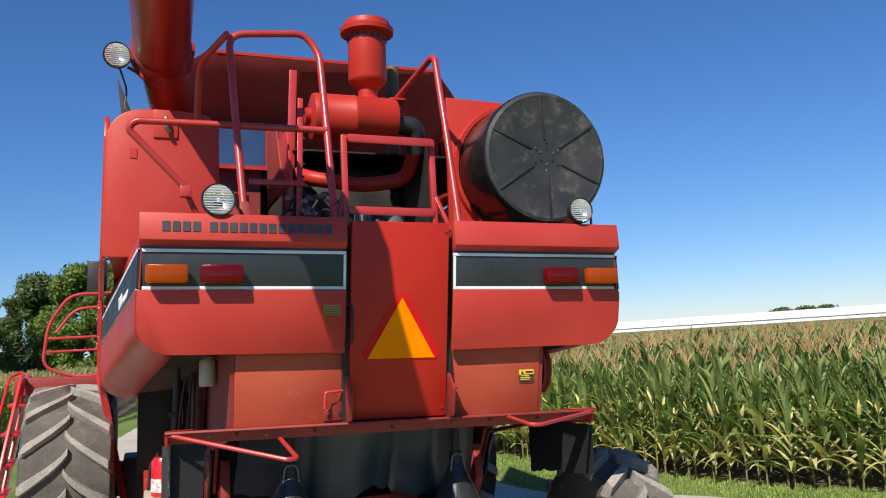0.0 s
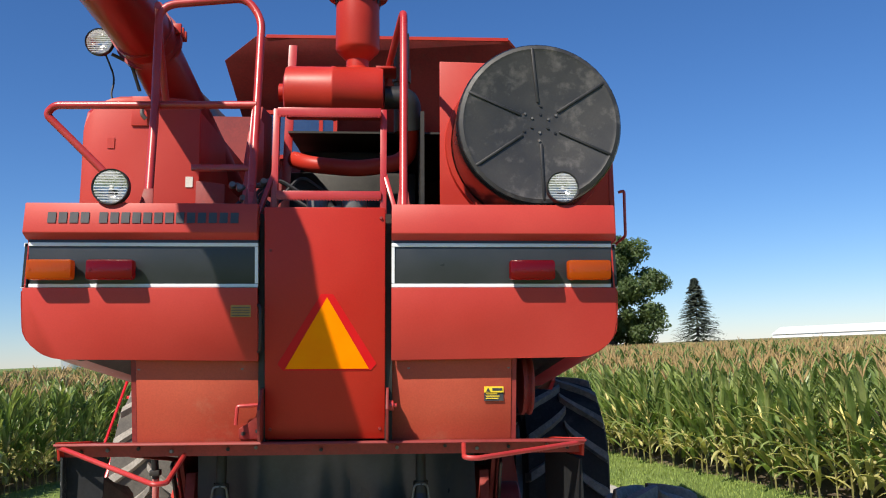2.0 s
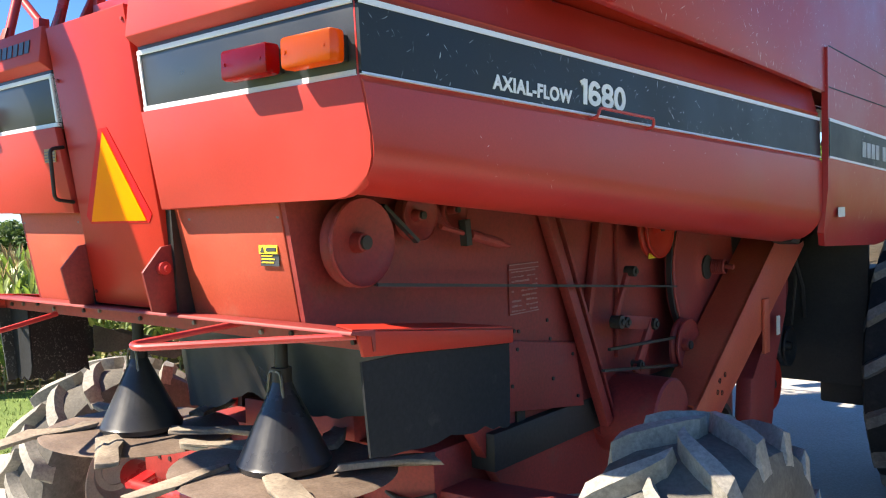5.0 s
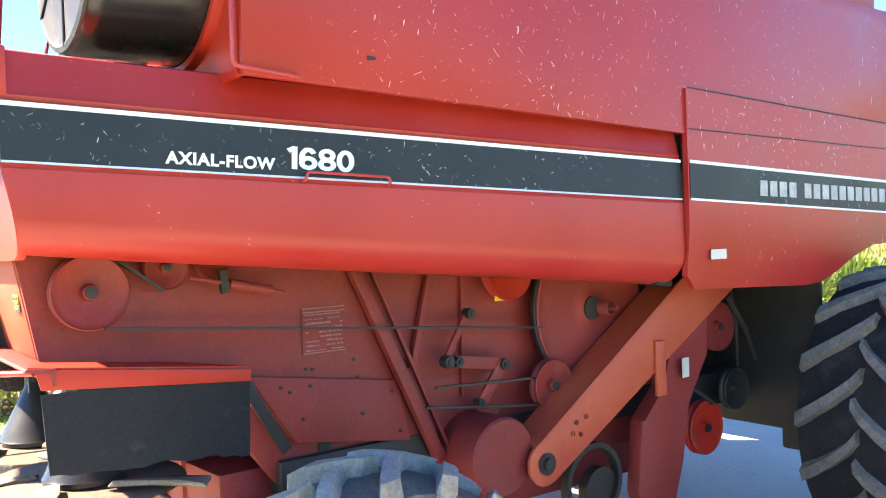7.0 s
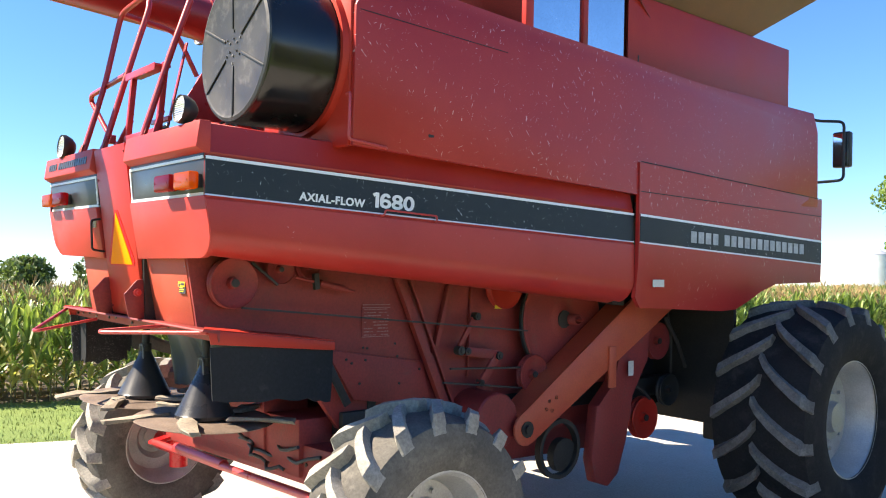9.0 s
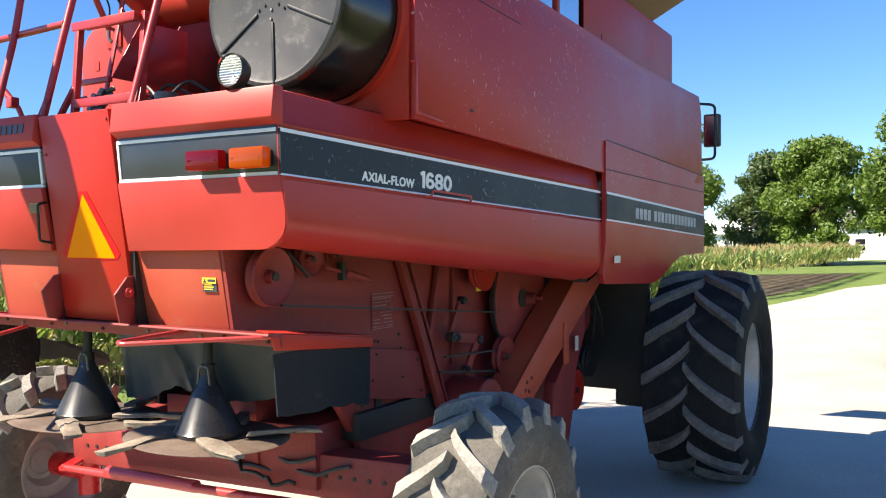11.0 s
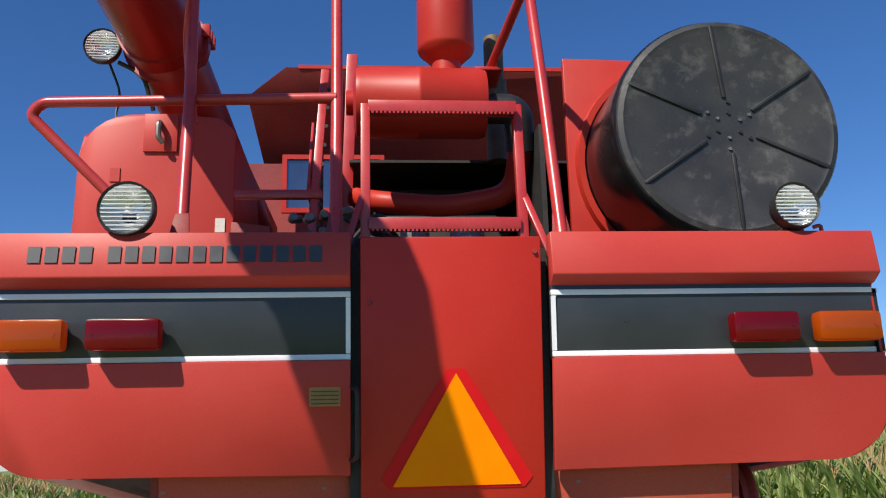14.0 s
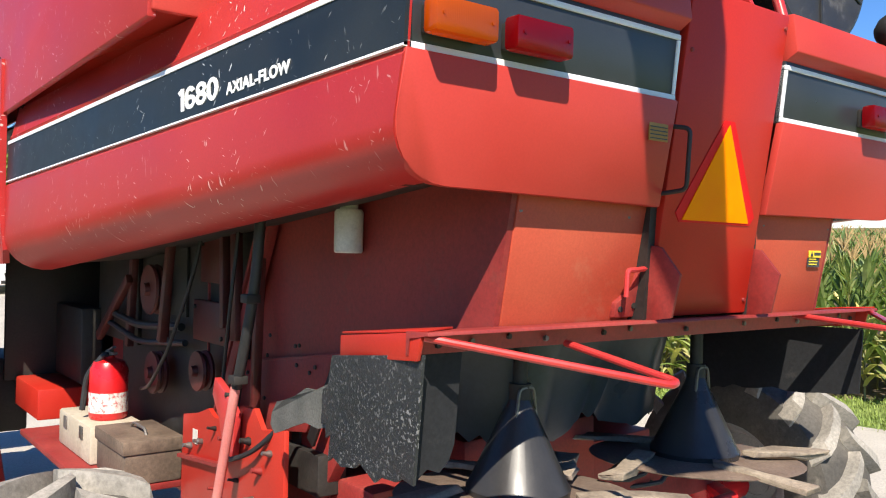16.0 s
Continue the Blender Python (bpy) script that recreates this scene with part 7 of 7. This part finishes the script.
spruce(41, 109, 10.4, 9.5, 42, "thin grey-green spruce standing in the field")
rs = np.random.RandomState(77)
for i, az in enumerate(np.linspace(-92, -56, 13)):
    x, y = polar(az + rs.normal(0, 1), 210 + 30 * rs.rand())
    tree(x, y, 8 + 3 * rs.rand(), 12, 60 + i, TREE_DARK, "far dark tree on the horizon", base=0.0, per=22, size=0.6)
for i, az in enumerate((41.5, 43.0, 44.2)):
    x, y = polar(az, 520)
    tree(x, y, 10, 16, 90 + i, TREE_DARK, "far dark tree on the horizon", base=0.0, per=6, size=0.9)


# ---- buildings ----
def barn(x, y, turn, w, d, hw, hr, label, roof=ROOF_W, name="barn", windows=0):
    e = tagged(new(name), label, "building")
    e.matrix_world = pose(x, y, 0, 0, 0, turn)
    bm = bmesh.new()
    t = 0.15
    prism(bm, [(-w / 2, -d / 2, -0.1), (w / 2, -d / 2, -0.1), (w / 2, -d / 2, hw), (-w / 2, -d / 2, hw)], (0, t, 0))
    prism(bm, [(-w / 2, d / 2 - t, -0.1), (w / 2, d / 2 - t, -0.1), (w / 2, d / 2 - t, hw), (-w / 2, d / 2 - t, hw)], (0, t, 0))
    for sx in (-1, 1):
        prism(bm, [(sx * w / 2, -d / 2 + t, -0.1), (sx * w / 2, d / 2 - t, -0.1), (sx * w / 2, d / 2 - t, hw), (sx * w / 2, 0, hr - 0.1), (sx * w / 2, -d / 2 + t, hw)], (-sx * t, 0, 0))
    part("wall", bm, SIDING, e)
    bm = bmesh.new()
    for sy in (-1, 1):
        prism(bm, [(-w / 2 - 0.4, sy * (d / 2 + 0.4), hw - 0.1), (w / 2 + 0.4, sy * (d / 2 + 0.4), hw - 0.1), (w / 2 + 0.4, 0, hr), (-w / 2 - 0.4, 0, hr)], (0, 0, 0.14))
    part("roof", bm, roof, e)
    for k in range(windows):
        cx = lerp(-w / 2 + 1.2, w / 2 - 1.2, k / max(1, windows - 1))
        bm = bmesh.new()
        for a, b, c2, d2 in ((-0.55, 0.55, 0.85, 0.95), (-0.55, 0.55, 2.15, 2.25), (-0.55, -0.45, 0.95, 2.15), (0.45, 0.55, 0.95, 2.15), (-0.45, 0.45, 1.5, 1.56)):
            box(bm, cx + a, cx + b, -d / 2 - 0.04, -d / 2 - 0.002, c2, d2)
        wf = part("window", bm, SIDING, e)
        bm = bmesh.new()
        box(bm, cx - 0.45, cx + 0.45, -d / 2 - 0.02, -d / 2 - 0.003, 0.95, 2.15)
        part("pane", bm, CAR_GLASS, wf, "dark window pane")
    return e


barn(3.5, 98, 6, 17, 8, 3.4, 5.4, "white farmhouse with grey shingle roof among trees", ROOF_G, "farmhouse", 5)
barn(19, 135, 8, 22, 10, 3.2, 5.0, "white metal-roofed farm shed", ROOF_W, "shed")
barn(208, 236, -48, 190, 16, 3.2, 5.6, "very long low white livestock barn on the horizon", ROOF_W, "livestock_barn")
barn(-30, 120, 20, 20, 10, 3.6, 5.6, "white metal-roofed machine shed", ROOF_W, "shed")
for x, y, r, h in ((-70.5, 184, 2.0, 8.6), (-65, 187, 2.9, 6.6), (-61, 190, 2.4, 5.5)):
    e = tagged(new("grain_bin"), "galvanised steel grain bin with conical roof", "grain bin", "grain bins")
    e.location = (x, y, 0)
    bm = bmesh.new()
    lathe(bm, [(0, r)] + [q for i in range(12) for q in ((h * i / 12 + 0.02, r), (h * (i + 0.5) / 12, r + 0.04))] + [(h, r)], (0, 0, 0), (0, 0, 1), 28)
    part("shell", bm, GALV, e)
    bm = bmesh.new()
    lathe(bm, [(h - 0.02, r + 0.1), (h + r * 0.45, 0.3), (h + r * 0.45 + 0.2, 0.3), (h + r * 0.45 + 0.25, 0)], (0, 0, 0), (0, 0, 1), 28)
    part("roof", bm, GALV, e)
rs = np.random.RandomState(3)
for i in range(8):
    x, y = 6.5 + 1.25 * i * 0.9 - 3.5, 83 + 0.2 * i
    e = tagged(new("shrub"), "clipped round green shrub in front of the house", "shrub", "row of shrubs")
    e.location = (x, y, 0)
    v, f = leaf_cloud(rs, [((0, 0, 0.45), 0.55)], 900, 0.09)
    me = bpy.data.meshes.new("foliage")
    me.from_pydata(list(map(tuple, v)), [], f)
    me.materials.append(TREE_DARK)
    o = new("foliage", me)
    o.parent = e

# ---- parked car ----
car = tagged(new("car"), "white four-door sedan parked on the drive", "car")
car.matrix_world = pose(3.35, 30.2, 0.006, 0, 0, 1)
bm = bmesh.new()
prof = [(-2.35, 0.35), (-2.4, 0.62), (-2.25, 0.76), (-1.2, 0.92), (-0.35, 1.38), (0.75, 1.42), (1.6, 1.05), (2.25, 1.0), (2.35, 0.6), (2.3, 0.35)]
secs = []
for x, k in ((-0.93, 0.0), (-0.90, 0.35), (-0.74, 0.9), (-0.6, 1.0), (0.6, 1.0), (0.74, 0.9), (0.90, 0.35), (0.93, 0.0)):
    secs.append([(x, y * (0.97 if abs(x) > 0.8 else 1.0), min(z, 0.9 + (z - 0.9) * k) if z > 0.9 else z) for y, z in prof])
r = loft(bm, secs, closed=True)
bm.faces.new(r[0]), bm.faces.new(r[-1][::-1])
part("body", bm, CAR_WHITE, car)
bm = bmesh.new()
prism(bm, [(-0.62, -1.06, 0.99), (0.62, -1.06, 0.99), (0.55, -0.42, 1.365), (-0.55, -0.42, 1.365)], (0, -0.02, 0.012))
part("windscreen", bm, CAR_GLASS, car)
bm = bmesh.new()
box(bm, -0.55, 0.55, -2.43, -2.36, 0.34, 0.44, 0.01)
prism(bm, [(-0.42, -2.40, 0.50), (0.42, -2.40, 0.50), (0.48, -2.36, 0.67), (-0.48, -2.36, 0.67)], (0, -0.03, 0))
part("grille", bm, DARK, car)
for s in (1, -1):
    bm = bmesh.new()
    prism(bm, [(s * 0.52, -2.36, 0.66), (s * 0.86, -2.20, 0.70), (s * 0.86, -2.16, 0.78), (s * 0.5, -2.33, 0.72)], (0, -0.04, 0))
    part("headlight", bm, CHROME, car)
    bm = bmesh.new()
    box(bm, *sorted((s * 0.95, s * 1.08)), -0.75, -0.66, 0.95, 1.06, 0.02)
    part("wing_mirror", bm, CAR_WHITE, car)
    for y in (-1.45, 1.4):
        bm = bmesh.new()
        lathe(bm, [(-0.1, 0.2), (-0.11, 0.32), (-0.08, 0.335), (0.08, 0.335), (0.11, 0.32), (0.1, 0.2)], (s * 0.82, y, 0.335), (s, 0, 0), 24)
        wt = part("wheel", bm, RUBBER, car)
        bm = bmesh.new()
        lathe(bm, [(0.09, 0.2), (0.06, 0.1), (0.08, 0)], (s * 0.82, y, 0.335), (s, 0, 0), 16)
        part("rim", bm, RIM, wt)
